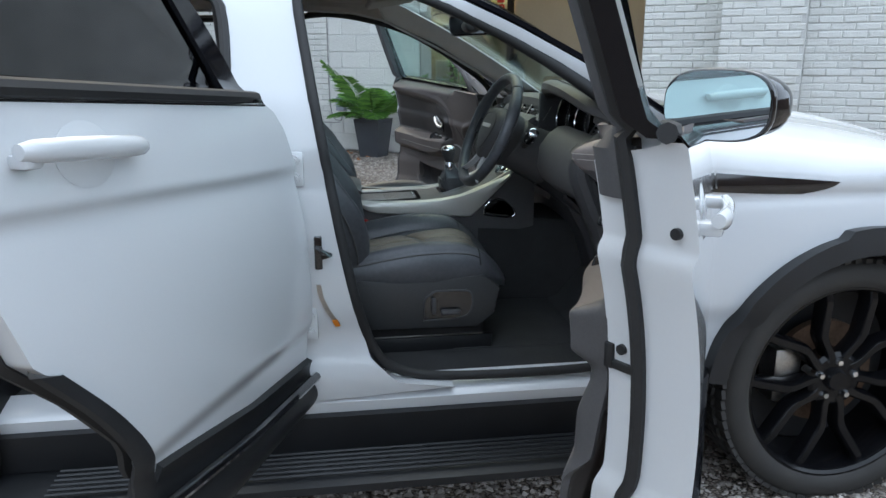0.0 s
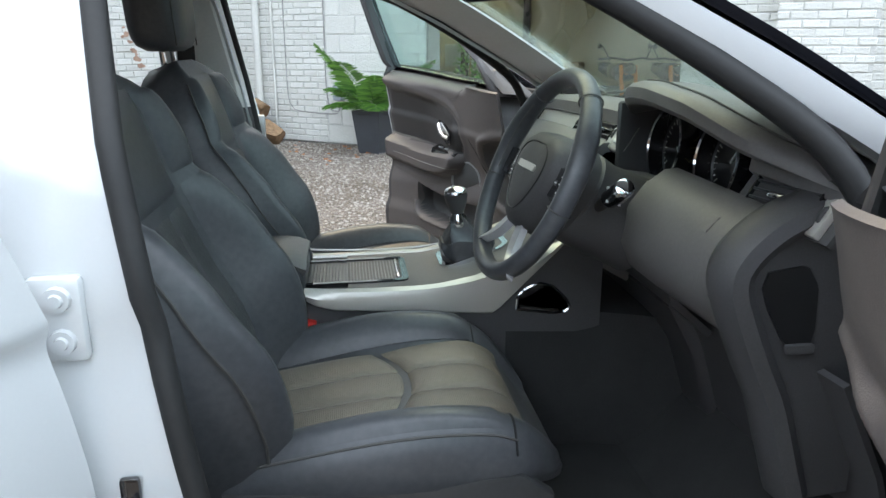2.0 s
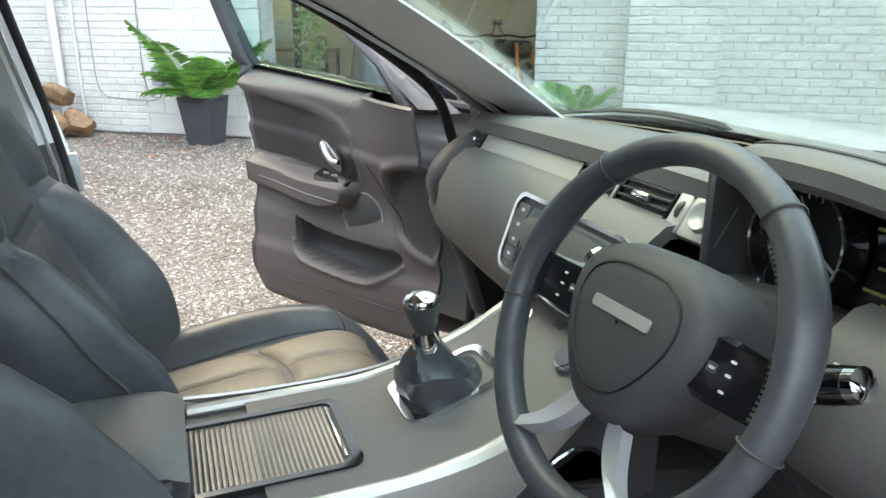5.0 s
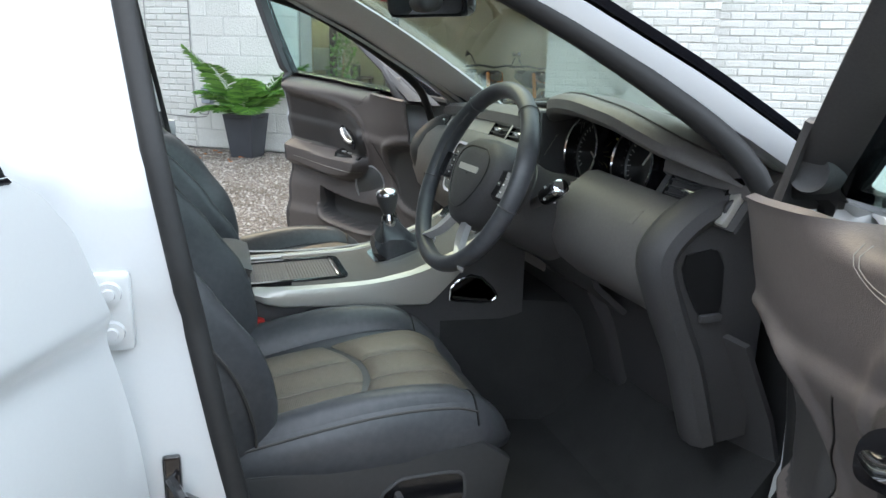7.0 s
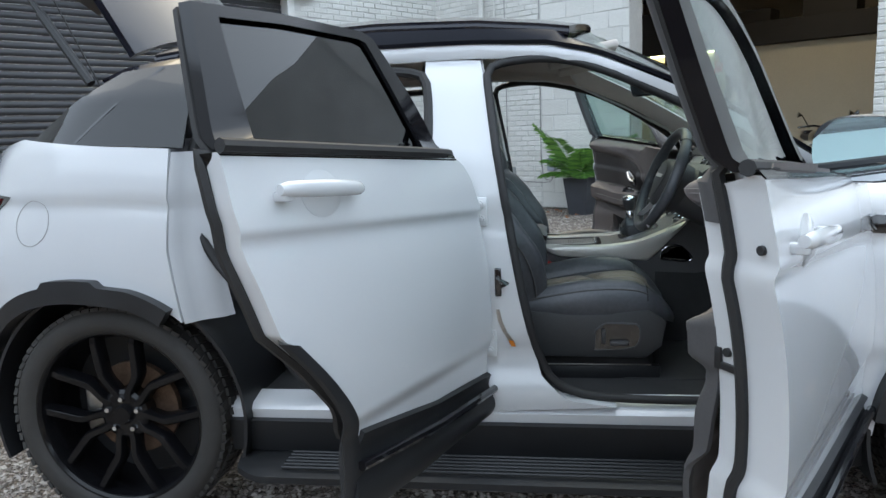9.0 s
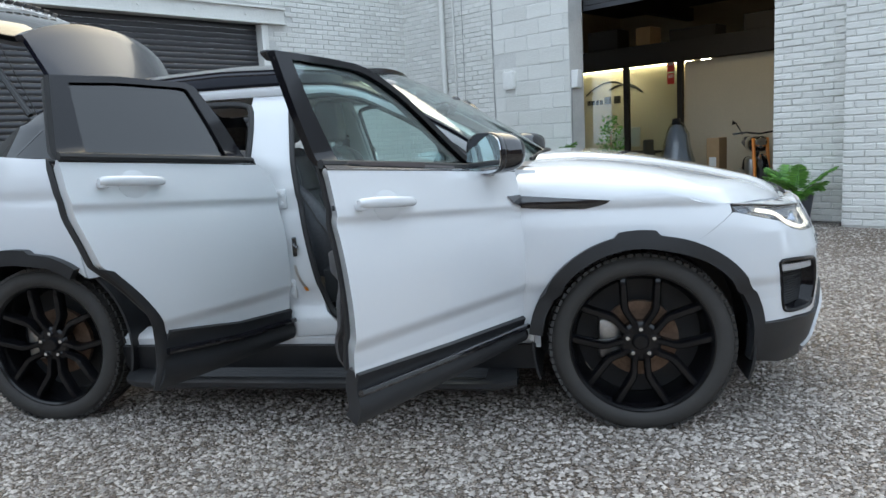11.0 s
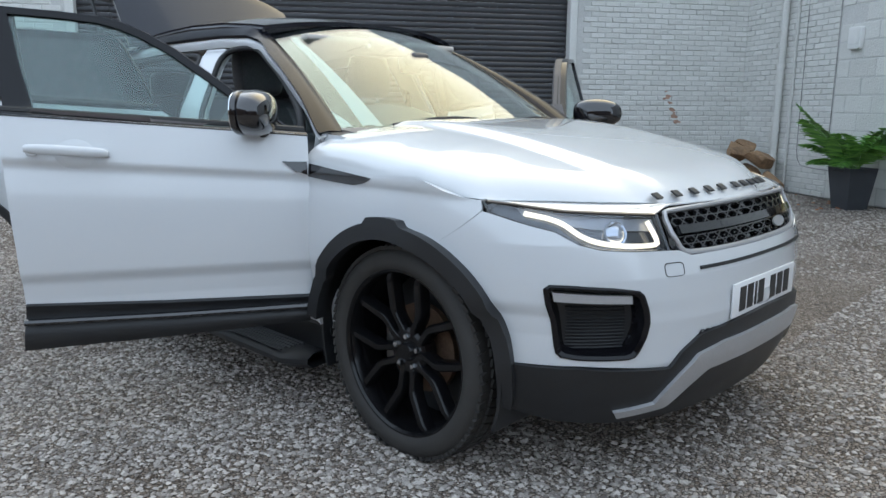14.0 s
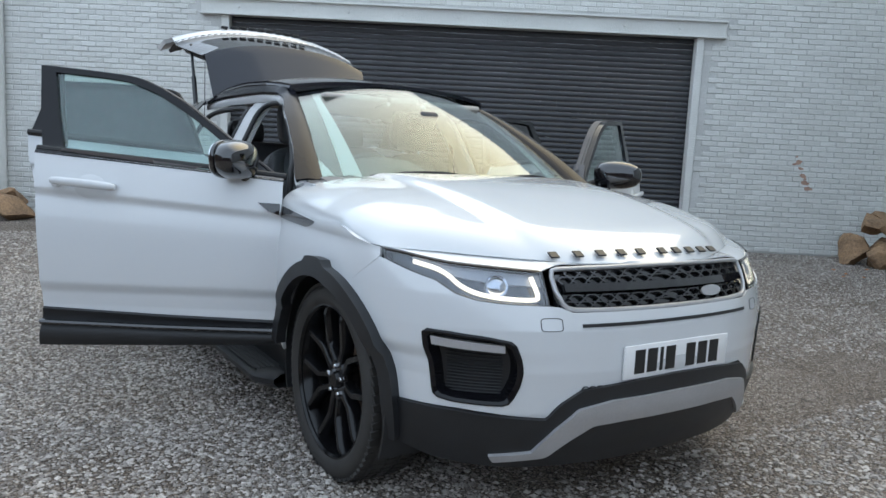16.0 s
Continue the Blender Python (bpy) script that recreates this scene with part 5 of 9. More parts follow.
# hinges, striker and seals on the body
for s in (1, -1):
    g = (lambda b: b) if s > 0 else mirror_y
    for x, z in ((-1.488, 0.985), (-1.470, 0.595)):
        y0 = -half_w(-1.49, z) + 0.072
        bm = rbox((0.050, 0.018, 0.085), (x, y0, z), 0.006)
        for dz in (0.022, -0.020):
            lathe([(0, 0.010), (0.006, 0.010), (0.007, 0.006), (0.012, 0.006), (0.013, 0)], 12, bm, Matrix.Translation((x + 0.004, y0 - 0.009, z + dz)) @ Matrix.Rotation(radians(90), 4, "X"))
        part("door_hinge", g(bm), PAINT, car, "white painted door hinge with two bolts")
        part("door_hinge", g(rbox((0.05, 0.03, 0.07), (-0.50, -0.84, z - 0.03), 0.008)), PAINT, car)
    y0 = -half_w(-1.44, 0.78) + 0.072
    bm = rbox((0.020, 0.010, 0.085), (-1.437, y0, 0.780), 0.004)
    tube([(-1.440, y0, 0.795), (-1.425, y0 - 0.045, 0.792), (-1.408, y0 - 0.045, 0.785), (-1.425, y0, 0.768)], 0.006, 6, bm)
    part("striker", g(bm), GLOSS_BLACK, car, "black door striker")
    loop = [(-0.60, 0.90), (-0.645, 1.03), (-0.672, 1.095), (-0.72, 1.150)] + OPEN_TOP[2:5] + [(-1.43, 1.415), (-1.475, 1.395), (-1.470, 1.34), (-1.426, 1.046), (-1.368, 0.69), (-1.320, 0.505), (-1.26, 0.44), (-1.13, 0.412), (-0.66, 0.412), (-0.59, 0.45), (-0.57, 0.6)]
    loop = smooth_line(loop + loop[:1], 110, 2)
    back = 0.080 if s < 0 else 0.0
    bm = tube([(p[0] + 0.006 - back * sm(-p[0], 1.05, 1.28), -half_w(p[0], max(p[1], 0.44)) + 0.080, p[1] + 0.006) for p in loop], [0.013 + (0.004 * sm(p[1], 1.02, 1.10) * (1 - sm(-p[0], 1.0, 1.25)) if s > 0 else 0) for p in loop], 10, closed=False)
    part("opening_seal", g(bm), RUBBER, car)
    loop = [(-1.68, 0.50), (-1.66, 0.8), (-1.635, 1.05), (-1.64, 1.36), (-1.68, 1.405), (-1.9, 1.41), (-2.25, 1.395), (-2.33, 1.33), (-2.40, 1.1), (-2.35, 0.9), (-2.2, 0.72), (-2.1, 0.5), (-2.0, 0.42), (-1.75, 0.42)]
    loop = smooth_line(loop + loop[:1], 90, 2)
    part("opening_seal", g(tube([(p[0], -half_w(p[0], p[1]) + 0.080, p[1]) for p in loop], 0.015, 8)), RUBBER, car)
# warning label on the pillar
rows = [[(x + w, -half_w(-1.42, z) + 0.0715, z) for w in (0.0, 0.012)] for x, z in ((-1.446, 0.70), (-1.440, 0.665), (-1.426, 0.63), (-1.408, 0.60), (-1.402, 0.592))]
lb = part("tyre_label", shell(np.array(rows), -0.002), STEEL, car, "grey warning label with a yellow end")
rows = [[(x + w, -half_w(-1.42, z) + 0.068, z) for w in (0.0, 0.013)] for x, z in ((-1.410, 0.604), (-1.403, 0.585))]
part("label_end", shell(np.array(rows), -0.002), AMBER, lb)
# cowl and wipers
bm = shell(np.array([[Vector((-0.33 - 0.18 * abs(s) ** 2.2 + dx, s * 0.80, 1.072 + dz - 0.02 * abs(s) ** 3)) for dx, dz in ((-0.03, 0.0), (0.02, 0.008), (0.06, -0.01))] for s in np.linspace(-1, 1, 31)]), 0.01)
part("cowl", bm, CLAD, car)
for y0, y1, lift in ((-0.55, 0.02, 0.0), (0.08, 0.62, 0.0)):
    pts = []
    for t in np.linspace(0, 1, 12):
        y = y0 + (y1 - y0) * t
        p = screen_pt(y / 0.735, 0.030 + 0.03 * math.sin(math.pi * t))
        pts.append(p + Vector((0.016, 0, 0.010 + 0.008 * math.sin(math.pi * t))))
    bm = tube(pts, [0.008 - 0.004 * t for t in np.linspace(0, 1, 12)], 6)
    tube([p - Vector((0, 0, 0.014)) for p in pts[3:]], 0.005, 5, bm)
    part("wiper", bm, CLAD, car)


# ---- cabin shell ----
floor_z = 0.40
P = np.array([[(x, y, 0.37 + (0.0 if x < -0.62 else (x + 0.62) * 1.3) - 0.0) for x in np.linspace(-2.6, -0.30, 40)] for y in np.linspace(-0.74, 0.74, 12)])
part("cabin_floor", shell(P, 0.03), CARPET, car, "black carpet floor")
P = np.array([[(-0.42 - 0.0 * z, y, z) for z in np.linspace(0.55, 1.06, 8)] for y in np.linspace(-0.74, 0.74, 6)])
part("bulkhead", shell(P, 0.03), CARPET, car)
mat = rbox((0.52, 0.46, 0.015), (-0.80, -0.37, 0.396), 0.006)
part("floor_mat", mat, CARPET, car, "black carpet floor mat")
P = np.array([[roof_pt(s * 0.98, t) - Vector((0, 0, 0.075 - 0.03 * abs(s) ** 3)) for t in np.linspace(0.04, 1, 24)] for s in np.linspace(-1, 1, 21)])
part("headliner", shell(P, 0.012), LINER, car, "grey cloth headliner")


def pillar_trim():
    rows = []
    for t in np.linspace(0.0, 1, 20):
        q = screen_pt(-1.0, t)
        x, z = OPEN_TOP[0][0] + (OPEN_TOP[3][0] - OPEN_TOP[0][0]) * t, float(np.interp(t, [0, 0.27, 0.65, 1], [1.04, 1.147, 1.289, 1.39]))
        a = Vector((x, -half_w(x, z) + 0.095, z + 0.016))
        b = screen_pt(-0.765 - 0.06 * t, t) + Vector((-0.012, 0, -0.010))
        mid = (a + b) / 2 + Vector((-0.012, 0.012, 0.000))
        rows.append([a, (a + mid) / 2 + Vector((-0.008, 0.008, 0)), mid, (b + mid) / 2 + Vector((0, 0.006, -0.004)), b])
    return shell(np.array(rows), 0.006)
both("pillar_trim", pillar_trim, PALE_TRIM, "pale grey pillar trim")


def rail_trim():
    rows = []
    for k, x in enumerate(np.linspace(-1.164, -2.45, 24)):
        z = float(np.interp(-x, [-p[0] for p in OPEN_TOP], [p[1] for p in OPEN_TOP]))
        a = Vector((x, -half_w(x, z) + 0.105, z + 0.008))
        t = (x + 1.26) / (-2.57 + 1.26)
        b = roof_pt(-0.9, min(max(t, 0), 1)) - Vector((0, 0, 0.055))
        rows.append([a, (a + b) / 2 + Vector((0, 0.012, -0.006)), b])
    return shell(np.array(rows), 0.006)
both("rail_trim", rail_trim, LINER)


def centre_trim(z0, z1):
    def make():
        rows = []
        for z in np.linspace(z0, z1, 16):
            e = float(np.interp(z, [0.42, 0.492, 0.682, 1.046, 1.35, 1.43], [-1.225, -1.310, -1.363, -1.421, -1.468, -1.485]))
            y = -half_w(-1.5, z) + 0.095
            rows.append([(e - 0.003, y, z), (e - 0.025, y + 0.028, z), (e - 0.10, y + 0.036, z), (e - 0.16, y + 0.02, z), (e - 0.17, y - 0.02, z)])
        return shell(np.array(rows), 0.006)
    return make
both("upper_pillar_trim", centre_trim(1.055, 1.46), PALE_TRIM, "pale grey pillar trim")
both("lower_pillar_trim", centre_trim(0.42, 1.055), SOFT)
def belt_strap():
    bm = bmesh.new()
    rows = [[(-1.575 - 0.012 * t + w, -0.70 + 0.02 * t, 1.27 - 0.82 * t) for w in (-0.024, 0.024)] for t in np.linspace(0, 1, 12)]
    return shell(np.array(rows), 0.002)
both("seat_belt", belt_strap, RUBBER, "black seat belt strap")
both("belt_guide", lambda: rbox((0.055, 0.025, 0.075), (-1.575, -0.695, 1.285), 0.010), SOFT)


for ob in car.children:
    if ob.name.split(".")[0] in ("centre_pillar", "upper_pillar_trim", "lower_pillar_trim", "seat_belt", "belt_guide") and ob.data.vertices[0].co.y > 0:
        ob.location.x = -0.080


# ---- dashboard ----
CY = 0.012      # middle of the console
def dash_x(y):
    return 0.055 * (abs(y) / 0.74) ** 2.5
DASH_PROF = [(-0.36, 1.070), (-0.45, 1.088), (-0.56, 1.101), (-0.600, 1.104), (-0.648, 1.104), (-0.658, 1.098), (-0.659, 1.090), (-0.650, 1.084), (-0.686, 1.030), (-0.700, 1.030), (-0.728, 1.010), (-0.752, 0.965), (-0.757, 0.905), (-0.742, 0.86), (-0.70, 0.815), (-0.63, 0.775), (-0.56, 0.66), (-0.52, 0.52)]
def dash_pt(y, k, lift=0.0):
    x, z = DASH_PROF[k]
    drop = 0.035 * (abs(y) / 0.74) ** 2.2 if k < 11 else 0.025 * (abs(y) / 0.74) ** 2
    if k >= 10 and y < -0.3:
        z = 1.010 - (1.010 - z) * (0.74 if k < 16 else 0.9)
    return Vector((x + dash_x(y) - lift, y, z - drop))
ys = np.linspace(-0.735, 0.735, 99)
def over_dials(i, j):
    return -0.56 < ys[i] < -0.19 and j >= 2
def no_roll(i, j):
    return -0.405 < ys[i] < -0.125 or ys[i] < -0.655
dash = part("dashboard", shell(np.array([[dash_pt(y, k) for k in range(0, 8)] for y in ys]), -0.015, None, over_dials), DASH, car, "grey-brown leather dashboard")
part("vent_band", shell(np.array([[dash_pt(y, k) for k in (7, 8)] for y in ys]), -0.008, None, lambda i, j: -0.56 < ys[i] < -0.19), SOFT, dash)
part("dash_roll", shell(np.array([[dash_pt(y, k) for k in range(8, 16)] for y in ys]), -0.02, None, no_roll), DASH, dash, "padded leather lower dashboard")
part("knee_panel", shell(np.array([[dash_pt(y, k) for k in range(15, 18)] for y in ys]), -0.01), SOFT, dash)
# black frames that close the dashboard at the doors
for s in (-1, 1):
    hoop = smooth_line([(-0.585, 1.046), (-0.640, 1.040), (-0.690, 1.012), (-0.728, 0.972), (-0.736, 0.935), (-0.712, 0.875), (-0.690, 0.825), (-0.662, 0.770), (-0.640, 0.700), (-0.615, 0.620)], 40, 2)
    rows = []
    for k, (x, z) in enumerate(hoop):
        q = hoop[min(k + 1, 39)] - hoop[max(k - 1, 0)]
        n = np.array((q[1], -q[0])) / np.hypot(*q)
        rows.append([(x + n[0] * o, s * y, z + n[1] * o) for y, o in ((0.640, -0.008), (0.648, 0.004), (0.664, 0.010), (0.688, 0.008), (0.702, 0.0), (0.705, -0.014), (0.697, -0.024), (0.680, -0.028))])
    if np.array(rows)[20, 2, 0] > hoop[20, 0]:
        rows = [[(2 * x - p[0], p[1], 2 * z - p[2]) for p in r] for r, (x, z) in zip(rows, hoop)]
    part("dash_end", shell(np.array(rows), 0.006 * s), SOFT, dash, "black dashboard end frame")
    out = [(-0.52, 1.03)] + [(p[0] + 0.018, p[1] - 0.008) for p in hoop[4:]] + [(-0.52, 0.62)]
    part("end_panel", slab(out, 0.02, lambda a, b, d: Vector((a, s * (0.670 + d), b))), SOFT, dash)
    part("end_recess", slab(smooth_line([(-0.682, 0.955), (-0.612, 0.965), (-0.606, 0.842), (-0.640, 0.838), (-0.690, 0.925), (-0.682, 0.955)], 30, 1)[:-1], 0.004, lambda a, b, d: Vector((a, s * (0.6905 + d), b))), MARK_BLACK, dash)
    part("recess_step", rbox((0.040, 0.010, 0.014), (-0.628, s * 0.6965, 0.848), 0.003), SOFT, dash)
# dark surround below the dials and behind the wheel
rows = [[(x, y, z) for x, z in ((-0.615, 0.985), (-0.66, 0.990), (-0.695, 0.985), (-0.700, 0.97), (-0.695, 0.90), (-0.67, 0.82), (-0.60, 0.76))] for y in np.linspace(-0.42, -0.11, 14)]
part("column_surround", shell(np.array(rows), -0.012), SOFT, dash)
rows = [[(x, y, z - 0.012 * max(0, (abs(y + 0.37) - 0.12)) * 4) for x, z in ((-0.60, 0.975), (-0.65, 0.992), (-0.705, 1.000), (-0.715, 0.985))] for y in np.linspace(-0.60, -0.17, 20)]
part("dial_sill", shell(np.array(rows), -0.012), DASH, dash)
# tunnel side below the dashboard
rows = []
for u in np.linspace(0, 1, 16):
    x = -0.90 + 0.56 * u
    top = 0.715 - 0.03 * u
    w = 0.150 + 0.10 * sm(u, 0.25, 1.0)
    rows.append([(x, CY + s * w * k, z) for s, k, z in ((-1, 1.12, 0.38), (-1, 1.04, 0.50), (-1, 1.0, top - 0.05), (-1, 0.90, top - 0.01), (-1, 0.5, top), (1, 0.5, top), (1, 0.90, top - 0.01), (1, 1.0, top - 0.05), (1, 1.04, 0.50), (1, 1.12, 0.38))])
part("tunnel_cover", shell(np.array(rows), 0.012), CARPET, car, "black carpeted tunnel")
# stitched seams
part("stitch_line", tube([dash_pt(y, 4) + Vector((0.012, 0, 0.001)) for y in ys[36:]], 0.0016, 4), STITCH, dash)
part("stitch_line", tube([dash_pt(y, 11) + Vector((-0.0012, 0, 0.0005)) for y in ys if y > -0.11], 0.0016, 4), STITCH, dash)
part("stitch_line", tube([dash_pt(y, 11, 0.0) + Vector((-0.009, 0, 0.001)) for y in np.linspace(-0.638, -0.41, 40)], 0.0022, 5), MARK_BLACK, dash)
part("stitch_line", tube([dash_pt(-0.640, k) + Vector((-0.004, 0, 0.0)) for k in range(9, 16)], 0.0018, 4), MARK_BLACK, dash)
# panel outlines pressed into the top of the dashboard
for y0, y1 in ((-0.10, 0.14), (0.22, 0.62)):
    ring = [Vector((-0.53 + dash_x(y0) * 0.6, y0, 0)), Vector((-0.42, y0 * 0.96, 0)), Vector((-0.42, y1 * 0.96, 0)), Vector((-0.53 + dash_x(y1) * 0.6, y1, 0))]
    ring = [(p.x, p.y, float(np.interp(-p.x + dash_x(p.y), [0.36, 0.45, 0.56, 0.60], [1.070, 1.088, 1.101, 1.104])) - 0.035 * (abs(p.y) / 0.74) ** 2.2 + 0.0005) for p in ring]
    part("panel_line", tube(resample(ring + ring[:1], 60), 0.0012, 4), STITCH, dash)
# satin band on the passenger side, vents
def on_band(y, s, lift):
    a, b = dash_pt(y, 7), dash_pt(y, 8)
    return a.lerp(b, s) + Vector((-0.85, 0, 0.52)) * lift
band = shell(np.array([[on_band(y, s, 0.006) for s in (0.04, 0.5, 0.97)] for y in np.linspace(0.15, 0.60, 24)]), -0.004)
part("trim_band", band, ALU, dash, "satin aluminium trim band")


def air_vent(y0, y1, knob=True):
    yc, w = (y0 + y1) / 2, abs(y1 - y0)
    yaw = math.atan2(dash_x(y1) - dash_x(y0), y1 - y0)
    T = Matrix.Translation(on_band(yc, 0.5, 0.004)) @ Matrix.Rotation(-yaw, 4, "Z") @ Matrix.Rotation(radians(32), 4, "Y")
    box = bmesh.new()
    o = [(-w / 2, -0.031), (w / 2, -0.031), (w / 2, 0.031), (-w / 2, 0.031)]
    i = [(-w / 2 + 0.003, -0.028), (w / 2 - 0.003, -0.028), (w / 2 - 0.003, 0.028), (-w / 2 + 0.003, 0.028)]
    ring_slab(o, i, 0.016, lambda a, b, d: Vector((d - 0.012, a, b)), box)
    box.transform(T)
    v = part("air_vent", box, GLOSS_BLACK, dash, "black air vent with slats")
    bm = rbox((0.003, w - 0.006, 0.056), (-0.0015, 0, 0), 0)
    bm.transform(T)
    part("backing", bm, MARK_BLACK, v)
    for z in (-0.020, -0.0075, 0.005, 0.0175):
        bm = rbox((0.010, w - 0.008, 0.0038), (-0.008, 0, z), 0.001, 1, None, Matrix.Rotation(radians(-14), 3, "Y"))
        bm.transform(T)
        part("slat", bm, VENT_GREY, v)
    if knob:
        bm = rbox((0.012, 0.036, 0.010), (-0.015, 0, -0.001), 0.003)
        bm.transform(T)
        part("slider", bm, CHROME, v)


for a, b in ((-0.70, -0.575), (-0.092, 0.028), (0.036, 0.142), (0.605, 0.70)):
    air_vent(a, b)
for y, w in ((-0.7125, 0.022), (-0.110, 0.026), (0.032, 0.006), (0.709, 0.012)):
    T = Matrix.Translation(on_band(y, 0.5, 0.012)) @ Matrix.Rotation(radians(32), 4, "Y")
    bm = rbox((0.012, w, 0.062), (0, 0, 0), 0.003)
    bm.transform(T)
    pl = part("vent_wheel", bm, ALU, dash, "satin silver vent panel")
    if w > 0.02:
        bm = lathe([(0, -0.003), (0.016, -0.003), (0.017, 0.0), (0.017, 0.003), (0.016, 0.005), (0, 0.005)], 24)
        bm.transform(T @ Matrix.Translation((0.006, 0, 0)) @ Matrix.Rotation(radians(90), 4, "X"))
        part("thumb_wheel", bm, SOFT, pl)
T = Matrix.Translation(on_band(-0.158, 0.5, 0.013)) @ Matrix.Rotation(radians(32), 4, "Y")
bm = rbox((0.012, 0.066, 0.064), (0, 0, 0), 0.005)
bm.transform(T)
plate = part("start_panel", bm, ALU, dash, "aluminium panel with the start button")
part("start_button", lathe([(0, 0.006), (0.012, 0.006), (0.015, 0.008), (0.019, 0.008), (0.021, 0.0)], 32, m=T @ Matrix.Translation((-0.006, 0, 0)) @ Matrix.Rotation(radians(-90), 4, "Y")), SILVER, plate)

# touch screen in its rounded frame
SC = Matrix.Translation((-0.7445, 0.050, 0.957)) @ Matrix.Rotation(radians(19), 4, "Y")
def rounded(w, h, r, n=6):
    pts = []
    for cx, cy, a0 in ((w - r, h - r, 0), (-w + r, h - r, 90), (-w + r, -h + r, 180), (w - r, -h + r, 270)):
        pts += [(cx + r * math.cos(radians(a0 + 90 * k / n)), cy + r * math.sin(radians(a0 + 90 * k / n))) for k in range(n + 1)]
    return pts
def on_screen(a, b, d):
    return SC @ Vector((-d, a, b))
scr = part("touch_screen", slab(rounded(0.155, 0.060, 0.025), 0.022, on_screen), VENT_GREY, dash, "dark touch screen in a silver frame")
part("screen_frame", ring_slab(rounded(0.163, 0.067, 0.030), rounded(0.155, 0.060, 0.025), 0.027, on_screen), CHROME, scr)
for s in (-1, 1):
    for k in range(4):
        part("screen_button", slab([(s * 0.130 + a, 0.038 - 0.025 * k + b) for a, b in rounded(0.017, 0.010, 0.004, 3)], 0.026, on_screen), DASH, scr)
        part("button_mark", slab([(s * 0.130 + a, 0.038 - 0.025 * k + b) for a, b in rounded(0.005, 0.0025, 0.001, 2)], 0.0268, on_screen), WHITE_MARK, scr)
part("display", slab(rounded(0.105, 0.048, 0.006, 3), 0.0235, on_screen), material("lit_display", (0.05, 0.075, 0.085), 0.1, coat=0.5), scr)

# instrument hood and dials
HOOD = [(-0.19, -0.690, 1.152), (-0.23, -0.712, 1.168), (-0.30, -0.728, 1.176), (-0.38, -0.735, 1.177), (-0.50, -0.725, 1.162), (-0.62, -0.690, 1.122), (-0.70, -0.640, 1.090), (-0.725, -0.615, 1.078)]
rows = []
ys2 = np.linspace(-0.19, -0.725, 44)
for n, y in enumerate(ys2):
    lx = float(np.interp(-y, [-p[0] for p in HOOD], [p[1] for p in HOOD]))
    lz = float(np.interp(-y, [-p[0] for p in HOOD], [p[2] for p in HOOD]))
    f = float(np.interp(-y, [0.19, 0.60, 0.725], [1.0, 0.9, 0.45]))
    zb = 1.078 - 0.035 * (abs(y) / 0.74) ** 2.2
    c = 0.012 * f
    rows.append([(-0.43, y, zb), (-0.50, y, zb + 0.35 * (lz - zb) + c), (-0.58, y, zb + 0.72 * (lz - zb) + c), (-0.64 + 0.0 * lx, y, zb + 0.93 * (lz - zb) + c * 0.5), (lx + 0.022, y, lz + 0.002), (lx + 0.008, y, lz - 0.001), (lx, y, lz - 0.008), (lx - 0.001, y, lz - 0.018 * f - 0.008), (lx + 0.006, y, lz - 0.036 * f), (lx + 0.018, y, lz - 0.040 * f), (-0.605, y, min(lz - 0.030 * f, 1.135)), (-0.56, y, zb + 0.0), (-0.43, y, zb - 0.02)])
bm = bmesh.new()
R = np.array(rows)
for k in range(2):
    R[1:-1] = R[1:-1] * 0.5 + (R[:-2] + R[2:]) * 0.25
vs = from_grid(bm, R, close_v=True)
for cap in (vs[0], vs[-1][::-1]):
    bm.faces.new(cap)
bmesh.ops.recalc_face_normals(bm, faces=bm.faces)
part("binnacle_hood", bm, DASH, dash, "leather covered instrument hood")
part("stitch_line", tube([tuple(r) for r in R[:, 4] + np.array([0.010, 0, 0.0015])], 0.0015, 4), STITCH, dash)
bm = rbox((0.012, 0.42, 0.17), (-0.600, -0.365, 1.050), 0.004, 1, None, Matrix.Rotation(radians(8), 3, "Y"))
inst = part("instrument_panel", bm, SCREEN, dash, "dark instrument panel with two dials")
for y in (-0.185,):
    part("panel_cheek", rbox((0.10, 0.012, 0.15), (-0.655, y, 1.060), 0.004, 1), SOFT, inst)
DT = Matrix.Rotation(radians(-82), 4, "Y")
for y in (-0.258, -0.452):
    T = Matrix.Translation((-0.612, y, 1.056)) @ DT
    d = part("dial", lathe([(0, 0.0), (0.060, 0.0), (0.064, 0.004)], 40, m=T), MARK_BLACK, inst)
    part("dial_cowl", lathe([(0.063, 0.0), (0.064, 0.030), (0.068, 0.031), (0.070, 0.0)], 40, m=T), GLOSS_BLACK, inst)
    part("dial_ring", lathe([(0.0635, 0.031), (0.065, 0.034), (0.0675, 0.033), (0.068, 0.030)], 40, m=T), CHROME, inst)
    for k in range(25):
        a = radians(-130 + 260 * k / 24)
        L = 0.010 if k % 3 == 0 else 0.005
        bm = rbox((0.0014, L, 0.001), (0, 0.056 - L / 2, 0.002), 0)
        bm.transform(T @ Matrix.Rotation(a - radians(90), 4, "Z"))
        part("tick", bm, WHITE_MARK, d)
    bm = rbox((0.003, 0.050, 0.002), (0, 0.026, 0.006), 0)
    bm.transform(T @ Matrix.Rotation(radians(-125 if y < -0.4 else -210), 4, "Z"))
    part("needle", bm, WHITE_MARK, d)
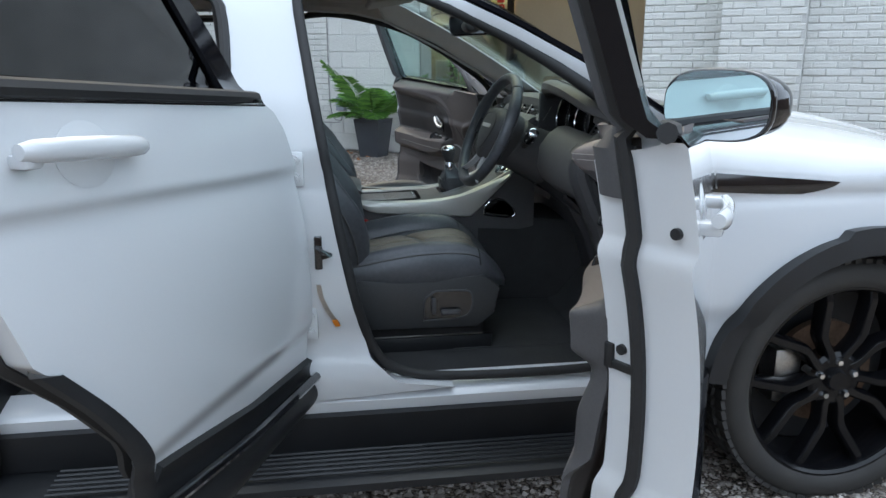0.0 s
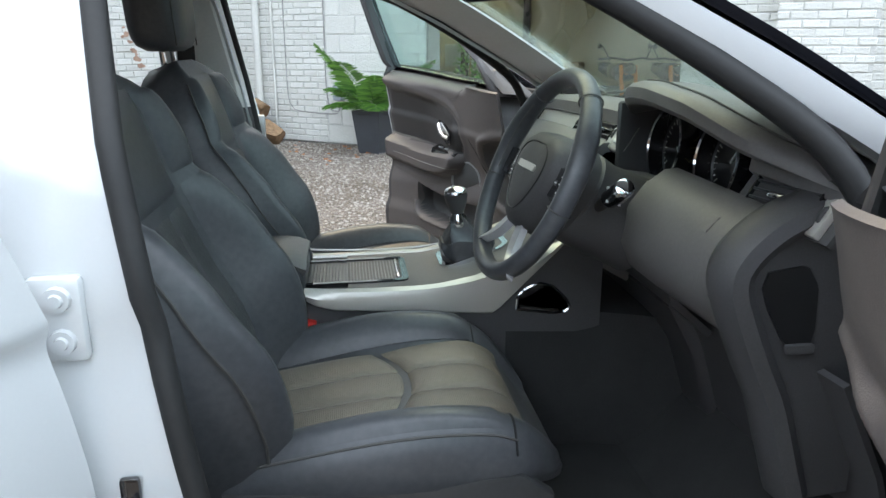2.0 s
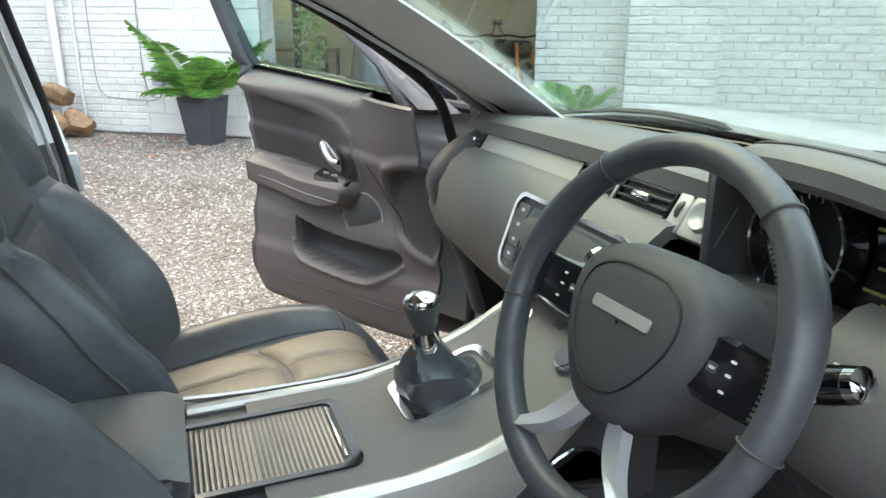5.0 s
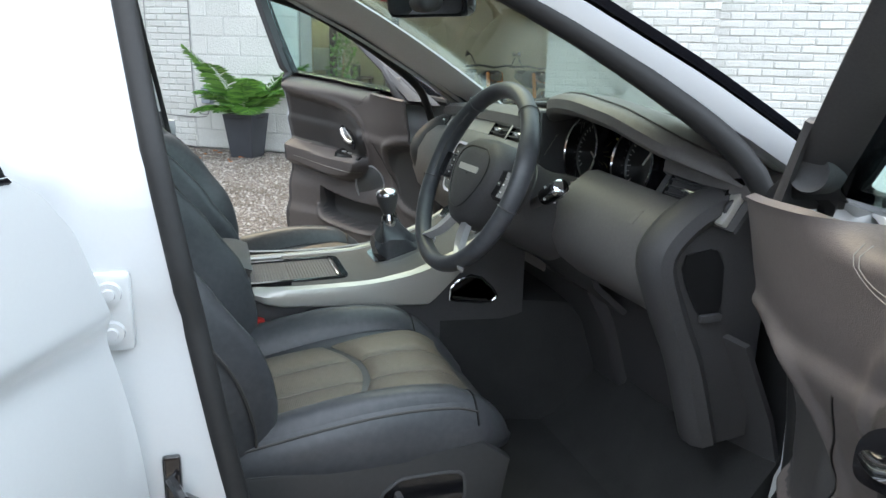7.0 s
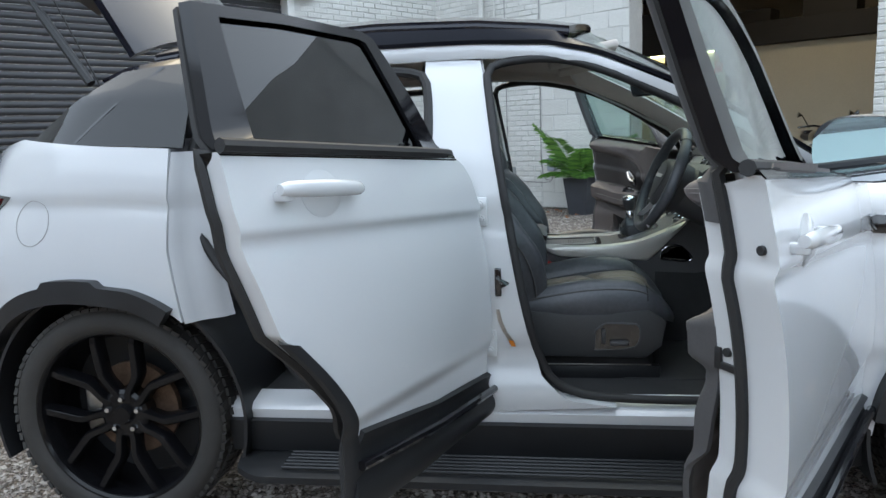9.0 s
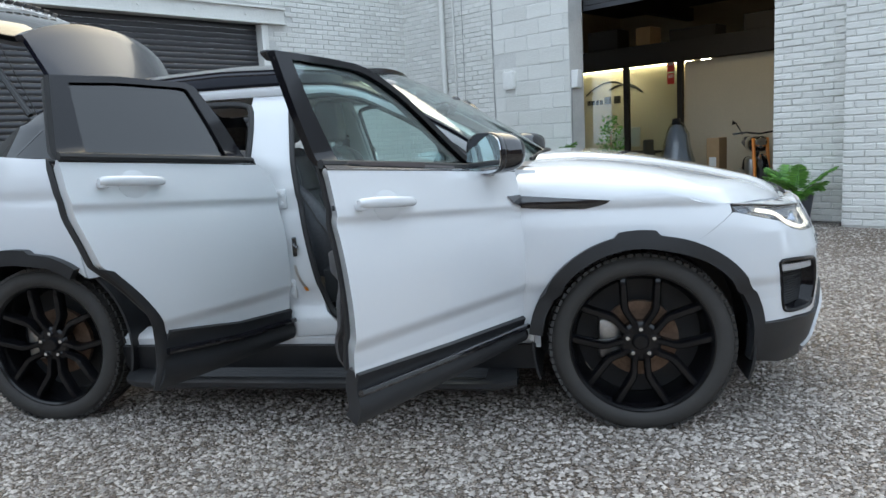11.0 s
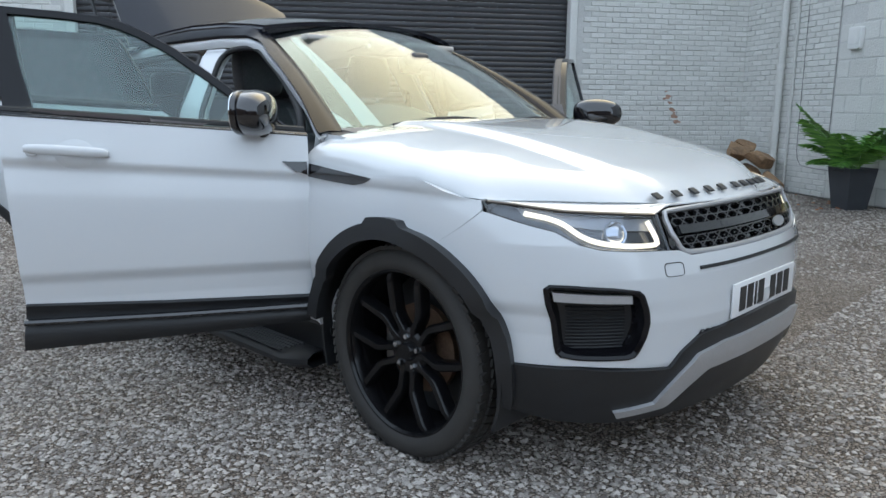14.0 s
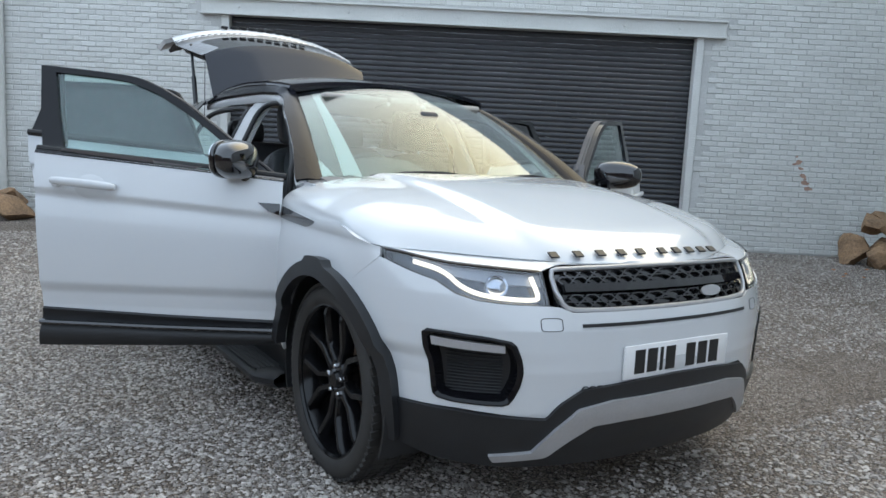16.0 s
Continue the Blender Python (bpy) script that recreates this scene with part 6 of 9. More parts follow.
for dy, dz in ((0.012, 0.035), (-0.01, 0.012), (0.0, -0.004), (0.01, -0.030), (-0.015, -0.040)):
    part("display_bar", rbox((0.001, 0.030, 0.0035), (-0.6075 + 0.14 * dz, -0.355 + dy, 1.056 + dz), 0, 1, None, Matrix.Rotation(radians(8), 3, "Y")), AMBER_TEXT, inst)

# ---- steering wheel ----
SW = Matrix.Translation((-0.905, -0.328, 1.025)) @ Matrix.Rotation(radians(4), 4, "Z") @ Matrix.Rotation(radians(-66), 4, "Y")
# local z points to the driver, local x upwards
def sw(p):
    return SW @ Vector(p)
ringp = [(0.183 * math.cos(t), 0.187 * math.sin(t), 0) for t in np.linspace(0, 2 * math.pi, 72, endpoint=False)]
bm = bmesh.new()
rows = []
for k, t in enumerate(np.linspace(0, 2 * math.pi, 72, endpoint=False)):
    grip = 1.0 + 0.14 * (math.exp(-((abs(math.degrees(math.atan2(math.sin(t), math.cos(t)))) - 68) / 14) ** 2))
    rows.append([((0.174 + 0.0155 * grip * math.cos(a)) * math.cos(t), (0.176 + 0.0155 * grip * math.cos(a)) * math.sin(t), 0.0175 * grip * math.sin(a)) for a in np.linspace(0, 2 * math.pi, 14, endpoint=False)])
from_grid(bm, rows, close_u=True, close_v=True)
bm.transform(SW)
wheel = part("steering_wheel", bm, LEATHER, car, "black leather steering wheel with silver spokes")
for deg in (38, -38, 100, -100):
    t = radians(deg)
    bm = bmesh.new()
    ring = [sw(((0.174 + 0.0172 * math.cos(a)) * math.cos(t), (0.176 + 0.0172 * math.cos(a)) * math.sin(t), 0.0192 * math.sin(a))) for a in np.linspace(0, 2 * math.pi, 16, endpoint=False)]
    part("rim_seam", tube(ring, 0.0012, 4, closed=True), SOFT, wheel)
for s in (1, -1):
    line = [sw((0.160 * math.cos(t), s * 0.161 * math.sin(t), 0.008)) for t in np.linspace(radians(45), radians(95), 60)]
    bm = bmesh.new()
    for a, b in zip(line[::2], line[1::2]):
        tube([a, b], 0.0022, 4, bm)
    tagged(part("stitching", bm, STITCH, wheel), kind="stuff")
hub = [(0.075, -0.045), (0.078, 0.0), (0.075, 0.045), (0.055, 0.078), (0.01, 0.085), (-0.045, 0.062), (-0.085, 0.030), (-0.092, 0.0), (-0.085, -0.030), (-0.045, -0.062), (0.01, -0.085), (0.055, -0.078)]
hub = smooth_line([(x, y * 1.14) for x, y in hub + hub[:1]], 48, 2)[:-1]
c = hub.mean(0)
bm = bmesh.new()
rows = [[sw((*(c + (p - c) * k), z)) for p in hub] for k, z in ((1.0, -0.075), (1.05, -0.045), (1.04, -0.018), (0.97, 0.000), (0.84, 0.009), (0.5, 0.013), (0.02, 0.014))]
from_grid(bm, rows, close_v=True)
bmesh.ops.recalc_face_normals(bm, faces=bm.faces)
pad = part("airbag_pad", bm, SOFT, wheel, "dark airbag cover")
part("pad_seam", tube([sw((*(c + (p - c) * 0.72), 0.0105)) for p in hub], 0.0016, 4, closed=True), MARK_BLACK, pad)
part("badge_strip", slab([(0.012 + a, b) for a, b in rounded(0.006, 0.040, 0.003, 3)], 0.003, lambda a, b, d: sw((a, b, 0.0125 + d))), ALU, pad, "small silver badge strip")
for s in (1, -1):
    rows = []
    for t in np.linspace(0, 1, 8):
        y = s * (0.070 + 0.105 * t)
        rows.append([sw((x0 + 0.006, y, z - 0.014 + 0.010 * t)) for x0, z in ((0.030 - 0.006 * t, -0.004), (0.024, 0.006 - 0.004 * t), (-0.024, 0.006 - 0.004 * t), (-0.032 + 0.006 * t, -0.004), (-0.022, -0.012), (0.022, -0.012))])
    bm = bmesh.new()
    from_grid(bm, rows, close_v=True)
    bmesh.ops.recalc_face_normals(bm, faces=bm.faces)
    sp = part("spoke", bm, GLOSS_BLACK, wheel)
    part("switch_ring", ring_slab([(a + 0.006, s * 0.118 + b) for a, b in rounded(0.021, 0.030, 0.012)], [(a * 0.93 + 0.006, s * 0.118 + b * 0.95) for a, b in rounded(0.021, 0.030, 0.012)], 0.0015, lambda a, b, d: sw((a, b, -0.0095 + d))), DARK_CHROME, sp)
    for a, b in ((0.018, 0), (-0.008, 0), (0.006, 0.018), (0.006, -0.018), (0.006, 0)):
        part("button", slab([(a + p, s * 0.118 + b + q) for p, q in rounded(0.0045, 0.006, 0.002, 2)], 0.004, lambda a, b, d: sw((a, b, -0.010 + d))), SOFT, sp)
        part("button_mark", slab([(a + p, s * 0.118 + b + q) for p, q in rounded(0.0012, 0.0030, 0.001, 2)], 0.001, lambda a, b, d: sw((a, b, -0.0058 + d))), WHITE_MARK, sp)
    line = smooth_line([(-0.080, s * 0.026, -0.020), (-0.120, s * 0.045, -0.012), (-0.150, s * 0.090, -0.002)], 10)
    bm = bmesh.new()
    rows = []
    for t, p in zip(np.linspace(0, 1, 10), line):
        w = 0.016 + 0.010 * t
        rows.append([sw((p[0] + 0.4 * w, p[1] - s * w, p[2])), sw((p[0] + 0.3 * w, p[1] - s * 0.7 * w, p[2] + 0.010)), sw((p[0] - 0.3 * w, p[1] + s * 0.7 * w, p[2] + 0.010)), sw((p[0] - 0.4 * w, p[1] + s * w, p[2]))])
    part("lower_spoke", shell(np.array(rows), 0.006), SILVER, wheel, "satin silver lower spoke")
part("column_shroud", tube([sw((0, 0, -0.070)), sw((-0.004, 0, -0.085)), sw((-0.01, 0, -0.13)), sw((-0.01, 0, -0.22))], [0.070, 0.082, 0.080, 0.085], 28), SOFT, car, "dark steering column cover")
for s in (1, -1):
    a, b = sw((-0.01, s * 0.06, -0.105)), sw((0.030, s * 0.150, -0.085))
    st = part("stalk", tube([a, a.lerp(b, 0.5), b], [0.009, 0.010, 0.013], 12), SOFT, car, "dark control stalk with a silver tip")
    d = (b - a).normalized()
    part("stalk_grip", tube([b - d * 0.03, b, b + d * 0.018], [0.016, 0.017, 0.016], 16), GLOSS_BLACK, st)
    part("stalk_tip", tube([b + d * 0.016, b + d * 0.028, b + d * 0.031], [0.016, 0.015, 0.010], 16), CHROME, st)
    for k in range(5):
        an = radians(72 * k)
        part("stalk_mark", rbox((0.003, 0.004, 0.004), b - d * 0.006 + Vector((0.0175 * math.cos(an), 0, 0.0175 * math.sin(an))), 0), WHITE_MARK, st)

# ---- centre console ----
def console_top(x):
    return float(np.interp(x, [-1.50, -1.05, -0.96, -0.86, -0.78, -0.72], [0.748, 0.755, 0.772, 0.812, 0.858, 0.905]))
rows = []
for x in np.linspace(-1.50, -0.70, 36):
    z = console_top(x)
    rows.append([(x, CY - 0.150, 0.40), (x, CY - 0.150, z - 0.075), (x, CY - 0.148, z - 0.012), (x, CY - 0.135, z), (x, CY + 0.135, z), (x, CY + 0.148, z - 0.012), (x, CY + 0.150, z - 0.075), (x, CY + 0.150, 0.40)])
console = part("centre_console", shell(np.array(rows), 0.01), SOFT, car, "dark centre console with silver edges")
part("console_plate", shell(np.array([[(x, CY + s * 0.128, console_top(x) + 0.004) for s in np.linspace(-1, 1, 8)] for x in np.linspace(-1.22, -0.72, 24)]), -0.004), DASH, console, "grey-brown console top plate")
for s in (-1, 1):
    part("edge_strip", tube([(x, CY + s * 0.138, console_top(x) + 0.005) for x in np.linspace(-1.30, -0.72, 30)], 0.009, 8), ALU, console, "satin aluminium edge strip")
    plate = smooth_line([(-1.306, 0.772), (-1.250, 0.768), (-1.129, 0.766), (-1.04, 0.770), (-0.96, 0.783), (-0.87, 0.816), (-0.789, 0.852)], 30, 1)
    low = resample([(-1.300, 0.752), (-1.285, 0.742), (-1.25, 0.731), (-1.104, 0.722), (-0.935, 0.710), (-0.925, 0.712), (-0.789, 0.848)], 30)
    rows = [[(l[0], CY + s * 0.150, l[1]), (l[0], CY + s * 0.157, l[1] + 0.003), ((l[0] + u[0]) / 2, CY + s * 0.160, (l[1] + u[1]) / 2), (u[0], CY + s * 0.154, u[1] - 0.004), (u[0], CY + s * 0.146, u[1])] for l, u in zip(low, plate)]
    part("side_plate", shell(np.array(rows), 0.004 * s), ALU, console, "satin silver side plate")
# ribbed tray
part("tray_rim", ring_slab([(a - 1.215, CY + b) for a, b in rounded(0.122, 0.088, 0.02)], [(a - 1.215, CY + b) for a, b in rounded(0.108, 0.078, 0.014)], 0.010, lambda a, b, d: Vector((a, b, console_top(a) + 0.002 + d))), GLOSS_BLACK, console)
tray = part("tray_lid", slab([(a - 1.215, CY + b) for a, b in rounded(0.108, 0.078, 0.014)], 0.004, lambda a, b, d: Vector((a, b, console_top(a) + 0.003 + d))), TRAY, console, "ribbed metallic roller tray")
for x in np.linspace(-1.315, -1.12, 30):
    part("tray_rib", tube([(x, CY - 0.074, console_top(x) + 0.007), (x, CY + 0.074, console_top(x) + 0.007)], 0.0022, 5), TRAY, tray)
part("tray_handle", rbox((0.006, 0.13, 0.008), (-1.114, CY, console_top(-1.114) + 0.010), 0.003), CHROME, tray)
# switches beside the tray
for k, y in enumerate((0.062, 0.022, -0.018, -0.058)):
    b = part("console_switch", rbox((0.028, 0.034, 0.003), (-1.055, CY + 0.07 - 0.042 * k, console_top(-1.055) + 0.0055), 0.002), SOFT, console)
    part("switch_mark", rbox((0.006, 0.008, 0.001), (-1.055, CY + 0.07 - 0.042 * k, console_top(-1.055) + 0.0072), 0), AMBER if k == 0 else WHITE_MARK, b)
# gear lever
GX, GY = -0.945, CY + 0.03
part("gaiter_frame", ring_slab([(a + GX, GY + b) for a, b in rounded(0.075, 0.062, 0.025)], [(a + GX, GY + b) for a, b in rounded(0.064, 0.051, 0.020)], 0.010, lambda a, b, d: Vector((a, b, console_top(a) + 0.003 + d))), CHROME, console, "silver gaiter frame")
bm = bmesh.new()
rows = []
for k, (r, h) in enumerate(((1.0, 0.004), (1.0, 0.022), (0.86, 0.040), (0.78, 0.036), (0.66, 0.048), (0.48, 0.062), (0.36, 0.074), (0.30, 0.088))):
    ring = []
    for t in np.linspace(0, 2 * math.pi, 40, endpoint=False):
        fold = 1 + 0.07 * math.sin(4 * t + k * 0.9) * (0.2 + (k > 1) * 0.8) + 0.03 * math.sin(9 * t + k)
        x, y = 0.063 * r * fold * math.copysign(abs(math.cos(t)) ** 0.6, math.cos(t)), 0.050 * r * fold * math.copysign(abs(math.sin(t)) ** 0.6, math.sin(t))
        ring.append((GX + x - 0.03 * h / 0.09, GY + y, console_top(GX) + h + 0.006 * math.sin(4 * t + k)))
    rows.append(ring)
from_grid(bm, rows, close_v=True)
bmesh.ops.recalc_face_normals(bm, faces=bm.faces)
lever = part("gear_lever", bm, LEATHER, car, "black leather gear lever with a chrome-topped knob")
T = Matrix.Translation((GX - 0.028, GY, console_top(GX) + 0.080)) @ Matrix.Rotation(radians(-6), 4, "Y")
part("lever_collar", lathe([(0.018, -0.01), (0.020, 0.0), (0.018, 0.008), (0.014, 0.018), (0.013, 0.022)], 24, m=T), CHROME, lever)
part("knob", lathe([(0.013, 0.018), (0.016, 0.026), (0.022, 0.042), (0.025, 0.056), (0.026, 0.064)], 28, m=T), SOFT, lever)
part("knob_cap", lathe([(0.026, 0.064), (0.025, 0.071), (0.020, 0.077), (0.010, 0.081), (0, 0.082)], 28, m=T), CHROME, lever)
# climate controls on the rising console
for y, x in ((0.085, -0.80), (-0.085, -0.80), (0.0, -0.775)):
    z = console_top(x)
    T = Matrix.Translation((x, CY + y, z + 0.004)) @ Matrix.Rotation(radians(-42), 4, "Y")
    if y:
        k = part("rotary_knob", lathe([(0.029, 0.0), (0.028, 0.004), (0.023, 0.006), (0.022, 0.018), (0.019, 0.021), (0, 0.021)], 32, m=T), CHROME, console, "black knob with a chrome ring")
        part("knob_face", lathe([(0, 0.0225), (0.018, 0.0225), (0.0185, 0.020)], 24, m=T), GLOSS_BLACK, k)
    for dx, dy in ((0.0, 0.0), (0.03, 0.02), (-0.03, 0.02), (0.03, -0.02), (-0.03, -0.02)):
        if not y:
            bm = rbox((0.020, 0.026, 0.006), (dx, dy * 1.4, 0.002), 0.002)
            bm.transform(T)
            part("climate_button", bm, SOFT, console)
# armrest: a dark body with a paler padded lid
arm = part("armrest", rbox((0.31, 0.215, 0.075), (-1.460, CY, 0.772), 0.026, 4), LEATHER, car, "padded leather centre armrest with a paler lid")
rows = []
for u in np.linspace(0, 1, 14):
    x = -1.612 + 0.310 * u
    end = max(0.0, (u - 0.82) / 0.18)
    rows.append([(x, CY + 0.106 * v, 0.828 - 0.016 * abs(v) ** 5 - 0.014 * end ** 2.5 + 0.004 * math.cos(v * 1.5)) for v in np.linspace(-1, 1, 15)])
part("lid", shell(np.array(rows), 0.030), DASH, arm, "grey-brown padded lid")
part("lid_seam", tube([(-1.460 + a, CY + b, 0.803) for a, b in rounded(0.1555, 0.1085, 0.03)], 0.0016, 4, closed=True), STITCH, arm)
# open pocket with a bright rim beside the tunnel
rim = smooth_line([(-0.880, 0.715), (-0.878, 0.750), (-0.820, 0.776), (-0.762, 0.718), (-0.782, 0.700), (-0.880, 0.715)], 40, 1)
pocket = part("side_pocket", slab([tuple(p) for p in rim[:-1]], 0.010, lambda a, b, d: Vector((a, CY - 0.150 + d, b))), MARK_BLACK, car, "dark pocket with a bright metal rim")
part("pocket_rim", tube([(p[0], CY - 0.154, p[1]) for p in rim[:-1]], 0.0035, 6, closed=True), CHROME, pocket)
part("pocket_floor", shell(np.array([[(x, CY - 0.152 + 0.030 * v, z + 0.010 * v) for v in (-0.15, 1.0)] for x, z in ((-0.872, 0.722), (-0.83, 0.714), (-0.79, 0.709))]), 0.003), STEEL, pocket)
for y, x in ((-0.30, -0.515), (-0.40, -0.50), (-0.215, -0.51)):
    bm = rbox((0.022, 0.062, 0.075), (x, y, 0.530), 0.008, 2, None, Matrix.Rotation(radians(35), 3, "Y"))
    for k in range(4):
        rbox((0.006, 0.056, 0.006), (x - 0.016 + 0.011 * k * 0.55, y, 0.512 + 0.013 * k), 0.001, 1, bm, Matrix.Rotation(radians(35), 3, "Y"))
    pd = part("pedal", bm, RUBBER, car)
    part("pedal_arm", tube([(x + 0.02, y, 0.55), (x + 0.06, y, 0.70)], 0.010, 8), STEEL, pd)
# inside mirror and sun visors
MT = Matrix.Translation((-0.900, -0.005, 1.358)) @ Matrix.Rotation(radians(28), 4, "Z") @ Matrix.Rotation(radians(-8), 4, "Y")
rv = part("rear_view_mirror", slab(rounded(0.125, 0.036, 0.024), 0.030, lambda a, b, d: MT @ Vector((d - 0.012, a, b)), r=0.006), GLOSS_BLACK, car, "black rear-view mirror")
part("mirror_glass", slab(rounded(0.113, 0.028, 0.018), 0.002, lambda a, b, d: MT @ Vector((-0.0135 - d, a, b))), MIRROR, rv)
part("mirror_mount", tube([(-0.875, 0.018, 1.362), (-0.855, 0.012, 1.370), (-0.86, 0.0, 1.385)], [0.018, 0.014, 0.03], 10), SOFT, rv)
part("sensor_cover", rbox((0.13, 0.11, 0.045), (-0.875, 0.0, 1.375), 0.02, 3, None, Matrix.Rotation(radians(-30), 3, "Y")), SOFT, car)
for s in (1, -1):
    v = part("sun_visor", rbox((0.19, 0.36, 0.026), (-1.155, s * 0.30, 1.462), 0.011, 3, None, Matrix.Rotation(radians(-9), 3, "Y")), LINER, car, "grey cloth sun visor")
    part("visor_clip", rbox((0.03, 0.02, 0.02), (-1.08, s * 0.11, 1.455), 0.005), PALE_TRIM, v)
part("roof_console", rbox((0.20, 0.17, 0.035), (-1.19, 0.0, 1.470), 0.015, 3, None, Matrix.Rotation(radians(-9), 3, "Y")), LINER, car)


# ---- seats ----
def seat(yc, mirror):
    sgn = -1 if mirror else 1
    base = part("front_seat", rbox((0.44, 0.42, 0.20), (-1.18, yc, 0.500), 0.03, 3), CARPET, car, "black leather front seat with perforated panels")
    X0, LEN = -1.45, 0.56
    def top_z(s, t):
        a = abs(s)
        front = max(0.0, (t - 0.74) / 0.26)
        bolster = 0.046 * sm(a, 0.52, 0.80) * (0.45 + 0.55 * math.sin(math.pi * min(1, 0.12 + 0.85 * t)))
        edge = max(0.0, (a - 0.84) / 0.16)
        return 0.642 + 0.036 * sm(t, 0.0, 0.7) + bolster - 0.100 * front ** 2.3 - 0.040 * edge ** 2 - 0.010 * (1 - a * a) * (1 - t)
    def half_len(t):
        return 0.232 + 0.012 * math.sin(math.pi * t) - 0.075 * max(0, (t - 0.80) / 0.20) ** 2.4
    # cushion
    rows = []
    for t in np.linspace(0, 1, 34):
        x, hw = X0 + LEN * t, half_len(t)
        drop = 0.620 - 0.030 * max(0, (t - 0.9) / 0.1)
        ring = [(x, yc - hw * 0.94, drop - 0.02), (x, yc - hw * 1.0, drop)]
        for q in np.linspace(-1, 1, 41):
            ring.append((x, yc + hw * q, max(top_z(q, t), drop + 0.004)))
        ring += [(x, yc + hw * 1.0, drop), (x, yc + hw * 0.94, drop - 0.02)]
        rows.append(ring)
    bm = bmesh.new()
    vs = from_grid(bm, rows, close_v=True)
    bm.faces.new(vs[0])
    bm.faces.new(vs[-1][::-1])
    bmesh.ops.recalc_face_normals(bm, faces=bm.faces)
    cush = part("cushion", bm, LEATHER, base, "black leather cushion")
    def pad(s0, s1, t0, t1, bow0=0.0, bow1=0.0, puff=0.011, soft=0.30):
        rows = []
        for a in np.linspace(0, 1, 12):
            row = []
            for b in np.linspace(0, 1, 18):
                t = t0 + (t1 - t0) * b
                k = s0[0] + (s0[1] - s0[0]) * b
                l = s1[0] + (s1[1] - s1[0]) * b
                q = k + (l - k) * a
                tt = t + bow0 * (1 - q * q / 0.36) * (1 - b) + bow1 * (1 - q * q / 0.36) * b
                up = puff * (math.sin(math.pi * a) * math.sin(math.pi * b)) ** soft if 0 < a < 1 and 0 < b < 1 else -0.002
                row.append((X0 + LEN * tt, yc + half_len(tt) * q, top_z(q, tt) + up))
            rows.append(row)
        return shell(np.array(rows), 0.004)
    for a, b in ((-0.56, -0.19), (-0.19, 0.19), (0.19, 0.56)):
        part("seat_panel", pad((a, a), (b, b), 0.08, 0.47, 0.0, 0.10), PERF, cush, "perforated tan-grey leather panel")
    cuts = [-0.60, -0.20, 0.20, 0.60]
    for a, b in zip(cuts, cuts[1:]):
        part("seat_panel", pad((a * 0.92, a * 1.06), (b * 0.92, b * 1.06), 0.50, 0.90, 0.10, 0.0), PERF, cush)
    for q in (-1, 1):
        part("side_bolster", pad((q * 0.60, q * 0.64), (q * 0.93, q * 0.93), 0.10, 0.82, 0, 0, 0.010, 0.4), LEATHER, cush)
        part("piping", tube([(X0 + LEN * t, yc + q * half_len(t) * 0.955, top_z(0.955, t) + 0.002) for t in np.linspace(0.06, 0.84, 26)], 0.0022, 5), STITCH, cush)
        part("front_seam", tube([(X0 + LEN * 0.835, yc + q * half_len(0.835) * k, top_z(k, 0.835) + 0.001) for k in np.linspace(0.62, 1.0, 12)], 0.0018, 5), MARK_BLACK, cush)
    # backrest
    def axis(h):
        return Vector((-1.420 - 0.205 * h - 0.01 * math.sin(math.pi * h), 0, 0.60 + 0.59 * h))
    H = smooth_line([(0, 0.225), (0.2, 0.262), (0.42, 0.276), (0.62, 0.258), (0.70, 0.246), (0.84, 0.232), (0.93, 0.195), (0.98, 0.15), (1.0, 0.10)], 60, 2)
    def half(h):
        return float(np.interp(h, H[:, 0], H[:, 1]))
    fwd = Vector((0.93, 0, 0.37))
    def face(s, h):
        a = abs(s)
        grow = float(np.interp(h, [0, 0.1, 0.3, 0.48, 0.60, 0.68, 0.76, 0.88, 1], [0.75, 1.0, 1.08, 0.92, 0.62, 0.34, 0.36, 0.26, 0.05]))
        edge = max(0.0, (a - 0.86) / 0.14)
        return 0.052 + 0.088 * sm(a, 0.48, 0.84) * grow - (0.030 + 0.050 * grow) * edge ** 2 + 0.018 * math.exp(-((h - 0.22) / 0.15) ** 2)
    rows = []
    for h in np.linspace(0, 1, 44):
        c, hw = axis(h), half(h)
        thin = 1 - 0.45 * max(0, (h - 0.86) / 0.14) ** 2
        ring = []
        for q in np.linspace(-1, 1, 41):
            p = c + fwd * face(q, h) * thin
            ring.append((p.x, yc + hw * q, p.z))
        for q, d in ((1.03, -0.01), (0.98, -0.06), (0.6, -0.085), (0, -0.09), (-0.6, -0.085), (-0.98, -0.06), (-1.03, -0.01)):
            p = c + fwd * d * thin
            ring.append((p.x, yc + hw * q, p.z))
        rows.append(ring)
    bm = bmesh.new()
    vs = from_grid(bm, rows, close_v=True)
    bm.faces.new(vs[0])
    bm.faces.new(vs[-1][::-1])
    bmesh.ops.recalc_face_normals(bm, faces=bm.faces)
    back = part("backrest", bm, LEATHER, base, "black leather backrest with side bolsters")
    def bpad(s0, s1, h0, h1, puff=0.010, soft=0.30, bow=0.0):
        rows = []
        for a in np.linspace(0, 1, 12):
            row = []
            for b in np.linspace(0, 1, 20):
                q = s0 + (s1 - s0) * a
                h = h0 + (h1 - h0) * b + bow * (1 - q * q / 0.36) * (b - 0.5)
                up = puff * (math.sin(math.pi * a) * math.sin(math.pi * b)) ** soft if 0 < a < 1 and 0 < b < 1 else -0.002
                p = axis(h) + fwd * (face(q, h) + up)
                row.append((p.x, yc + half(h) * q, p.z))
            rows.append(row)
        return shell(np.array(rows), 0.004)
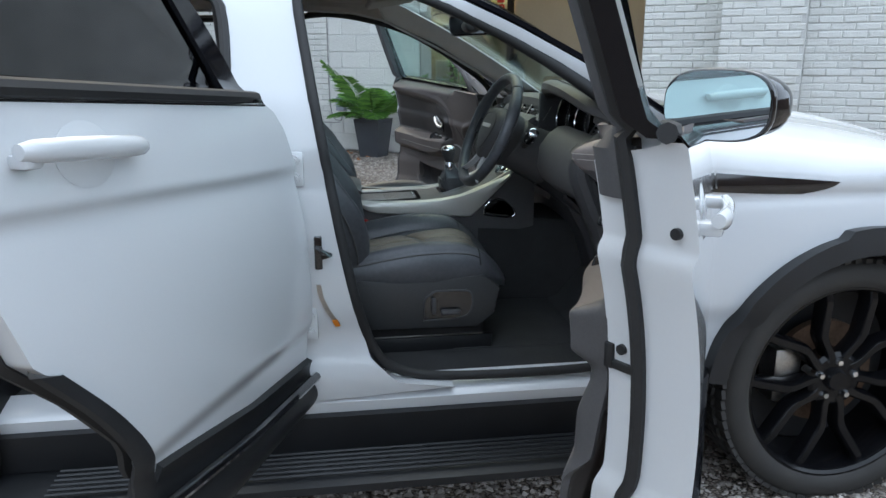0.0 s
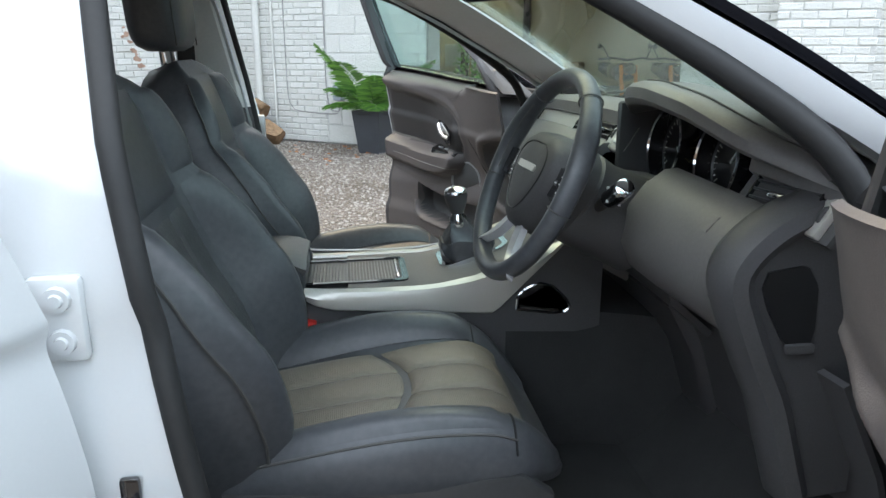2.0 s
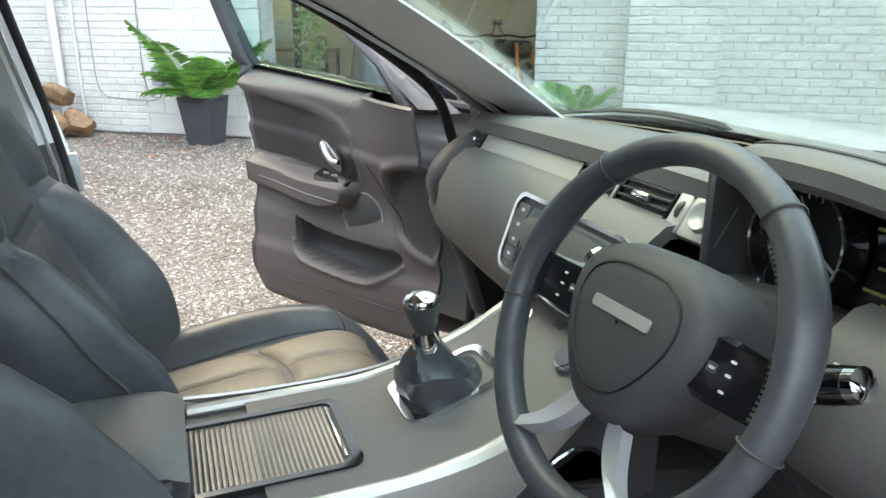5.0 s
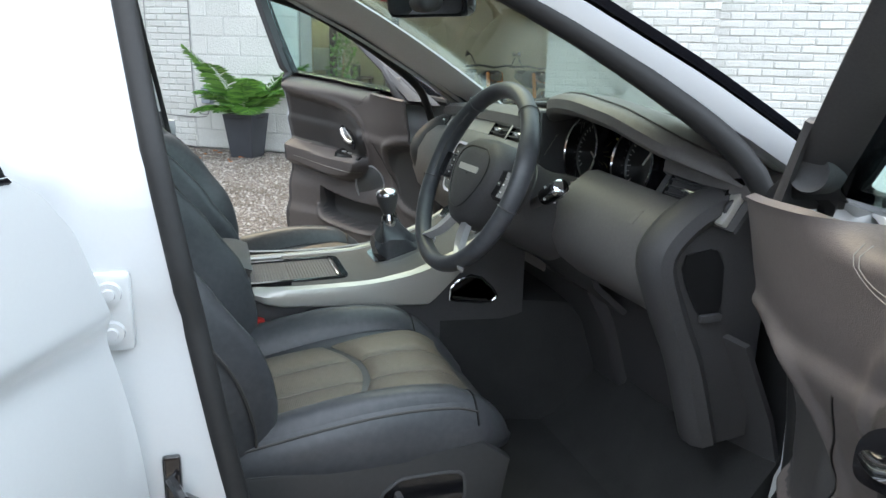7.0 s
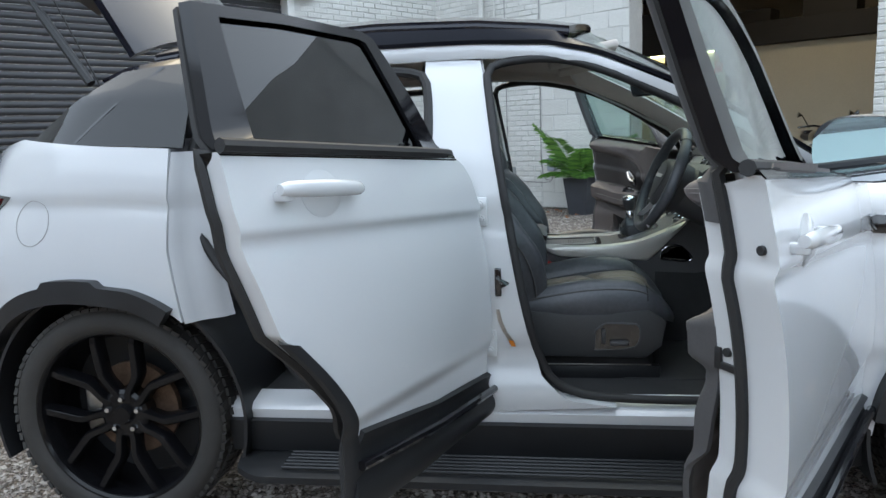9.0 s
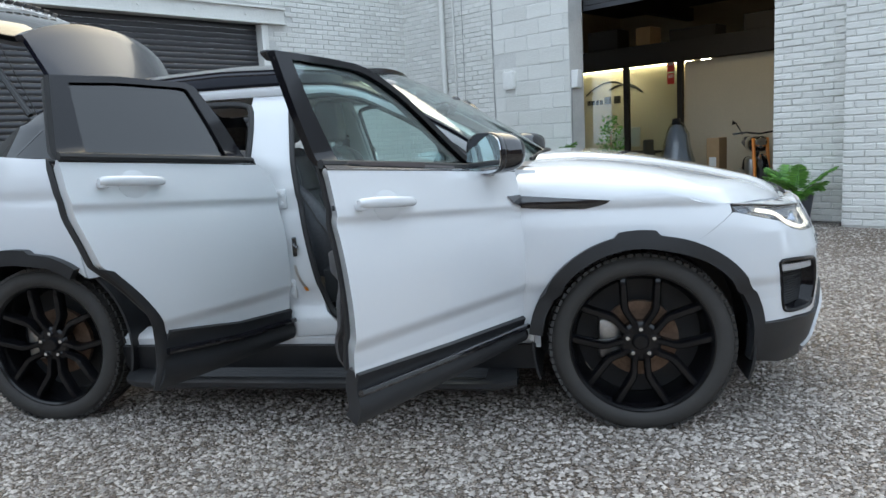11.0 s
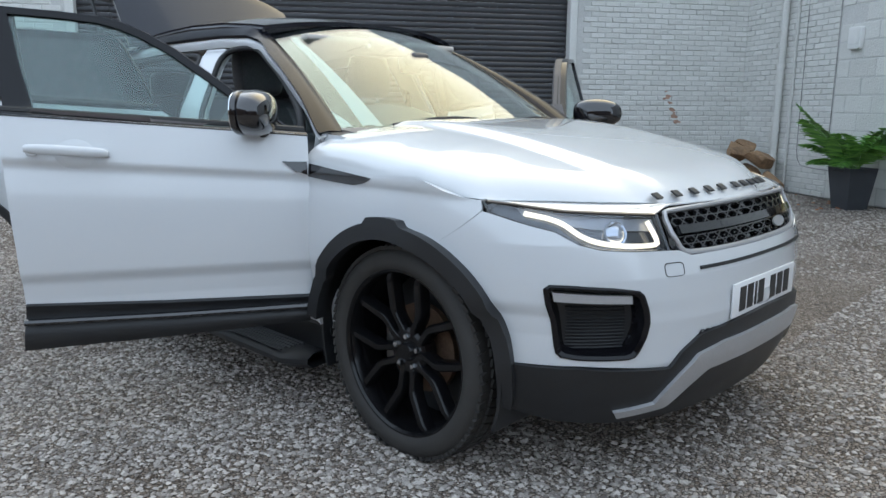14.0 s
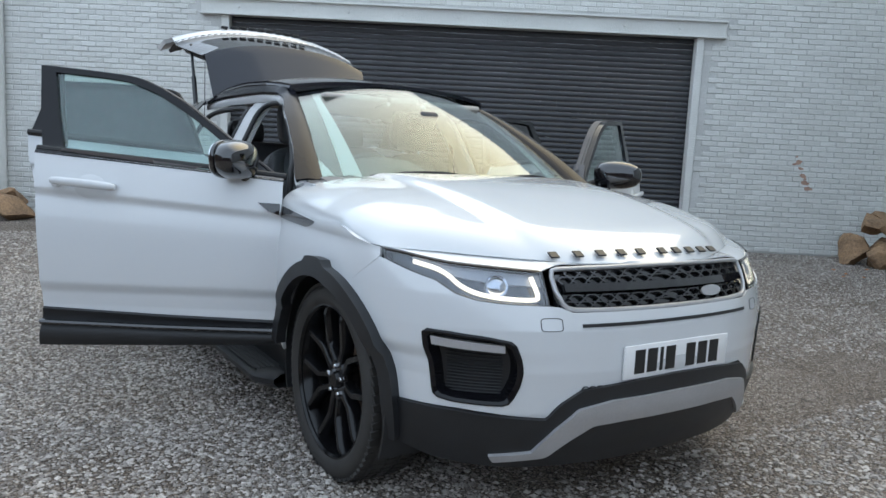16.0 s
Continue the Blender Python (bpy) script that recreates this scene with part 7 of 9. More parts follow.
    for a, b in ((-0.54, -0.18), (-0.18, 0.18), (0.18, 0.54)):
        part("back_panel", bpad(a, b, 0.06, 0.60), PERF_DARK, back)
    part("back_panel", bpad(-0.56, 0.56, 0.625, 0.93, 0.012), LEATHER, back)
    for q in (-1, 1):
        lo, hi = (q * 0.57, q * 0.95) if q > 0 else (q * 0.95, q * 0.57)
        part("side_bolster", bpad(lo, hi, 0.05, 0.655, 0.014, 0.45), LEATHER, back)
        part("shoulder_panel", bpad(lo, hi, 0.675, 0.92, 0.010, 0.4), LEATHER, back)
        part("piping", tube([(axis(h) + fwd * (face(0.955, h) + 0.004)) + Vector((0, yc + q * half(h) * 0.965, 0)) for h in np.linspace(0.05, 0.9, 36)], 0.0024, 5), STITCH, back)
        part("headrest_post", tube([(-1.630, yc + q * 0.055, 1.17), (-1.637, yc + q * 0.055, 1.25)], 0.007, 8), CHROME, base)
    # head restraint
    rows = []
    for h in np.linspace(0, 1, 22):
        e = max(0.0, 1 - abs(2 * h - 1) ** 5) ** 0.5
        hw, dp = 0.130 * (0.80 + 0.20 * e) * (0.92 + 0.08 * math.sin(math.pi * h)), 0.066 * (0.45 + 0.55 * e)
        z = 1.222 + 0.238 * h
        x = -1.636 - 0.012 * h
        rows.append([(x + dp * math.copysign(abs(math.cos(t)) ** 0.6, math.cos(t)), yc + hw * math.copysign(abs(math.sin(t)) ** 0.55, math.sin(t)), z) for t in np.linspace(0, 2 * math.pi, 36, endpoint=False)])
    bm = bmesh.new()
    vs = from_grid(bm, rows, close_v=True)
    bm.faces.new(vs[0])
    bm.faces.new(vs[-1][::-1])
    bmesh.ops.recalc_face_normals(bm, faces=bm.faces)
    head = part("headrest", bm, LEATHER, base, "black leather headrest")
    for q in (-1, 1):
        part("headrest_seam", tube([(-1.636 + 0.050 - 0.012 * h, yc + q * 0.118, 1.235 + 0.205 * h) for h in np.linspace(0, 1, 10)], 0.0016, 4), STITCH, head)
    # side covers, with the switches on the outer one
    oy = yc - 0.233 * sgn
    cover = [(-1.400, 0.482), (-0.990, 0.476), (-0.940, 0.515), (-0.925, 0.595), (-0.975, 0.634), (-1.20, 0.626), (-1.400, 0.634)]
    part("side_cover", slab(cover, 0.030, lambda a, b, d: Vector((a, oy + (0.02 - d) * sgn, b)), r=0.007), VENT_GREY, base)
    part("side_cover", slab(cover, 0.030, lambda a, b, d: Vector((a, yc + (0.213 + d) * sgn, b)), r=0.007), VENT_GREY, base)
    recess = smooth_line([(-1.152, 0.503), (-1.030, 0.507), (-1.006, 0.535), (-1.008, 0.586), (-1.030, 0.592), (-1.146, 0.592), (-1.152, 0.503)], 36, 1)[:-1]
    sw_plate = part("switch_recess", slab(recess, 0.004, lambda a, b, d: Vector((a, oy - (0.0085 + d) * sgn, b))), GLOSS_BLACK, base)
    part("recess_rim", tube([(p[0], oy - 0.012 * sgn, p[1]) for p in recess], 0.003, 6, closed=True), SOFT, sw_plate)
    part("seat_switch", rbox((0.060, 0.020, 0.016), (-1.072, oy - 0.022 * sgn, 0.530), 0.006), SOFT, base)
    part("seat_switch", rbox((0.013, 0.020, 0.048), (-1.122, oy - 0.022 * sgn, 0.550), 0.005), SOFT, base)
    part("seat_rail", rbox((0.46, 0.03, 0.05), (-1.17, oy + 0.03 * sgn, 0.418), 0.006), CLAD, base)
    part("rail_edge", rbox((0.40, 0.004, 0.004), (-1.17, oy + 0.012 * sgn, 0.448), 0.001), STEEL, base)
    bk = part("belt_buckle", rbox((0.032, 0.026, 0.13), (-1.325, yc + 0.232 * sgn, 0.640), 0.008, 2, None, Matrix.Rotation(radians(18), 3, "Y")), SOFT, base)
    part("buckle_button", rbox((0.040, 0.028, 0.014), (-1.304, yc + 0.232 * sgn, 0.706), 0.004, 2, None, Matrix.Rotation(radians(18), 3, "Y")), RED, bk, "red buckle button")


seat(-0.372, False)
seat(0.372, True)
# rear bench
bm = rbox((0.52, 1.24, 0.20), (-2.12, 0, 0.56), 0.05, 4)
bench = part("rear_bench", bm, LEATHER, car, "black leather rear bench")
part("bench_back", rbox((0.15, 1.24, 0.62), (-2.46, 0, 0.93), 0.06, 4, None, Matrix.Rotation(radians(-20), 3, "Y")), LEATHER, bench)
for y in (-0.38, 0.38):
    part("rear_headrest", rbox((0.10, 0.25, 0.15), (-2.58, y, 1.29), 0.045, 4), LEATHER, bench)


# ---- door linings ----
def box_mask(x, z, x0, x1, z0, z1, e=0.02):
    return sm(x, x0 - e, x0 + e) * (1 - sm(x, x1 - e, x1 + e)) * sm(z, z0 - e, z0 + e) * (1 - sm(z, z1 - e, z1 + e))


def signed(poly, x, z):
    """Distance from a closed outline, positive inside it."""
    x, z = np.atleast_1d(np.asarray(x, float))[:, None], np.atleast_1d(np.asarray(z, float))[:, None]
    p = np.asarray(poly)
    q = np.roll(p, -1, axis=0)
    d = q - p
    wx, wz = x - p[:, 0], z - p[:, 1]
    t = np.clip((wx * d[:, 0] + wz * d[:, 1]) / (d * d).sum(1), 0, 1)
    dist = np.sqrt((wx - d[:, 0] * t) ** 2 + (wz - d[:, 1] * t) ** 2).min(1)
    cross = (p[:, 1] > z) != (q[:, 1] > z)
    xs = p[:, 0] + (z - p[:, 1]) / np.where(np.abs(d[:, 1]) < 1e-9, 1e-9, d[:, 1]) * d[:, 0]
    return np.where((cross & (x < xs)).sum(1) % 2 == 1, dist, -dist)


def ease(x, a, b):
    t = np.clip((x - a) / (b - a), 0, 1)
    return t * t * (3 - 2 * t)


SWOOSH = [(-1.60, 1.115), (-1.40, 1.088), (-1.225, 1.064), (-1.06, 1.040), (-0.96, 1.018), (-0.895, 0.985), (-0.862, 0.92), (-0.868, 0.850), (-0.93, 0.783), (-1.06, 0.742), (-1.216, 0.755), (-1.40, 0.79), (-1.60, 0.82)]
ARM = [(-1.60, 0.895), (-1.30, 0.872), (-1.10, 0.856), (-0.95, 0.850), (-0.893, 0.852), (-0.872, 0.838), (-0.880, 0.785), (-0.95, 0.750), (-1.10, 0.752), (-1.30, 0.770), (-1.60, 0.80)]
GRIP = [(-0.56, 0.93), (-0.66, 0.925), (-0.71, 0.90), (-0.735, 0.85), (-0.725, 0.78), (-0.70, 0.70), (-0.56, 0.66)]
POCKET = [(-1.150, 0.700), (-1.152, 0.615), (-1.125, 0.585), (-1.06, 0.572), (-0.86, 0.560), (-0.80, 0.575), (-0.70, 0.640), (-0.72, 0.668), (-0.80, 0.662), (-0.98, 0.668), (-1.10, 0.688)]
SHAPES = {}
for key, poly in (("swoosh", SWOOSH), ("arm", ARM), ("grip", GRIP), ("pocket", POCKET)):
    SHAPES[key] = smooth_line(poly + poly[:1], 60, 1)[:-1]


def lining_depths(x, z):
    b = 1.07 + 0.067 * np.maximum(0.0, -0.48 - x)
    sw, ar, gr, pk = (signed(SHAPES[k], x, z) for k in ("swoosh", "arm", "grip", "pocket"))
    d = 0.152 + 0.034 * (1 - ease(z, 0.68, 0.80)) + 0.016 * ease(z, 0.86, 1.0) + 0.075 * ease(x, -1.02, -0.62) * ease(z, 0.72, 0.92)
    d += 0.006 * np.exp(-((sw + 0.018) / 0.012) ** 2)
    d += (0.138 + 0.060 * ease(x, -1.15, -0.85) - d) * ease(sw, -0.006, 0.026)
    d += (0.232 - 0.035 * ease(-x, 1.0, 1.30) - d) * ease(ar, -0.012, 0.022)
    d += 0.010 * np.exp(-((gr + 0.014) / 0.014) ** 2)
    d += (0.185 - d) * ease(gr, -0.004, 0.030)
    d += (0.118 - d) * ease(pk, -0.004, 0.012)
    d += 0.008 * np.exp(-((pk + 0.012) / 0.008) ** 2) * (z < 0.63)
    d -= 0.05 * (1 - ease(z, 0.385, 0.45)) ** 2
    d += (0.132 - d) * ease(-x, 1.360, 1.390)
    roll = np.clip((z - (b - 0.033)) / 0.040, 0, 1) * (1 - ease(x, -0.86, -0.72))
    return 0.015 + (d - 0.015) * np.sqrt(np.maximum(0.0, 1 - roll ** 2.5))


def lining_depth(x, z):
    return float(lining_depths(np.array([x]), np.array([z]))[0])


def door_lining(door, f, far):
    low = [(-0.565, 0.43), (-1.0, 0.40), (-1.22, 0.405), (-1.30, 0.43)]
    back = [(-1.30, 0.43), (-1.35, 0.50), (-1.376, 0.62), (-1.384, 0.8), (-1.404, 1.145)]
    NU, NV = 140, 120
    G = np.asarray(coons(low, back, [(-0.585, 1.082), (-0.80, 1.100), (-1.10, 1.126), (-1.404, 1.145)], [(-0.565, 0.43), (-0.585, 1.082)], NU, NV))
    D = lining_depths(G[..., 0].ravel(), G[..., 1].ravel()).reshape(G.shape[:2])
    P = np.array([[rel(S(p[0], p[1], 0) + Vector((0, d, 0)), PF) for p, d in zip(row, dr)] for row, dr in zip(G, D)])
    mid = (G[:-1, :-1] + G[1:, 1:]) / 2
    mx, mz = mid[..., 0].ravel(), mid[..., 1].ravel()
    near = {k: signed(SHAPES[k], mx, mz).reshape(mid.shape[:2]) for k in SHAPES}
    zone = np.where(near["swoosh"] > 0.002, 1, 0)
    zone[near["arm"] > -0.002] = 0
    zone[(mid[..., 0] < -1.352 - 0.06 * (mid[..., 1] - 0.8)) & (mid[..., 1] < 1.035)] = 2
    zone[(near["pocket"] > 0.002) | (near["grip"] > 0.004)] = 2
    lin = part("door_lining", f(shell(P, 0.012, None, lambda i, j: zone[i, j] != 0)), TAUPE, door, "dark brown-grey padded door lining")
    part("inset_panel", f(shell(P, 0.012, None, lambda i, j: zone[i, j] != 1)), DOOR_DARK, lin)
    part("map_pocket", f(shell(P, 0.012, None, lambda i, j: zone[i, j] != 2)), SOFT, lin)
    def on(x, z, extra=0.0):
        return rel(S(x, z, 0) + Vector((0, lining_depth(x, z) + extra, 0)), PF)
    flat = Matrix.Rotation(radians(-90), 4, "X")
    T = Matrix.Translation(on(-0.865, 0.745, 0.003)) @ Matrix.Rotation(radians(-6), 4, "Z") @ flat
    sp = part("speaker", f(lathe([(0, 0.006), (0.064, 0.004), (0.069, 0.0)], 40, m=T)), SPEAKER, lin, "round grey speaker grille with a silver ring")
    part("speaker_ring", f(lathe([(0.068, 0.0), (0.070, 0.007), (0.074, 0.007), (0.076, -0.006)], 40, m=T)), SILVER, sp)
    def plate(x0, z0, lean=None):
        c = on(x0, z0)
        turn = (lining_depth(x0 + 0.012, z0) - lining_depth(x0 - 0.03, z0)) / 0.042
        lean = (lining_depth(x0, z0 + 0.03) - lining_depth(x0, z0 - 0.03)) / 0.06 if lean is None else lean
        return lambda a, z, d: c + Vector((a - x0, 0.004 + d + lean * (z - z0) + turn * (a - x0), z - z0))
    at = plate(-0.955, 0.925, 0.0)
    bz = [(-0.950 + 0.058 * math.copysign(abs(math.cos(t)) ** 0.7, math.cos(t)), 0.922 + 0.032 * math.copysign(abs(math.sin(t)) ** 0.7, math.sin(t)) - 0.42 * 0.058 * math.cos(t)) for t in np.linspace(0, 2 * math.pi, 32, endpoint=False)]
    part("handle_bezel", f(slab(bz, 0.003, at)), GLOSS_BLACK, lin)
    line = [at(-0.992 + 0.084 * t, 0.947 - 0.040 * t - 0.012 * math.sin(math.pi * t), 0.004 + 0.008 * math.sin(math.pi * t)) for t in np.linspace(0, 1, 12)]
    part("release_handle", f(tube(line, [0.012 - 0.005 * t for t in np.linspace(0, 1, 12)], 10)), CHROME, lin, "chrome release handle")
    for dz in (0.0, 0.008):
        line = smooth_line([(-1.385, 1.097 + dz), (-1.25, 1.086 + dz), (-1.08, 1.066 + dz), (-0.96, 1.045 + dz), (-0.88, 1.040 + dz), (-0.84 - dz, 1.060), (-0.825 - dz, 1.085)], 50, 2)
        part("stitch_line", f(tube([on(x, z, 0.001) for x, z in line], 0.0006, 4)), LIGHT_STITCH if not far else STITCH, lin)
    part("stitch_line", f(tube([on(x, 0.500 + 0.01 * (x + 1.0), 0.001) for x in np.linspace(-1.29, -0.66, 30)], 0.0012, 4)), STITCH, lin)
    part("armrest_seam", f(tube([on(x, 0.815 - 0.06 * (x + 1.30), 0.001) for x in np.linspace(-1.30, -0.89, 30)], 0.0014, 4)), LIGHT_STITCH, lin)
    part("panel_seam", f(tube([on(-0.80 + 0.10 * t, 0.915 - 0.19 * t, 0.0005) for t in np.linspace(0, 1, 20)], 0.0016, 4)), MARK_BLACK, lin)
    # window switches on the armrest
    wide = 0.020 if far else 0.027
    arm = rel((-0.955, -0.728, 0.838), PF)
    at = lambda a, b, d: arm + Vector((a, 0.9 * b - 0.25 * d, 0.004 - 0.10 * a - 0.30 * b + d))
    pod = part("switch_panel", f(slab(rounded(0.068, wide + 0.004, 0.008, 3), 0.016, at)), GLOSS_BLACK, lin)
    for i in range(3):
        for k in range(1 if far else 2):
            q = at(-0.034 + 0.034 * i, (-0.012 + 0.024 * k) if not far else 0.0, 0.0175)
            part("window_switch", f(rbox((0.022, 0.008, 0.005), q, 0.0015)), SILVER if k == 0 else SOFT, pod)
    # cover with the tweeter at the mirror corner
    q = rel((-0.672, -0.690, 1.131), PF)
    rows = []
    for t in np.linspace(0, 1, 14):
        x0, x1 = -0.530 - 0.170 * t, -0.640 - 0.080 * t
        z0, z1 = 1.062 + 0.125 * t, 1.075 + 0.115 * t
        y0 = -0.775 + 0.045 * t
        rows.append([rel((x0 + (x1 - x0) * u, y0 + (-0.668 - y0) * min(1.0, 1.45 * u) ** 0.8 - 0.02 * max(0, u - 0.8), z0 + (z1 - z0) * u), PF) for u in np.linspace(0, 1, 10)])
    tw = part("corner_cover", f(shell(np.array(rows), 0.006)), SOFT, lin, "black mirror corner cover")
    part("tweeter", f(lathe([(0, 0.008), (0.018, 0.008), (0.024, 0.012), (0.027, 0.006), (0.029, -0.022)], 28, m=Matrix.Translation(q) @ Matrix.Rotation(radians(48), 4, "Z") @ flat)), SOFT, tw, "round black tweeter cover")


door_lining(door_r, f_r, False)
door_lining(door_l, f_l, True)
for d, f in ((rdoor_r, f_r), (rdoor_l, f_l)):
    G = coons([(-1.56, 0.50), (-2.10, 0.56)], [(-2.10, 0.56), (-2.32, 0.84), (-2.42, 1.195)], [(-1.58, 1.14), (-2.42, 1.195)], [(-1.56, 0.50), (-1.58, 1.14)], 30, 30)
    P = np.array([[rel(S(p[0], p[1]) + Vector((0, 0.066 + 0.02 * sm(p[1], 0.93, 0.98) + 0.04 * box_mask(p[0], p[1], -2.3, -1.75, 0.83, 0.89), 0)), PR) for p in row] for row in G])
    part("door_lining", f(shell(P, 0.012)), TAUPE, d, "dark brown-grey padded door lining")


# ---- yard: shutter, pipes, fittings ----
def yard_part(name, bm, mat, parent, label="", smooth=True):
    return part(name, to_yard(bm), mat, parent, label, smooth)


shutter = thing("roller_shutter", "closed dark grey steel roller shutter in a white frame", "roller shutter")
slats = int(SHT / 0.0765) + 1
base = bmesh.new()
prof = [(0.0, 0.0), (0.012, 0.008), (0.020, 0.024), (0.022, 0.040), (0.018, 0.056), (0.006, 0.068), (-0.004, 0.0765)]
from_grid(base, [[(-0.16 + p[0], c, p[1]) for p in prof] for c in np.linspace(SH0 - 0.05, SH1 + 0.05, 3)])
slat_mesh = finish(to_yard(base), "slat", SHUTTER)
for k in range(slats):
    ob = new("slat", slat_mesh)
    ob.parent = shutter
    ob.matrix_basis = Matrix.Translation((0, 0, 0.02 + 0.0765 * k))
yard_part("bottom_bar", ybox(-0.18, -0.13, SH0, SH1, 0.0, 0.07, 0.008), SHUTTER, shutter)
for c0, c1 in ((SH0 - 0.10, SH0 + 0.01), (SH1 - 0.01, SH1 + 0.10)):
    yard_part("guide_frame", ybox(-0.12, 0.035, c0, c1, 0, SHT, 0.008), WALL_WHITE, shutter, "white painted steel frame")
beam = thing("lintel", "white painted steel lintel with bolts over the shutter", "lintel", kind="structure")
yard_part("web", ybox(0.0, 0.05, 2.53, 10.16, SHT, 3.30, 0.006), WALL_WHITE, beam)
yard_part("flange", ybox(0.0, 0.10, 2.53, 10.16, 3.29, 3.315, 0.004), WALL_WHITE, beam)
yard_part("flange", ybox(0.0, 0.10, 2.53, 10.16, SHT - 0.012, SHT + 0.012, 0.004), WALL_WHITE, beam)
for c in np.linspace(3.2, 9.6, 9):
    yard_part("bolt", lathe([(0, 0.02), (0.018, 0.02), (0.02, 0)], 6, m=Matrix.Translation((0.05, c, 3.19)) @ Matrix.Rotation(radians(90), 4, "Y")), WALL_WHITE, beam)


def pipe(a, c, r, z0, z1, mat, label, brackets=True):
    t = thing("downpipe", label, "pipe")
    yard_part("pipe", tube([(a, c, z0), (a, c, z1)], r, 16), mat, t)
    if brackets:
        for z in np.arange(z0 + 0.5, z1, 1.3):
            yard_part("bracket", lathe([(r, -0.025), (r + 0.010, -0.025), (r + 0.010, 0.025), (r, 0.025)], 16, m=Matrix.Translation((a, c, z)), closed=True), mat, t)
    return t


pipe(1.02, 0.09, 0.048, 0.0, H, WALL_WHITE, "white painted downpipe on the brick wall")
pipe(1.24, 0.04, 0.018, 0.0, H, WALL_WHITE, "thin white conduit on the brick wall", False)
pipe(0.10, 13.15, 0.09, 0.0, H, WALL_WHITE, "thick pale downpipe on the brick wall")
wire = thing("wall_cable", "thin grey cable clipped to the wall, looping to a box", "cable")
yard_part("cable", tube(smooth_line([(2.05, 0.012, H), (2.05, 0.012, 1.2), (2.05, 0.014, 0.62), (2.12, 0.02, 0.42), (2.24, 0.02, 0.40), (2.28, 0.02, 0.52)], 60), 0.008, 6), CABLE, wire)
yard_part("cable", tube(smooth_line([(1.42, 0.012, H), (1.42, 0.012, 0.9), (1.44, 0.012, 0.45), (1.6, 0.012, 0.40), (2.1, 0.012, 0.38), (2.22, 0.012, 0.40)], 60), 0.007, 6), CABLE, wire)
box = thing("junction_box", "small grey plastic electrical box on the wall", "electrical box")
yard_part("body", ybox(2.20, 2.34, 0.0, 0.08, 0.56, 0.76, 0.012), GREY_PLASTIC, box)
yard_part("cover", ybox(2.205, 2.335, 0.08, 0.092, 0.565, 0.755, 0.006), GREY_PLASTIC, box)
alarm = thing("alarm_box", "white plastic alarm box on the block wall", "alarm box")
bm = slab([(2.38 + x * (1 - 0.12 * (0.14 - z) / 0.28), 2.07 + z) for x, z in rounded(0.115, 0.14, 0.04)], 0.07, lambda a, b, d: Vector((a, d, b)), r=0.012)
yard_part("housing", bm, WHITE_PLASTIC, alarm)
yard_part("panel", slab([(2.38 + x, 2.08 + z) for x, z in rounded(0.075, 0.085, 0.03)], 0.008, lambda a, b, d: Vector((a, 0.07 + d, b))), WHITE_PLASTIC, alarm)
keypad = thing("entry_box", "white box fixed to the doorway's jamb", "box")
yard_part("housing", ybox(3.50, 3.62, -0.14, -0.02, 1.86, 2.12, 0.012), WHITE_PLASTIC, keypad)
yard_part("cable", tube([(3.52, -0.01, 1.86), (3.515, -0.005, 1.0), (3.51, 0.01, 0.05)], 0.008, 6), CABLE, keypad)
patch = thing("bare_patch", "patch of flaked paint showing bare brick", "paint patch", kind="structure")
rnd = random.Random(8)
for k in range(14):
    c, z = 1.35 - 0.02 * k + rnd.uniform(-0.05, 0.05), 1.42 - 0.035 * k + rnd.uniform(-0.03, 0.03)
    w = rnd.uniform(0.02, 0.055)
    pts = [(c + w * rnd.uniform(0.6, 1.2) * math.cos(t), z + 0.6 * w * rnd.uniform(0.6, 1.2) * math.sin(t)) for t in np.linspace(0, 2 * math.pi, 9, endpoint=False)]
    yard_part("flake", slab(pts, 0.003, lambda a, b, d: Vector((0.0125 + d, a, b))), BARE_BRICK, patch, smooth=False)

# ---- inside the doorway ----
PC = -3.95
inner = structure("floor_inside", ybox(-1.0, 8.0, -9.0, 0.0, -0.06, 0.02), CONCRETE, "worn grey concrete floor inside the doorway", "floor")
structure("wall_inside_cream", ybox(3.35, 8.0, PC - 0.2, PC, 0, 2.40), CREAM, "cream plastered inner wall")
structure("wall_inside_back", ybox(-1.0, 8.0, -9.2, -9.0, 0, 4.2), CREAM, "cream back wall of the office")
structure("wall_inside_west", ybox(-1.2, -1.0, -9.0, -0.35, 0, 4.2), CREAM, "inner side wall")
structure("wall_inside_east", ybox(8.0, 8.2, -9.0, -0.35, 0, 4.2), CREAM, "inner side wall")
structure("ceiling", ybox(-1.0, 8.0, -9.0, -0.35, 4.2, 4.35), BEAM_DARK, "dark ceiling of the workshop", "ceiling")
structure("ceiling_office", ybox(-1.0, 3.3, -9.0, PC - 0.05, 2.62, 2.70), CREAM, "pale office ceiling", "ceiling")
header = thing("transom_beam", "dark stained timber beam over the glass partition", "beam", kind="structure")
yard_part("beam", ybox(-1.0, 8.0, PC - 0.1, PC + 0.1, 2.42, 2.80, 0.01), BEAM_DARK, header)
partition = thing("glass_partition", "glazed office partition with dark frames", "partition")
for a in (0.55, 2.12, 3.25):
    yard_part("mullion", ybox(a - 0.05, a + 0.05, PC - 0.04, PC + 0.06, 0, 2.42, 0.006), BEAM_DARK, partition)
yard_part("sill_rail", ybox(0.5, 3.3, PC - 0.04, PC + 0.06, 0.02, 0.12, 0.006), BEAM_DARK, partition)
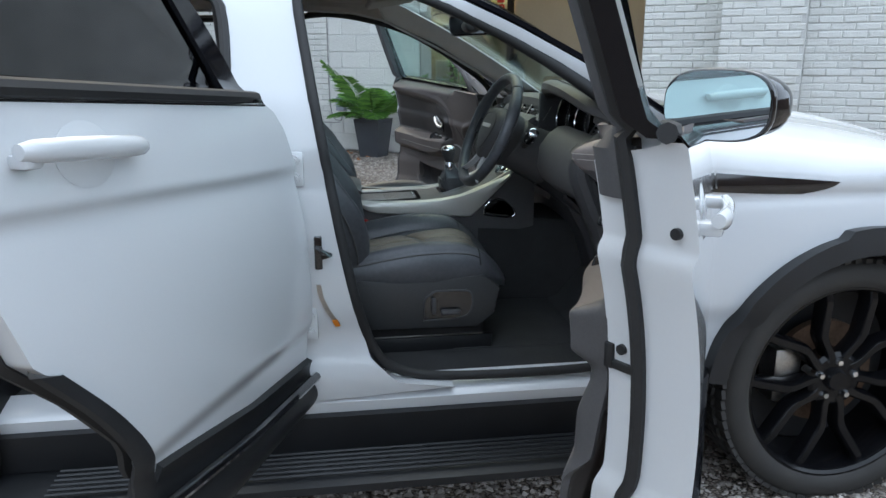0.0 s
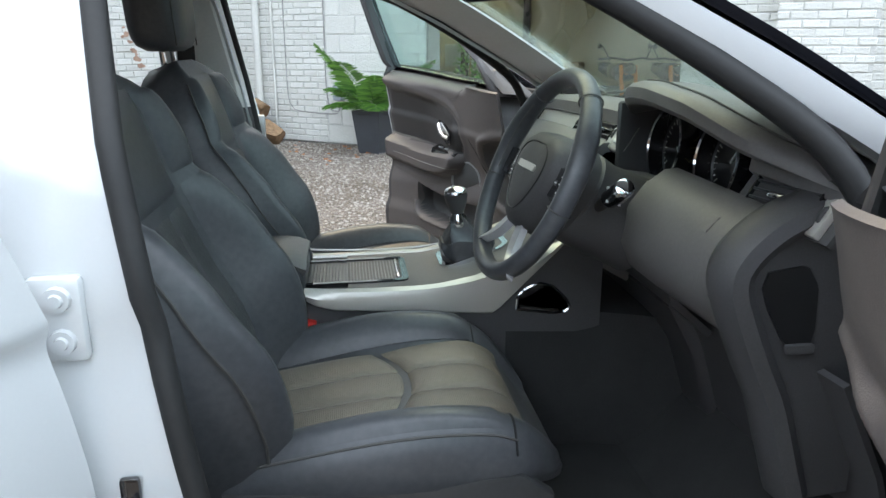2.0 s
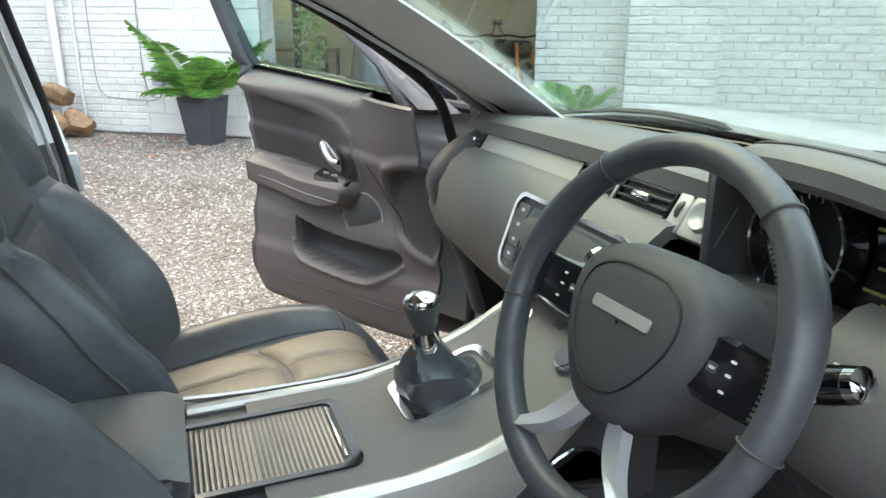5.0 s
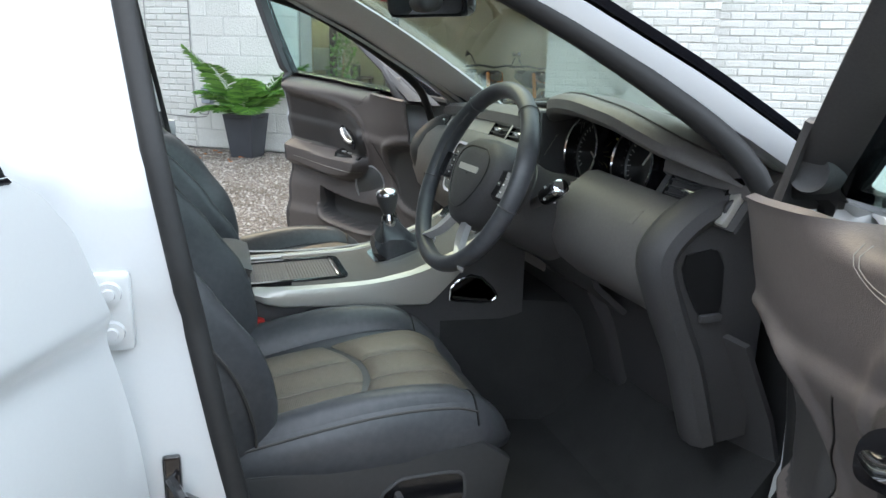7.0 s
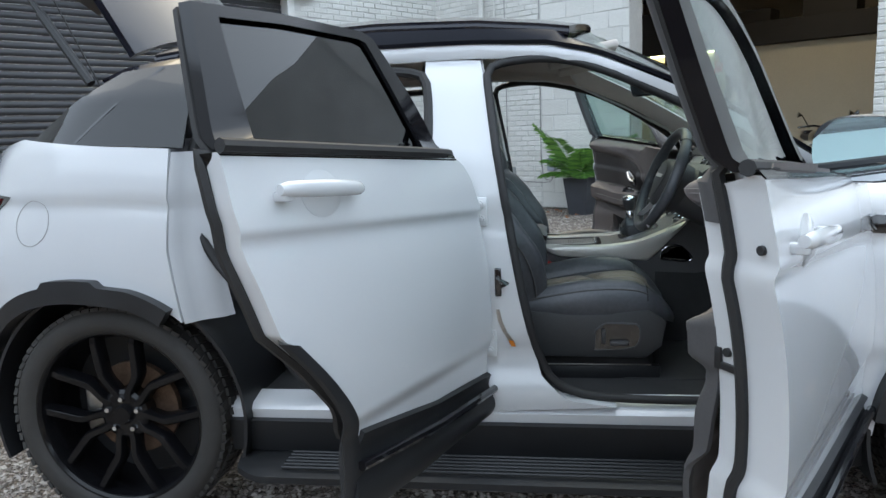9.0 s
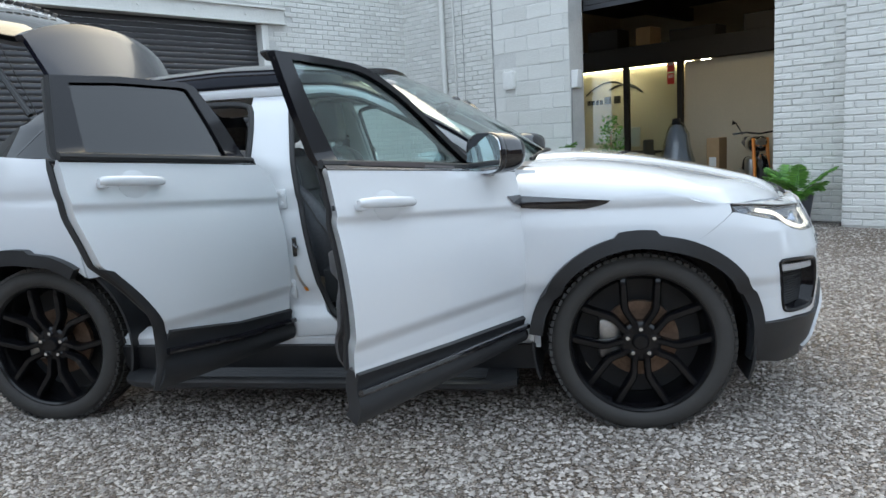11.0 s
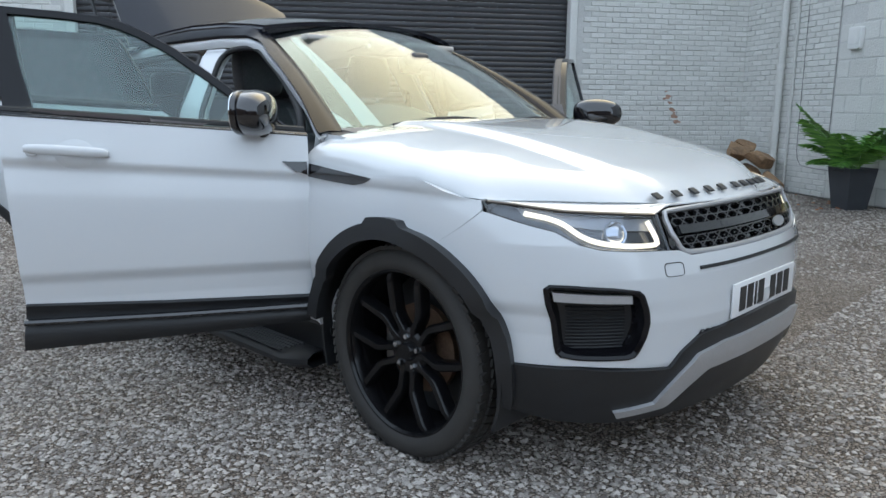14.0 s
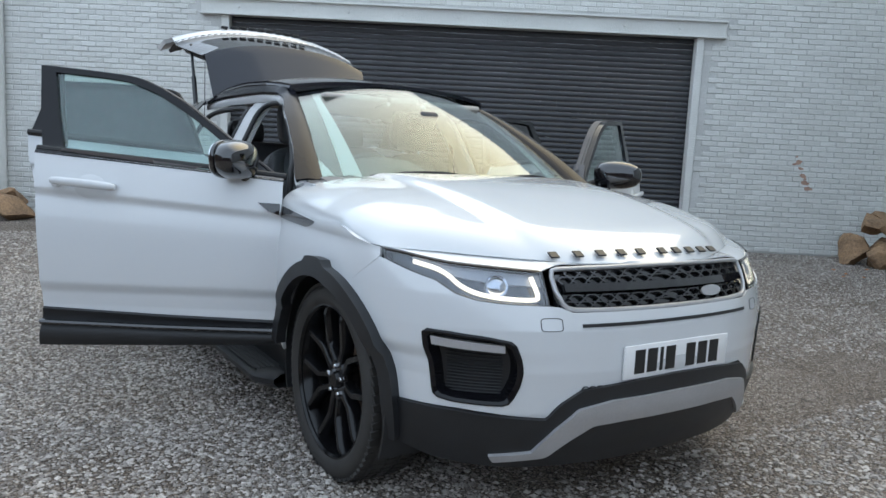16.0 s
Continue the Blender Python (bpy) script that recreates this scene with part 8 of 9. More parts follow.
for a0, a1 in ((0.60, 2.07), (2.17, 3.20)):
    yard_part("pane", ybox(a0, a1, PC, PC + 0.008, 0.12, 2.42), CLEAR, partition)
for z in (2.02, 2.25):
    sg = thing("wall_sign", "small red sign with white bars on the partition", "sign", group="red signs")
    yard_part("plate", ybox(2.99, 3.13, PC + 0.012, PC + 0.018, z, z + 0.20), RED_SIGN, sg)
    for k in range(3):
        yard_part("bar", ybox(3.01, 3.11, PC + 0.0185, PC + 0.0195, z + 0.12 + 0.022 * k, z + 0.13 + 0.022 * k), WHITE_MARK, sg)
logo = thing("wall_logo", "dark car-shaped arcs above plain bars on the office wall", "sign")
LC = -5.2
yard_part("back_panel", ybox(-0.3, 3.0, LC - 0.12, LC - 0.02, 0.02, 2.6), CREAM, logo)
for pts in ([(0.35, 2.02), (0.55, 2.16), (0.85, 2.28), (1.15, 2.26), (1.35, 2.16), (1.6, 2.1), (1.75, 2.0)], [(0.95, 2.10), (1.2, 2.2), (1.5, 2.18), (1.7, 2.05)]):
    yard_part("arc", tube([(p[0], LC, p[1]) for p in smooth_line(pts, 30)], 0.018, 6), MARK_BLACK, logo)
for k, a in enumerate((0.42, 0.53, 0.64, 0.74, 0.90, 1.14, 1.38)):
    w = 0.035 if k < 4 else 0.08
    yard_part("bar", ybox(a - w, a + w, LC - 0.01, LC + 0.01, 1.80, 1.90 if k < 4 else 1.96), MARK_BLACK, logo)
strip = thing("strip_lamp", "long warm lamp strip along the office wall's top", "lamp")
yard_part("tube", ybox(-0.2, 2.9, LC - 0.02, LC + 0.04, 2.50, 2.54), WARM_LAMP, strip)
for a, c in ((1.2, -4.7), (2.6, -6.0), (0.4, -6.5)):
    lp = thing("ceiling_lamp", "square warm ceiling lamp panel in the office", "lamp", group="office ceiling lamps")
    yard_part("panel", ybox(a - 0.2, a + 0.2, c - 0.2, c + 0.2, 2.60, 2.615), WARM_SPOT, lp)
lp = thing("ceiling_lamp", "long workshop ceiling lamp", "lamp")
yard_part("panel", ybox(4.2, 5.6, -2.4, -2.25, 4.10, 4.14), WARM_SPOT, lp)
desk = thing("office_desk", "dark office desk behind the glass", "desk")
yard_part("top", ybox(1.0, 2.4, -5.1, -4.5, 0.72, 0.76, 0.006), BEAM_DARK, desk)
for a in (1.05, 2.35):
    for c in (-5.05, -4.55):
        yard_part("leg", ybox(a - 0.025, a + 0.025, c - 0.025, c + 0.025, 0.02, 0.72), BEAM_DARK, desk)
screen = thing("monitor", "white backed computer monitor on the desk", "monitor")
yard_part("panel", ybox(1.35, 1.95, -4.75, -4.71, 0.86, 1.26, 0.01), WHITE_PLASTIC, screen)
yard_part("stand", ybox(1.6, 1.7, -4.80, -4.72, 0.76, 0.90, 0.01), GREY_PLASTIC, screen)
chair = thing("office_chair", "black office chair at the desk", "chair")
yard_part("seat", ybox(1.95, 2.40, -4.42, -4.05, 0.42, 0.48, 0.03), SOFT, chair)
yard_part("backrest", ybox(2.38, 2.44, -4.42, -4.05, 0.55, 1.00, 0.03), SOFT, chair)
yard_part("post", tube([(2.17, -4.23, 0.06), (2.17, -4.23, 0.42)], 0.025, 8), CHROME, chair)
for k in range(5):
    t = 2 * math.pi * k / 5
    yard_part("foot", tube([(2.17, -4.23, 0.07), (2.17 + 0.25 * math.cos(t), -4.23 + 0.25 * math.sin(t), 0.05)], 0.02, 6), CHROME, chair)
# stored boxes and beams above the partition
for a0, a1, z0, z1, m in ((2.3, 2.6, 2.80, 3.15, CARD), (3.0, 3.9, 2.80, 3.02, BEAM_DARK), (1.2, 1.9, 2.80, 3.2, BEAM_DARK), (4.4, 5.2, 2.80, 3.1, BEAM_DARK)):
    b = thing("stored_box", "old box stored on the beam" if m is CARD else "dark stored box on the beam", "box")
    yard_part("carton", ybox(a0, a1, PC - 0.5, PC - 0.05, z0, z1, 0.01), m, b)
for k, a in enumerate((1.0, 4.0, 7.0)):
    r = thing("roof_beam", "dark roof beam of the workshop", "beam", group="roof beams", kind="structure")
    yard_part("beam", ybox(a - 0.08, a + 0.08, -9.0, -0.4, 3.85, 4.15), BEAM_DARK, r)
# half-raised shutter box above the doorway
rb = thing("shutter_roll", "rolled-up grey shutter over the doorway", "roller shutter")
yard_part("roll", tube([(DL, -0.50, 3.45), (DR, -0.50, 3.45)], 0.20, 20), SHUTTER, rb)
for k in range(7):
    yard_part("slat", ybox(DL, DR, -0.40, -0.38, 2.98 + 0.075 * k, 3.05 + 0.075 * k, 0.004), SHUTTER, rb)


def pallet(a, c):
    t = thing("pallet", "wooden pallet on the concrete floor", "pallet")
    for k in range(6):
        yard_part("board", ybox(a - 0.5, a + 0.5, c - 0.4 + 0.14 * k, c - 0.3 + 0.14 * k, 0.12, 0.14, 0.003), WOOD, t)
    for k in range(3):
        yard_part("bearer", ybox(a - 0.5 + 0.45 * k, a - 0.4 + 0.45 * k, c - 0.4, c + 0.4, 0.02, 0.12, 0.004), WOOD, t)


pallet(3.78, -2.75)
wrap = thing("wrapped_goods", "machine part wrapped in clear plastic on a pallet", "wrapped goods")
for nm, sc, mt in (("core", 0.88, GREY_PLASTIC), ("plastic_film", 1.0, FILM)):
    bm = bmesh.new()
    rows = []
    rn = random.Random(3)
    for z, r in ((0.14, 0.42), (0.3, 0.40), (0.5, 0.34), (0.7, 0.27), (0.95, 0.22), (1.1, 0.20), (1.25, 0.12), (1.32, 0.05)):
        rows.append([(3.78 + sc * r * math.cos(t) * rn.uniform(0.85, 1.1), -2.75 + sc * r * math.sin(t) * rn.uniform(0.85, 1.1), 0.14 + (z - 0.14) * (0.6 + 0.4 * sc)) for t in np.linspace(0, 2 * math.pi, 18, endpoint=False)])
    vs = from_grid(bm, rows, close_v=True)
    bm.faces.new(vs[-1])
    bmesh.ops.recalc_face_normals(bm, faces=bm.faces)
    yard_part(nm, bm, mt, wrap, smooth=nm == "core")
yard_part("cap", ybox(3.70, 3.84, -2.80, -2.70, 1.24, 1.36, 0.02), MARK_BLACK, wrap)
carton = thing("carton", "tall brown cardboard carton beside the pallet", "box")
yard_part("body", ybox(4.28, 4.50, -3.1, -2.8, 0.02, 1.0, 0.006), CARD, carton)
yard_part("label", ybox(4.33, 4.45, -2.799, -2.796, 0.5, 0.68), WHITE_PLASTIC, carton)


def motorbike(a, c, turn, tint):
    """A naked motorcycle, built along its own x axis."""
    m = Matrix.Translation((a, c, 0.02)) @ Matrix.Rotation(radians(turn), 4, "Z")
    t = thing("motorcycle", "black naked motorcycle with a round headlamp", "motorcycle", group="motorcycles")
    def p(name, bm, mat, par=None):
        bm.transform(m)
        return yard_part(name, bm, mat, par or t)
    for x in (0.72, -0.70):
        w = p("wheel", lathe([(0.20, -0.05), (0.27, -0.07), (0.31, -0.04), (0.315, 0), (0.31, 0.04), (0.27, 0.07), (0.20, 0.05)], 32, m=Matrix.Translation((x, 0, 0.315)) @ Matrix.Rotation(radians(90), 4, "X"), closed=True), TYRE)
        for k in range(5):
            an = 2 * math.pi * k / 5
            p("spoke", tube([(x, 0, 0.315), (x + 0.22 * math.cos(an), 0, 0.315 + 0.22 * math.sin(an))], 0.018, 6), RIM, w)
    for s in (-1, 1):
        p("fork", tube([(0.72, s * 0.10, 0.32), (0.50, s * 0.10, 0.95)], 0.026, 8), AMBER)
        p("exhaust", tube([(0.1, s * 0.14, 0.35), (-0.5, s * 0.16, 0.40)], 0.045, 10), STEEL)
        p("mirror", tube([(0.46, s * 0.25, 1.02), (0.42, s * 0.34, 1.20), (0.42, s * 0.40, 1.21)], [0.008, 0.008, 0.045], 8), GLOSS_BLACK)
    p("handlebar", tube([(0.36, -0.38, 1.03), (0.46, -0.2, 1.05), (0.48, 0, 1.02), (0.46, 0.2, 1.05), (0.36, 0.38, 1.03)], 0.014, 8), GLOSS_BLACK)
    p("headlamp", lathe([(0, 0.05), (0.06, 0.045), (0.085, 0.02), (0.09, -0.02), (0.05, -0.08), (0, -0.09)], 24, m=Matrix.Translation((0.60, 0, 0.90)) @ Matrix.Rotation(radians(90), 4, "Y")), CHROME)
    p("tank", rbox((0.55, 0.30, 0.24), (0.18, 0, 0.86), 0.09, 4), tint)
    p("seat", rbox((0.62, 0.24, 0.09), (-0.38, 0, 0.84), 0.04, 3, None, Matrix.Rotation(radians(8), 3, "Y")), SOFT)
    p("engine", rbox((0.46, 0.30, 0.34), (0.10, 0, 0.48), 0.06, 3), STEEL)
    p("frame", tube([(0.48, 0, 0.95), (0.2, 0, 0.66), (-0.3, 0, 0.62), (-0.70, 0, 0.32)], 0.03, 8), GLOSS_BLACK)
    p("tail", rbox((0.25, 0.16, 0.10), (-0.72, 0, 0.92), 0.03, 3), GLOSS_BLACK)
    p("mudguard", tube([(0.72 + 0.36 * math.cos(q), 0, 0.315 + 0.36 * math.sin(q)) for q in np.linspace(0.6, 2.4, 10)], 0.05, 8), GLOSS_BLACK)


motorbike(5.05, -2.9, 60, GLOSS_BLACK)
motorbike(5.75, -3.0, 66, MARK_BLACK)
motorbike(6.5, -3.0, 70, GLOSS_BLACK)


# ---- plants ----
def frond(bm, origin, heading, length, lift, droop, rn, wide):
    """One palm frond: a bent stem with narrow leaflets on both sides."""
    pts = []
    for t in np.linspace(0, 1, 14):
        r = length * (t - 0.12 * t * t)
        pts.append(Vector((origin[0] + math.cos(heading) * r * 0.85, origin[1] + math.sin(heading) * r * 0.85, origin[2] + lift * length * t - droop * length * t ** 2.2)))
    tube(pts, [0.007 * (1 - 0.7 * t) for t in np.linspace(0, 1, 14)], 5, bm)
    side = Vector((-math.sin(heading), math.cos(heading), 0))
    for k in range(46):
        t = 0.22 + 0.78 * k / 45
        i = min(int(t * 13), 12)
        p = pts[i].lerp(pts[i + 1], t * 13 - i)
        d = (pts[i + 1] - pts[i]).normalized()
        for s in (-1, 1):
            L = length * 0.30 * math.sin(math.pi * (0.12 + 0.86 * t)) ** 0.7 * rn.uniform(0.85, 1.1)
            w = length * wide * rn.uniform(0.8, 1.2)
            v = (side * s * 0.82 + d * 0.55 + Vector((0, 0, rn.uniform(-0.22, 0.12)))).normalized()
            q = d * w
            a, b = bm.verts.new(p), bm.verts.new(p + v * L * 0.45 + q + Vector((0, 0, 0.006)))
            c, e = bm.verts.new(p + v * L - Vector((0, 0, L * 0.12))), bm.verts.new(p + v * L * 0.45 - q)
            bm.faces.new((a, b, c))
            bm.faces.new((a, c, e))


def palm(a, c, pot_h, pot_r, height, spread, seed, label, n=13, lean=0.0):
    rn = random.Random(seed)
    t = thing("potted_palm", label, "potted plant", group="potted palms")
    m = Matrix.Translation((a, c, 0.0))
    prof = [(0, 0), (pot_r * 0.70, 0), (pot_r * 0.72, 0.02), (pot_r, pot_h), (pot_r * 0.93, pot_h), (pot_r * 0.86, pot_h - 0.05), (0, pot_h - 0.05)]
    bm = lathe(prof, 4 if pot_r > 0.24 else 24, m=m @ Matrix.Rotation(radians(45), 4, "Z"))
    pot = yard_part("pot", bm, POT, t, "tapered dark grey pot", smooth=pot_r <= 0.24)
    yard_part("soil", lathe([(0, pot_h - 0.03), (pot_r * 0.82, pot_h - 0.04)], 16, m=m), SOIL, t)
    for k in range(n):
        bm = bmesh.new()
        hd = 2 * math.pi * (k * 0.382 + rn.uniform(-0.05, 0.05))
        if math.sin(hd) < -0.3 and c < 0.6:
            hd = -hd * 0.4
        up = rn.uniform(0.35, 1.0)
        frond(bm, (a + rn.uniform(-0.05, 0.05), c + rn.uniform(-0.05, 0.05), pot_h - 0.04), hd + lean, spread * rn.uniform(0.75, 1.15) * (0.75 + 0.35 * up), (height - pot_h) / spread * up * 0.95, rn.uniform(0.1, 0.35) + 0.25 * (1 - up), rn, 0.010 + 0.006 * rn.random())
        yard_part("frond", bm, LEAF, t)


palm(3.02, 0.42, 0.50, 0.27, 1.55, 0.85, 5, "bright green potted palm in a tall dark grey pot", 17)
palm(6.84, 0.38, 0.38, 0.17, 0.95, 0.62, 9, "green potted palm in a dark round pot beside the doorway", 13)
# clipped shrub in a square planter at the doorway
sh = thing("potted_shrub", "dark leafy shrub in a square black planter at the doorway", "potted plant")
yard_part("planter", rbox((0.42, 0.42, 0.56), (3.78, -0.62, 0.30), 0.01, 2, None, None, (1.1, 1.1)), POT, sh)
bm = bmesh.new()
rn = random.Random(21)
for k in range(700):
    z = rn.uniform(0.58, 1.42)
    r = 0.22 * math.sqrt(rn.random()) * (1 - 0.5 * abs(z - 0.95) / 0.5)
    t = rn.uniform(0, 2 * math.pi)
    p = Vector((3.78 + r * math.cos(t), -0.62 + r * math.sin(t), z))
    v = Vector((rn.uniform(-1, 1), rn.uniform(-1, 1), rn.uniform(-0.3, 1))).normalized() * 0.055
    w = v.cross(Vector((0, 0, 1))).normalized() * 0.018
    bm.faces.new([bm.verts.new(q) for q in (p, p + v * 0.5 + w, p + v, p + v * 0.5 - w)])
tagged(yard_part("foliage", bm, LEAF, sh), kind="stuff")
yard_part("trunk", tube([(3.78, -0.62, 0.5), (3.79, -0.62, 1.2)], [0.02, 0.008], 8), WOOD, sh)


# ---- boulders in the corner ----
def boulder(a, c, z, sx, sy, sz, seed, turn):
    rn = random.Random(seed)
    bm = bmesh.new()
    bmesh.ops.create_icosphere(bm, subdivisions=4, radius=1.15)
    planes = [(Vector((rn.uniform(-1, 1), rn.uniform(-1, 1), rn.uniform(-1, 1))).normalized(), rn.uniform(0.5, 0.8)) for _ in range(15)]
    off = Vector((seed * 3.1, seed * 1.7, 0))
    for v in bm.verts:
        p = v.co.copy()
        for n, d in planes:
            q = p.dot(n)
            if q > d:
                p -= n * (q - d) * 0.985
        p *= 1 + 0.05 * noise.noise(p * 2.2 + off) + 0.02 * noise.noise(p * 7 + off)
        v.co = Vector((p.x * sx, p.y * sy, p.z * sz))
    bm.transform(Matrix.Translation((a, c, z)) @ Matrix.Rotation(radians(turn), 4, "Z"))
    t = part("boulder", to_yard(bm), BROWN_STONE, None)
    tagged(t, "brown sandstone boulder in the heap by the wall", "boulder", group="boulder heap")


for k, (a, c, z, sx, sy, sz, tn) in enumerate(((0.42, 0.95, 0.20, 0.36, 0.26, 0.24, 20), (0.55, 0.42, 0.22, 0.34, 0.27, 0.26, 70), (1.0, 0.38, 0.15, 0.26, 0.22, 0.18, 10), (0.78, 0.75, 0.17, 0.30, 0.2, 0.2, -30),
                                               (0.45, 0.60, 0.55, 0.30, 0.25, 0.18, 40), (0.80, 0.45, 0.47, 0.26, 0.2, 0.16, 100), (0.36, 0.32, 0.62, 0.2, 0.2, 0.15, 0))):
    boulder(0.30 + a * 1.15, 0.14 + c * 0.62, z, sx * 0.95, sy, sz, k + 3, tn)
for k, (a, c, z, sx) in enumerate(((0.55, 12.75, 0.22, 0.36), (0.95, 12.45, 0.16, 0.28))):
    boulder(a, c, z, sx, 0.26, 0.26, k + 20, 30 * k)


# ---- dark car parked beyond the pipe ----
def far_car():
    t = thing("parked_car", "black car parked at the far end of the wall", "car")
    bm = bmesh.new()
    rows = []
    for y, w, zt in ((0, 0.72, 0.80), (0.08, 0.82, 0.95), (0.5, 0.86, 1.0), (1.0, 0.87, 1.02), (2.8, 0.87, 1.0), (3.6, 0.82, 0.9), (3.9, 0.7, 0.75)):
        rows.append([(1.35 + s * w, 13.25 + y, z) for s, z in ((-0.95, 0.28), (-1, 0.5), (-1, 0.75), (-0.9, zt), (0, zt + 0.04), (0.9, zt), (1, 0.75), (1, 0.5), (0.95, 0.28))])
    vs = from_grid(bm, rows, close_v=True)
    bm.faces.new(vs[0])
    bm.faces.new(vs[-1][::-1])
    bmesh.ops.recalc_face_normals(bm, faces=bm.faces)
    yard_part("body", bm, GLOSS_BLACK, t)
    bm = bmesh.new()
    rows = []
    for y, w, z in ((0.15, 0.78, 0.98), (0.55, 0.62, 1.42), (1.9, 0.62, 1.46), (2.7, 0.76, 1.0)):
        rows.append([(1.35 - w, 13.25 + y, z), (1.35 - w * 0.4, 13.25 + y, z + 0.03), (1.35 + w * 0.4, 13.25 + y, z + 0.03), (1.35 + w, 13.25 + y, z), (1.35 + 0.82, 13.25 + y, 0.97), (1.35 - 0.82, 13.25 + y, 0.97)])
    from_grid(bm, rows, close_v=True)
    bmesh.ops.recalc_face_normals(bm, faces=bm.faces)
    yard_part("cabin_glass", bm, PRIVACY, t)
    for y in (0.75, 3.15):
        for s in (-1, 1):
            w = yard_part("wheel", lathe([(0, -0.08), (0.24, -0.09), (0.31, -0.07), (0.32, 0), (0.31, 0.07), (0.24, 0.09), (0, 0.08)], 28, m=Matrix.Translation((1.35 + s * 0.80, 13.25 + y, 0.32)) @ Matrix.Rotation(radians(90), 4, "Y")), TYRE, t)
    for s in (-1, 1):
        yard_part("tail_lamp", ybox(1.35 + s * 0.62 - 0.12, 1.35 + s * 0.62 + 0.12, 13.24, 13.30, 0.72, 0.84, 0.02), TAIL, t)


far_car()

# ---- walls that close the yard behind the camera ----
bm = ybox(-0.4, 18, 17.5, 17.9, 0, 3.1)
structure("wall_south", bm, OLD_BRICK, "old brown brick wall across the yard")
bm = ybox(17.6, 18, 0, 17.5, 0, 2.5)
structure("wall_east", bm, OLD_BRICK, "old brown brick wall at the yard's end")
bm = ybox(-0.5, 18, 17.4, 18.0, 3.1, 3.22)
structure("wall_coping", bm, CONCRETE, "grey coping stones on the old wall", "coping")


# ---- bricks and blocks of the painted walls ----
def brick_mesh(name, L, hgt, d, seed, mat):
    """A brick face, slightly uneven, with rounded edges: front, rim and sides, open at the back; it faces +y."""
    rn = random.Random(seed)
    e = 0.008
    out = [(-L / 2, -hgt / 2), (L / 2, -hgt / 2), (L / 2, hgt / 2), (-L / 2, hgt / 2)]
    inn = [(x - math.copysign(e * rn.uniform(0.7, 1.6), x), z - math.copysign(e * rn.uniform(0.6, 1.3), z)) for x, z in out]
    v = [(x, 0.0, z) for x, z in out] + [(x, d * 0.6, z) for x, z in out] + [(x, d + rn.uniform(-0.0015, 0.0015), z) for x, z in inn]
    f = []
    for k in range(4):
        j = (k + 1) % 4
        f += [(k, 4 + k, 4 + j, j), (4 + k, 8 + k, 8 + j, 4 + j)]
    f.append((8, 11, 10, 9))
    return v, f


def lay_courses(x0, x1, z0, z1, L, hgt, joint, holes, seed):
    """Centres of pieces in running courses, with (x, z, length)."""
    rn = random.Random(seed)
    out = []
    row = 0
    z = z0
    while z + hgt <= z1:
        x = x0 - (L + joint) * (0.5 if row % 2 else 0.0) - rn.uniform(0, 0.02)
        while x < x1:
            a, b = max(x, x0), min(x + L, x1)
            if b - a > 0.04 and not any(a < h1 and b > h0 and z < h3 and z + hgt > h2 for h0, h1, h2, h3 in holes):
                out.append(((a + b) / 2, z + hgt / 2, b - a))
            x += L + joint
        z += hgt + joint
        row += 1
    return out


def clad_wall(owner, spots, place, L, hgt, d, mat, nm, near, seed):
    """Pieces near the given stretch are parts, the others are joined."""
    rn = random.Random(seed)
    kinds = []
    for k in range(4):
        v, f = brick_mesh(nm, L, hgt, d, k + seed, mat)
        me = bpy.data.meshes.new(nm)
        me.from_pydata(v, [], f)
        me.materials.append(mat)
        kinds.append((np.array(v), f, me))
    V, F, n = [], [], 0
    spots = sorted(spots, key=near)
    for i, (x, z, w) in enumerate(spots):
        v, f, me = kinds[rn.randrange(4)]
        sc = w / L
        push = rn.uniform(-0.007, 0.004)
        tilt = rn.uniform(-0.012, 0.012)
        m = place(x, z, push) @ Matrix.Rotation(tilt, 4, "Y") @ Matrix.Diagonal((sc, 1, rn.uniform(0.93, 1.03), 1))
        if i < 290:
            ob = new(nm, me)
            ob.parent = owner
            ob.matrix_basis = m
        else:
            M = np.array(m)
            V.append(v @ M[:3, :3].T + M[:3, 3])
            F += [[q + n for q in face] for face in f]
            n += len(v)
    if V:
        me = bpy.data.meshes.new(nm + "_courses")
        me.from_pydata(np.concatenate(V).tolist(), [], F)
        me.materials.append(mat)
        ob = new(nm + "_courses", me)
        ob.parent = owner
        tagged(ob, kind="stuff")


def on_a(x, z, push):
    p = yard(x, 0.0, z) + E2 * -push
    return Matrix(((E1.x, -E2.x, 0, p.x), (E1.y, -E2.y, 0, p.y), (0, 0, 1, p.z), (0, 0, 0, 1)))
def on_b(x, z, push):
    p = yard(0.0, x, z) + E1 * push
    return Matrix(((E2.x, E1.x, 0, p.x), (E2.y, E1.y, 0, p.y), (0, 0, 1, p.z), (0, 0, 0, 1)))
def on_pier(x, z, push):
    p = yard(x, 0.28, z) + E2 * -push
    return Matrix(((E1.x, -E2.x, 0, p.x), (E1.y, -E2.y, 0, p.y), (0, 0, 1, p.z), (0, 0, 0, 1)))


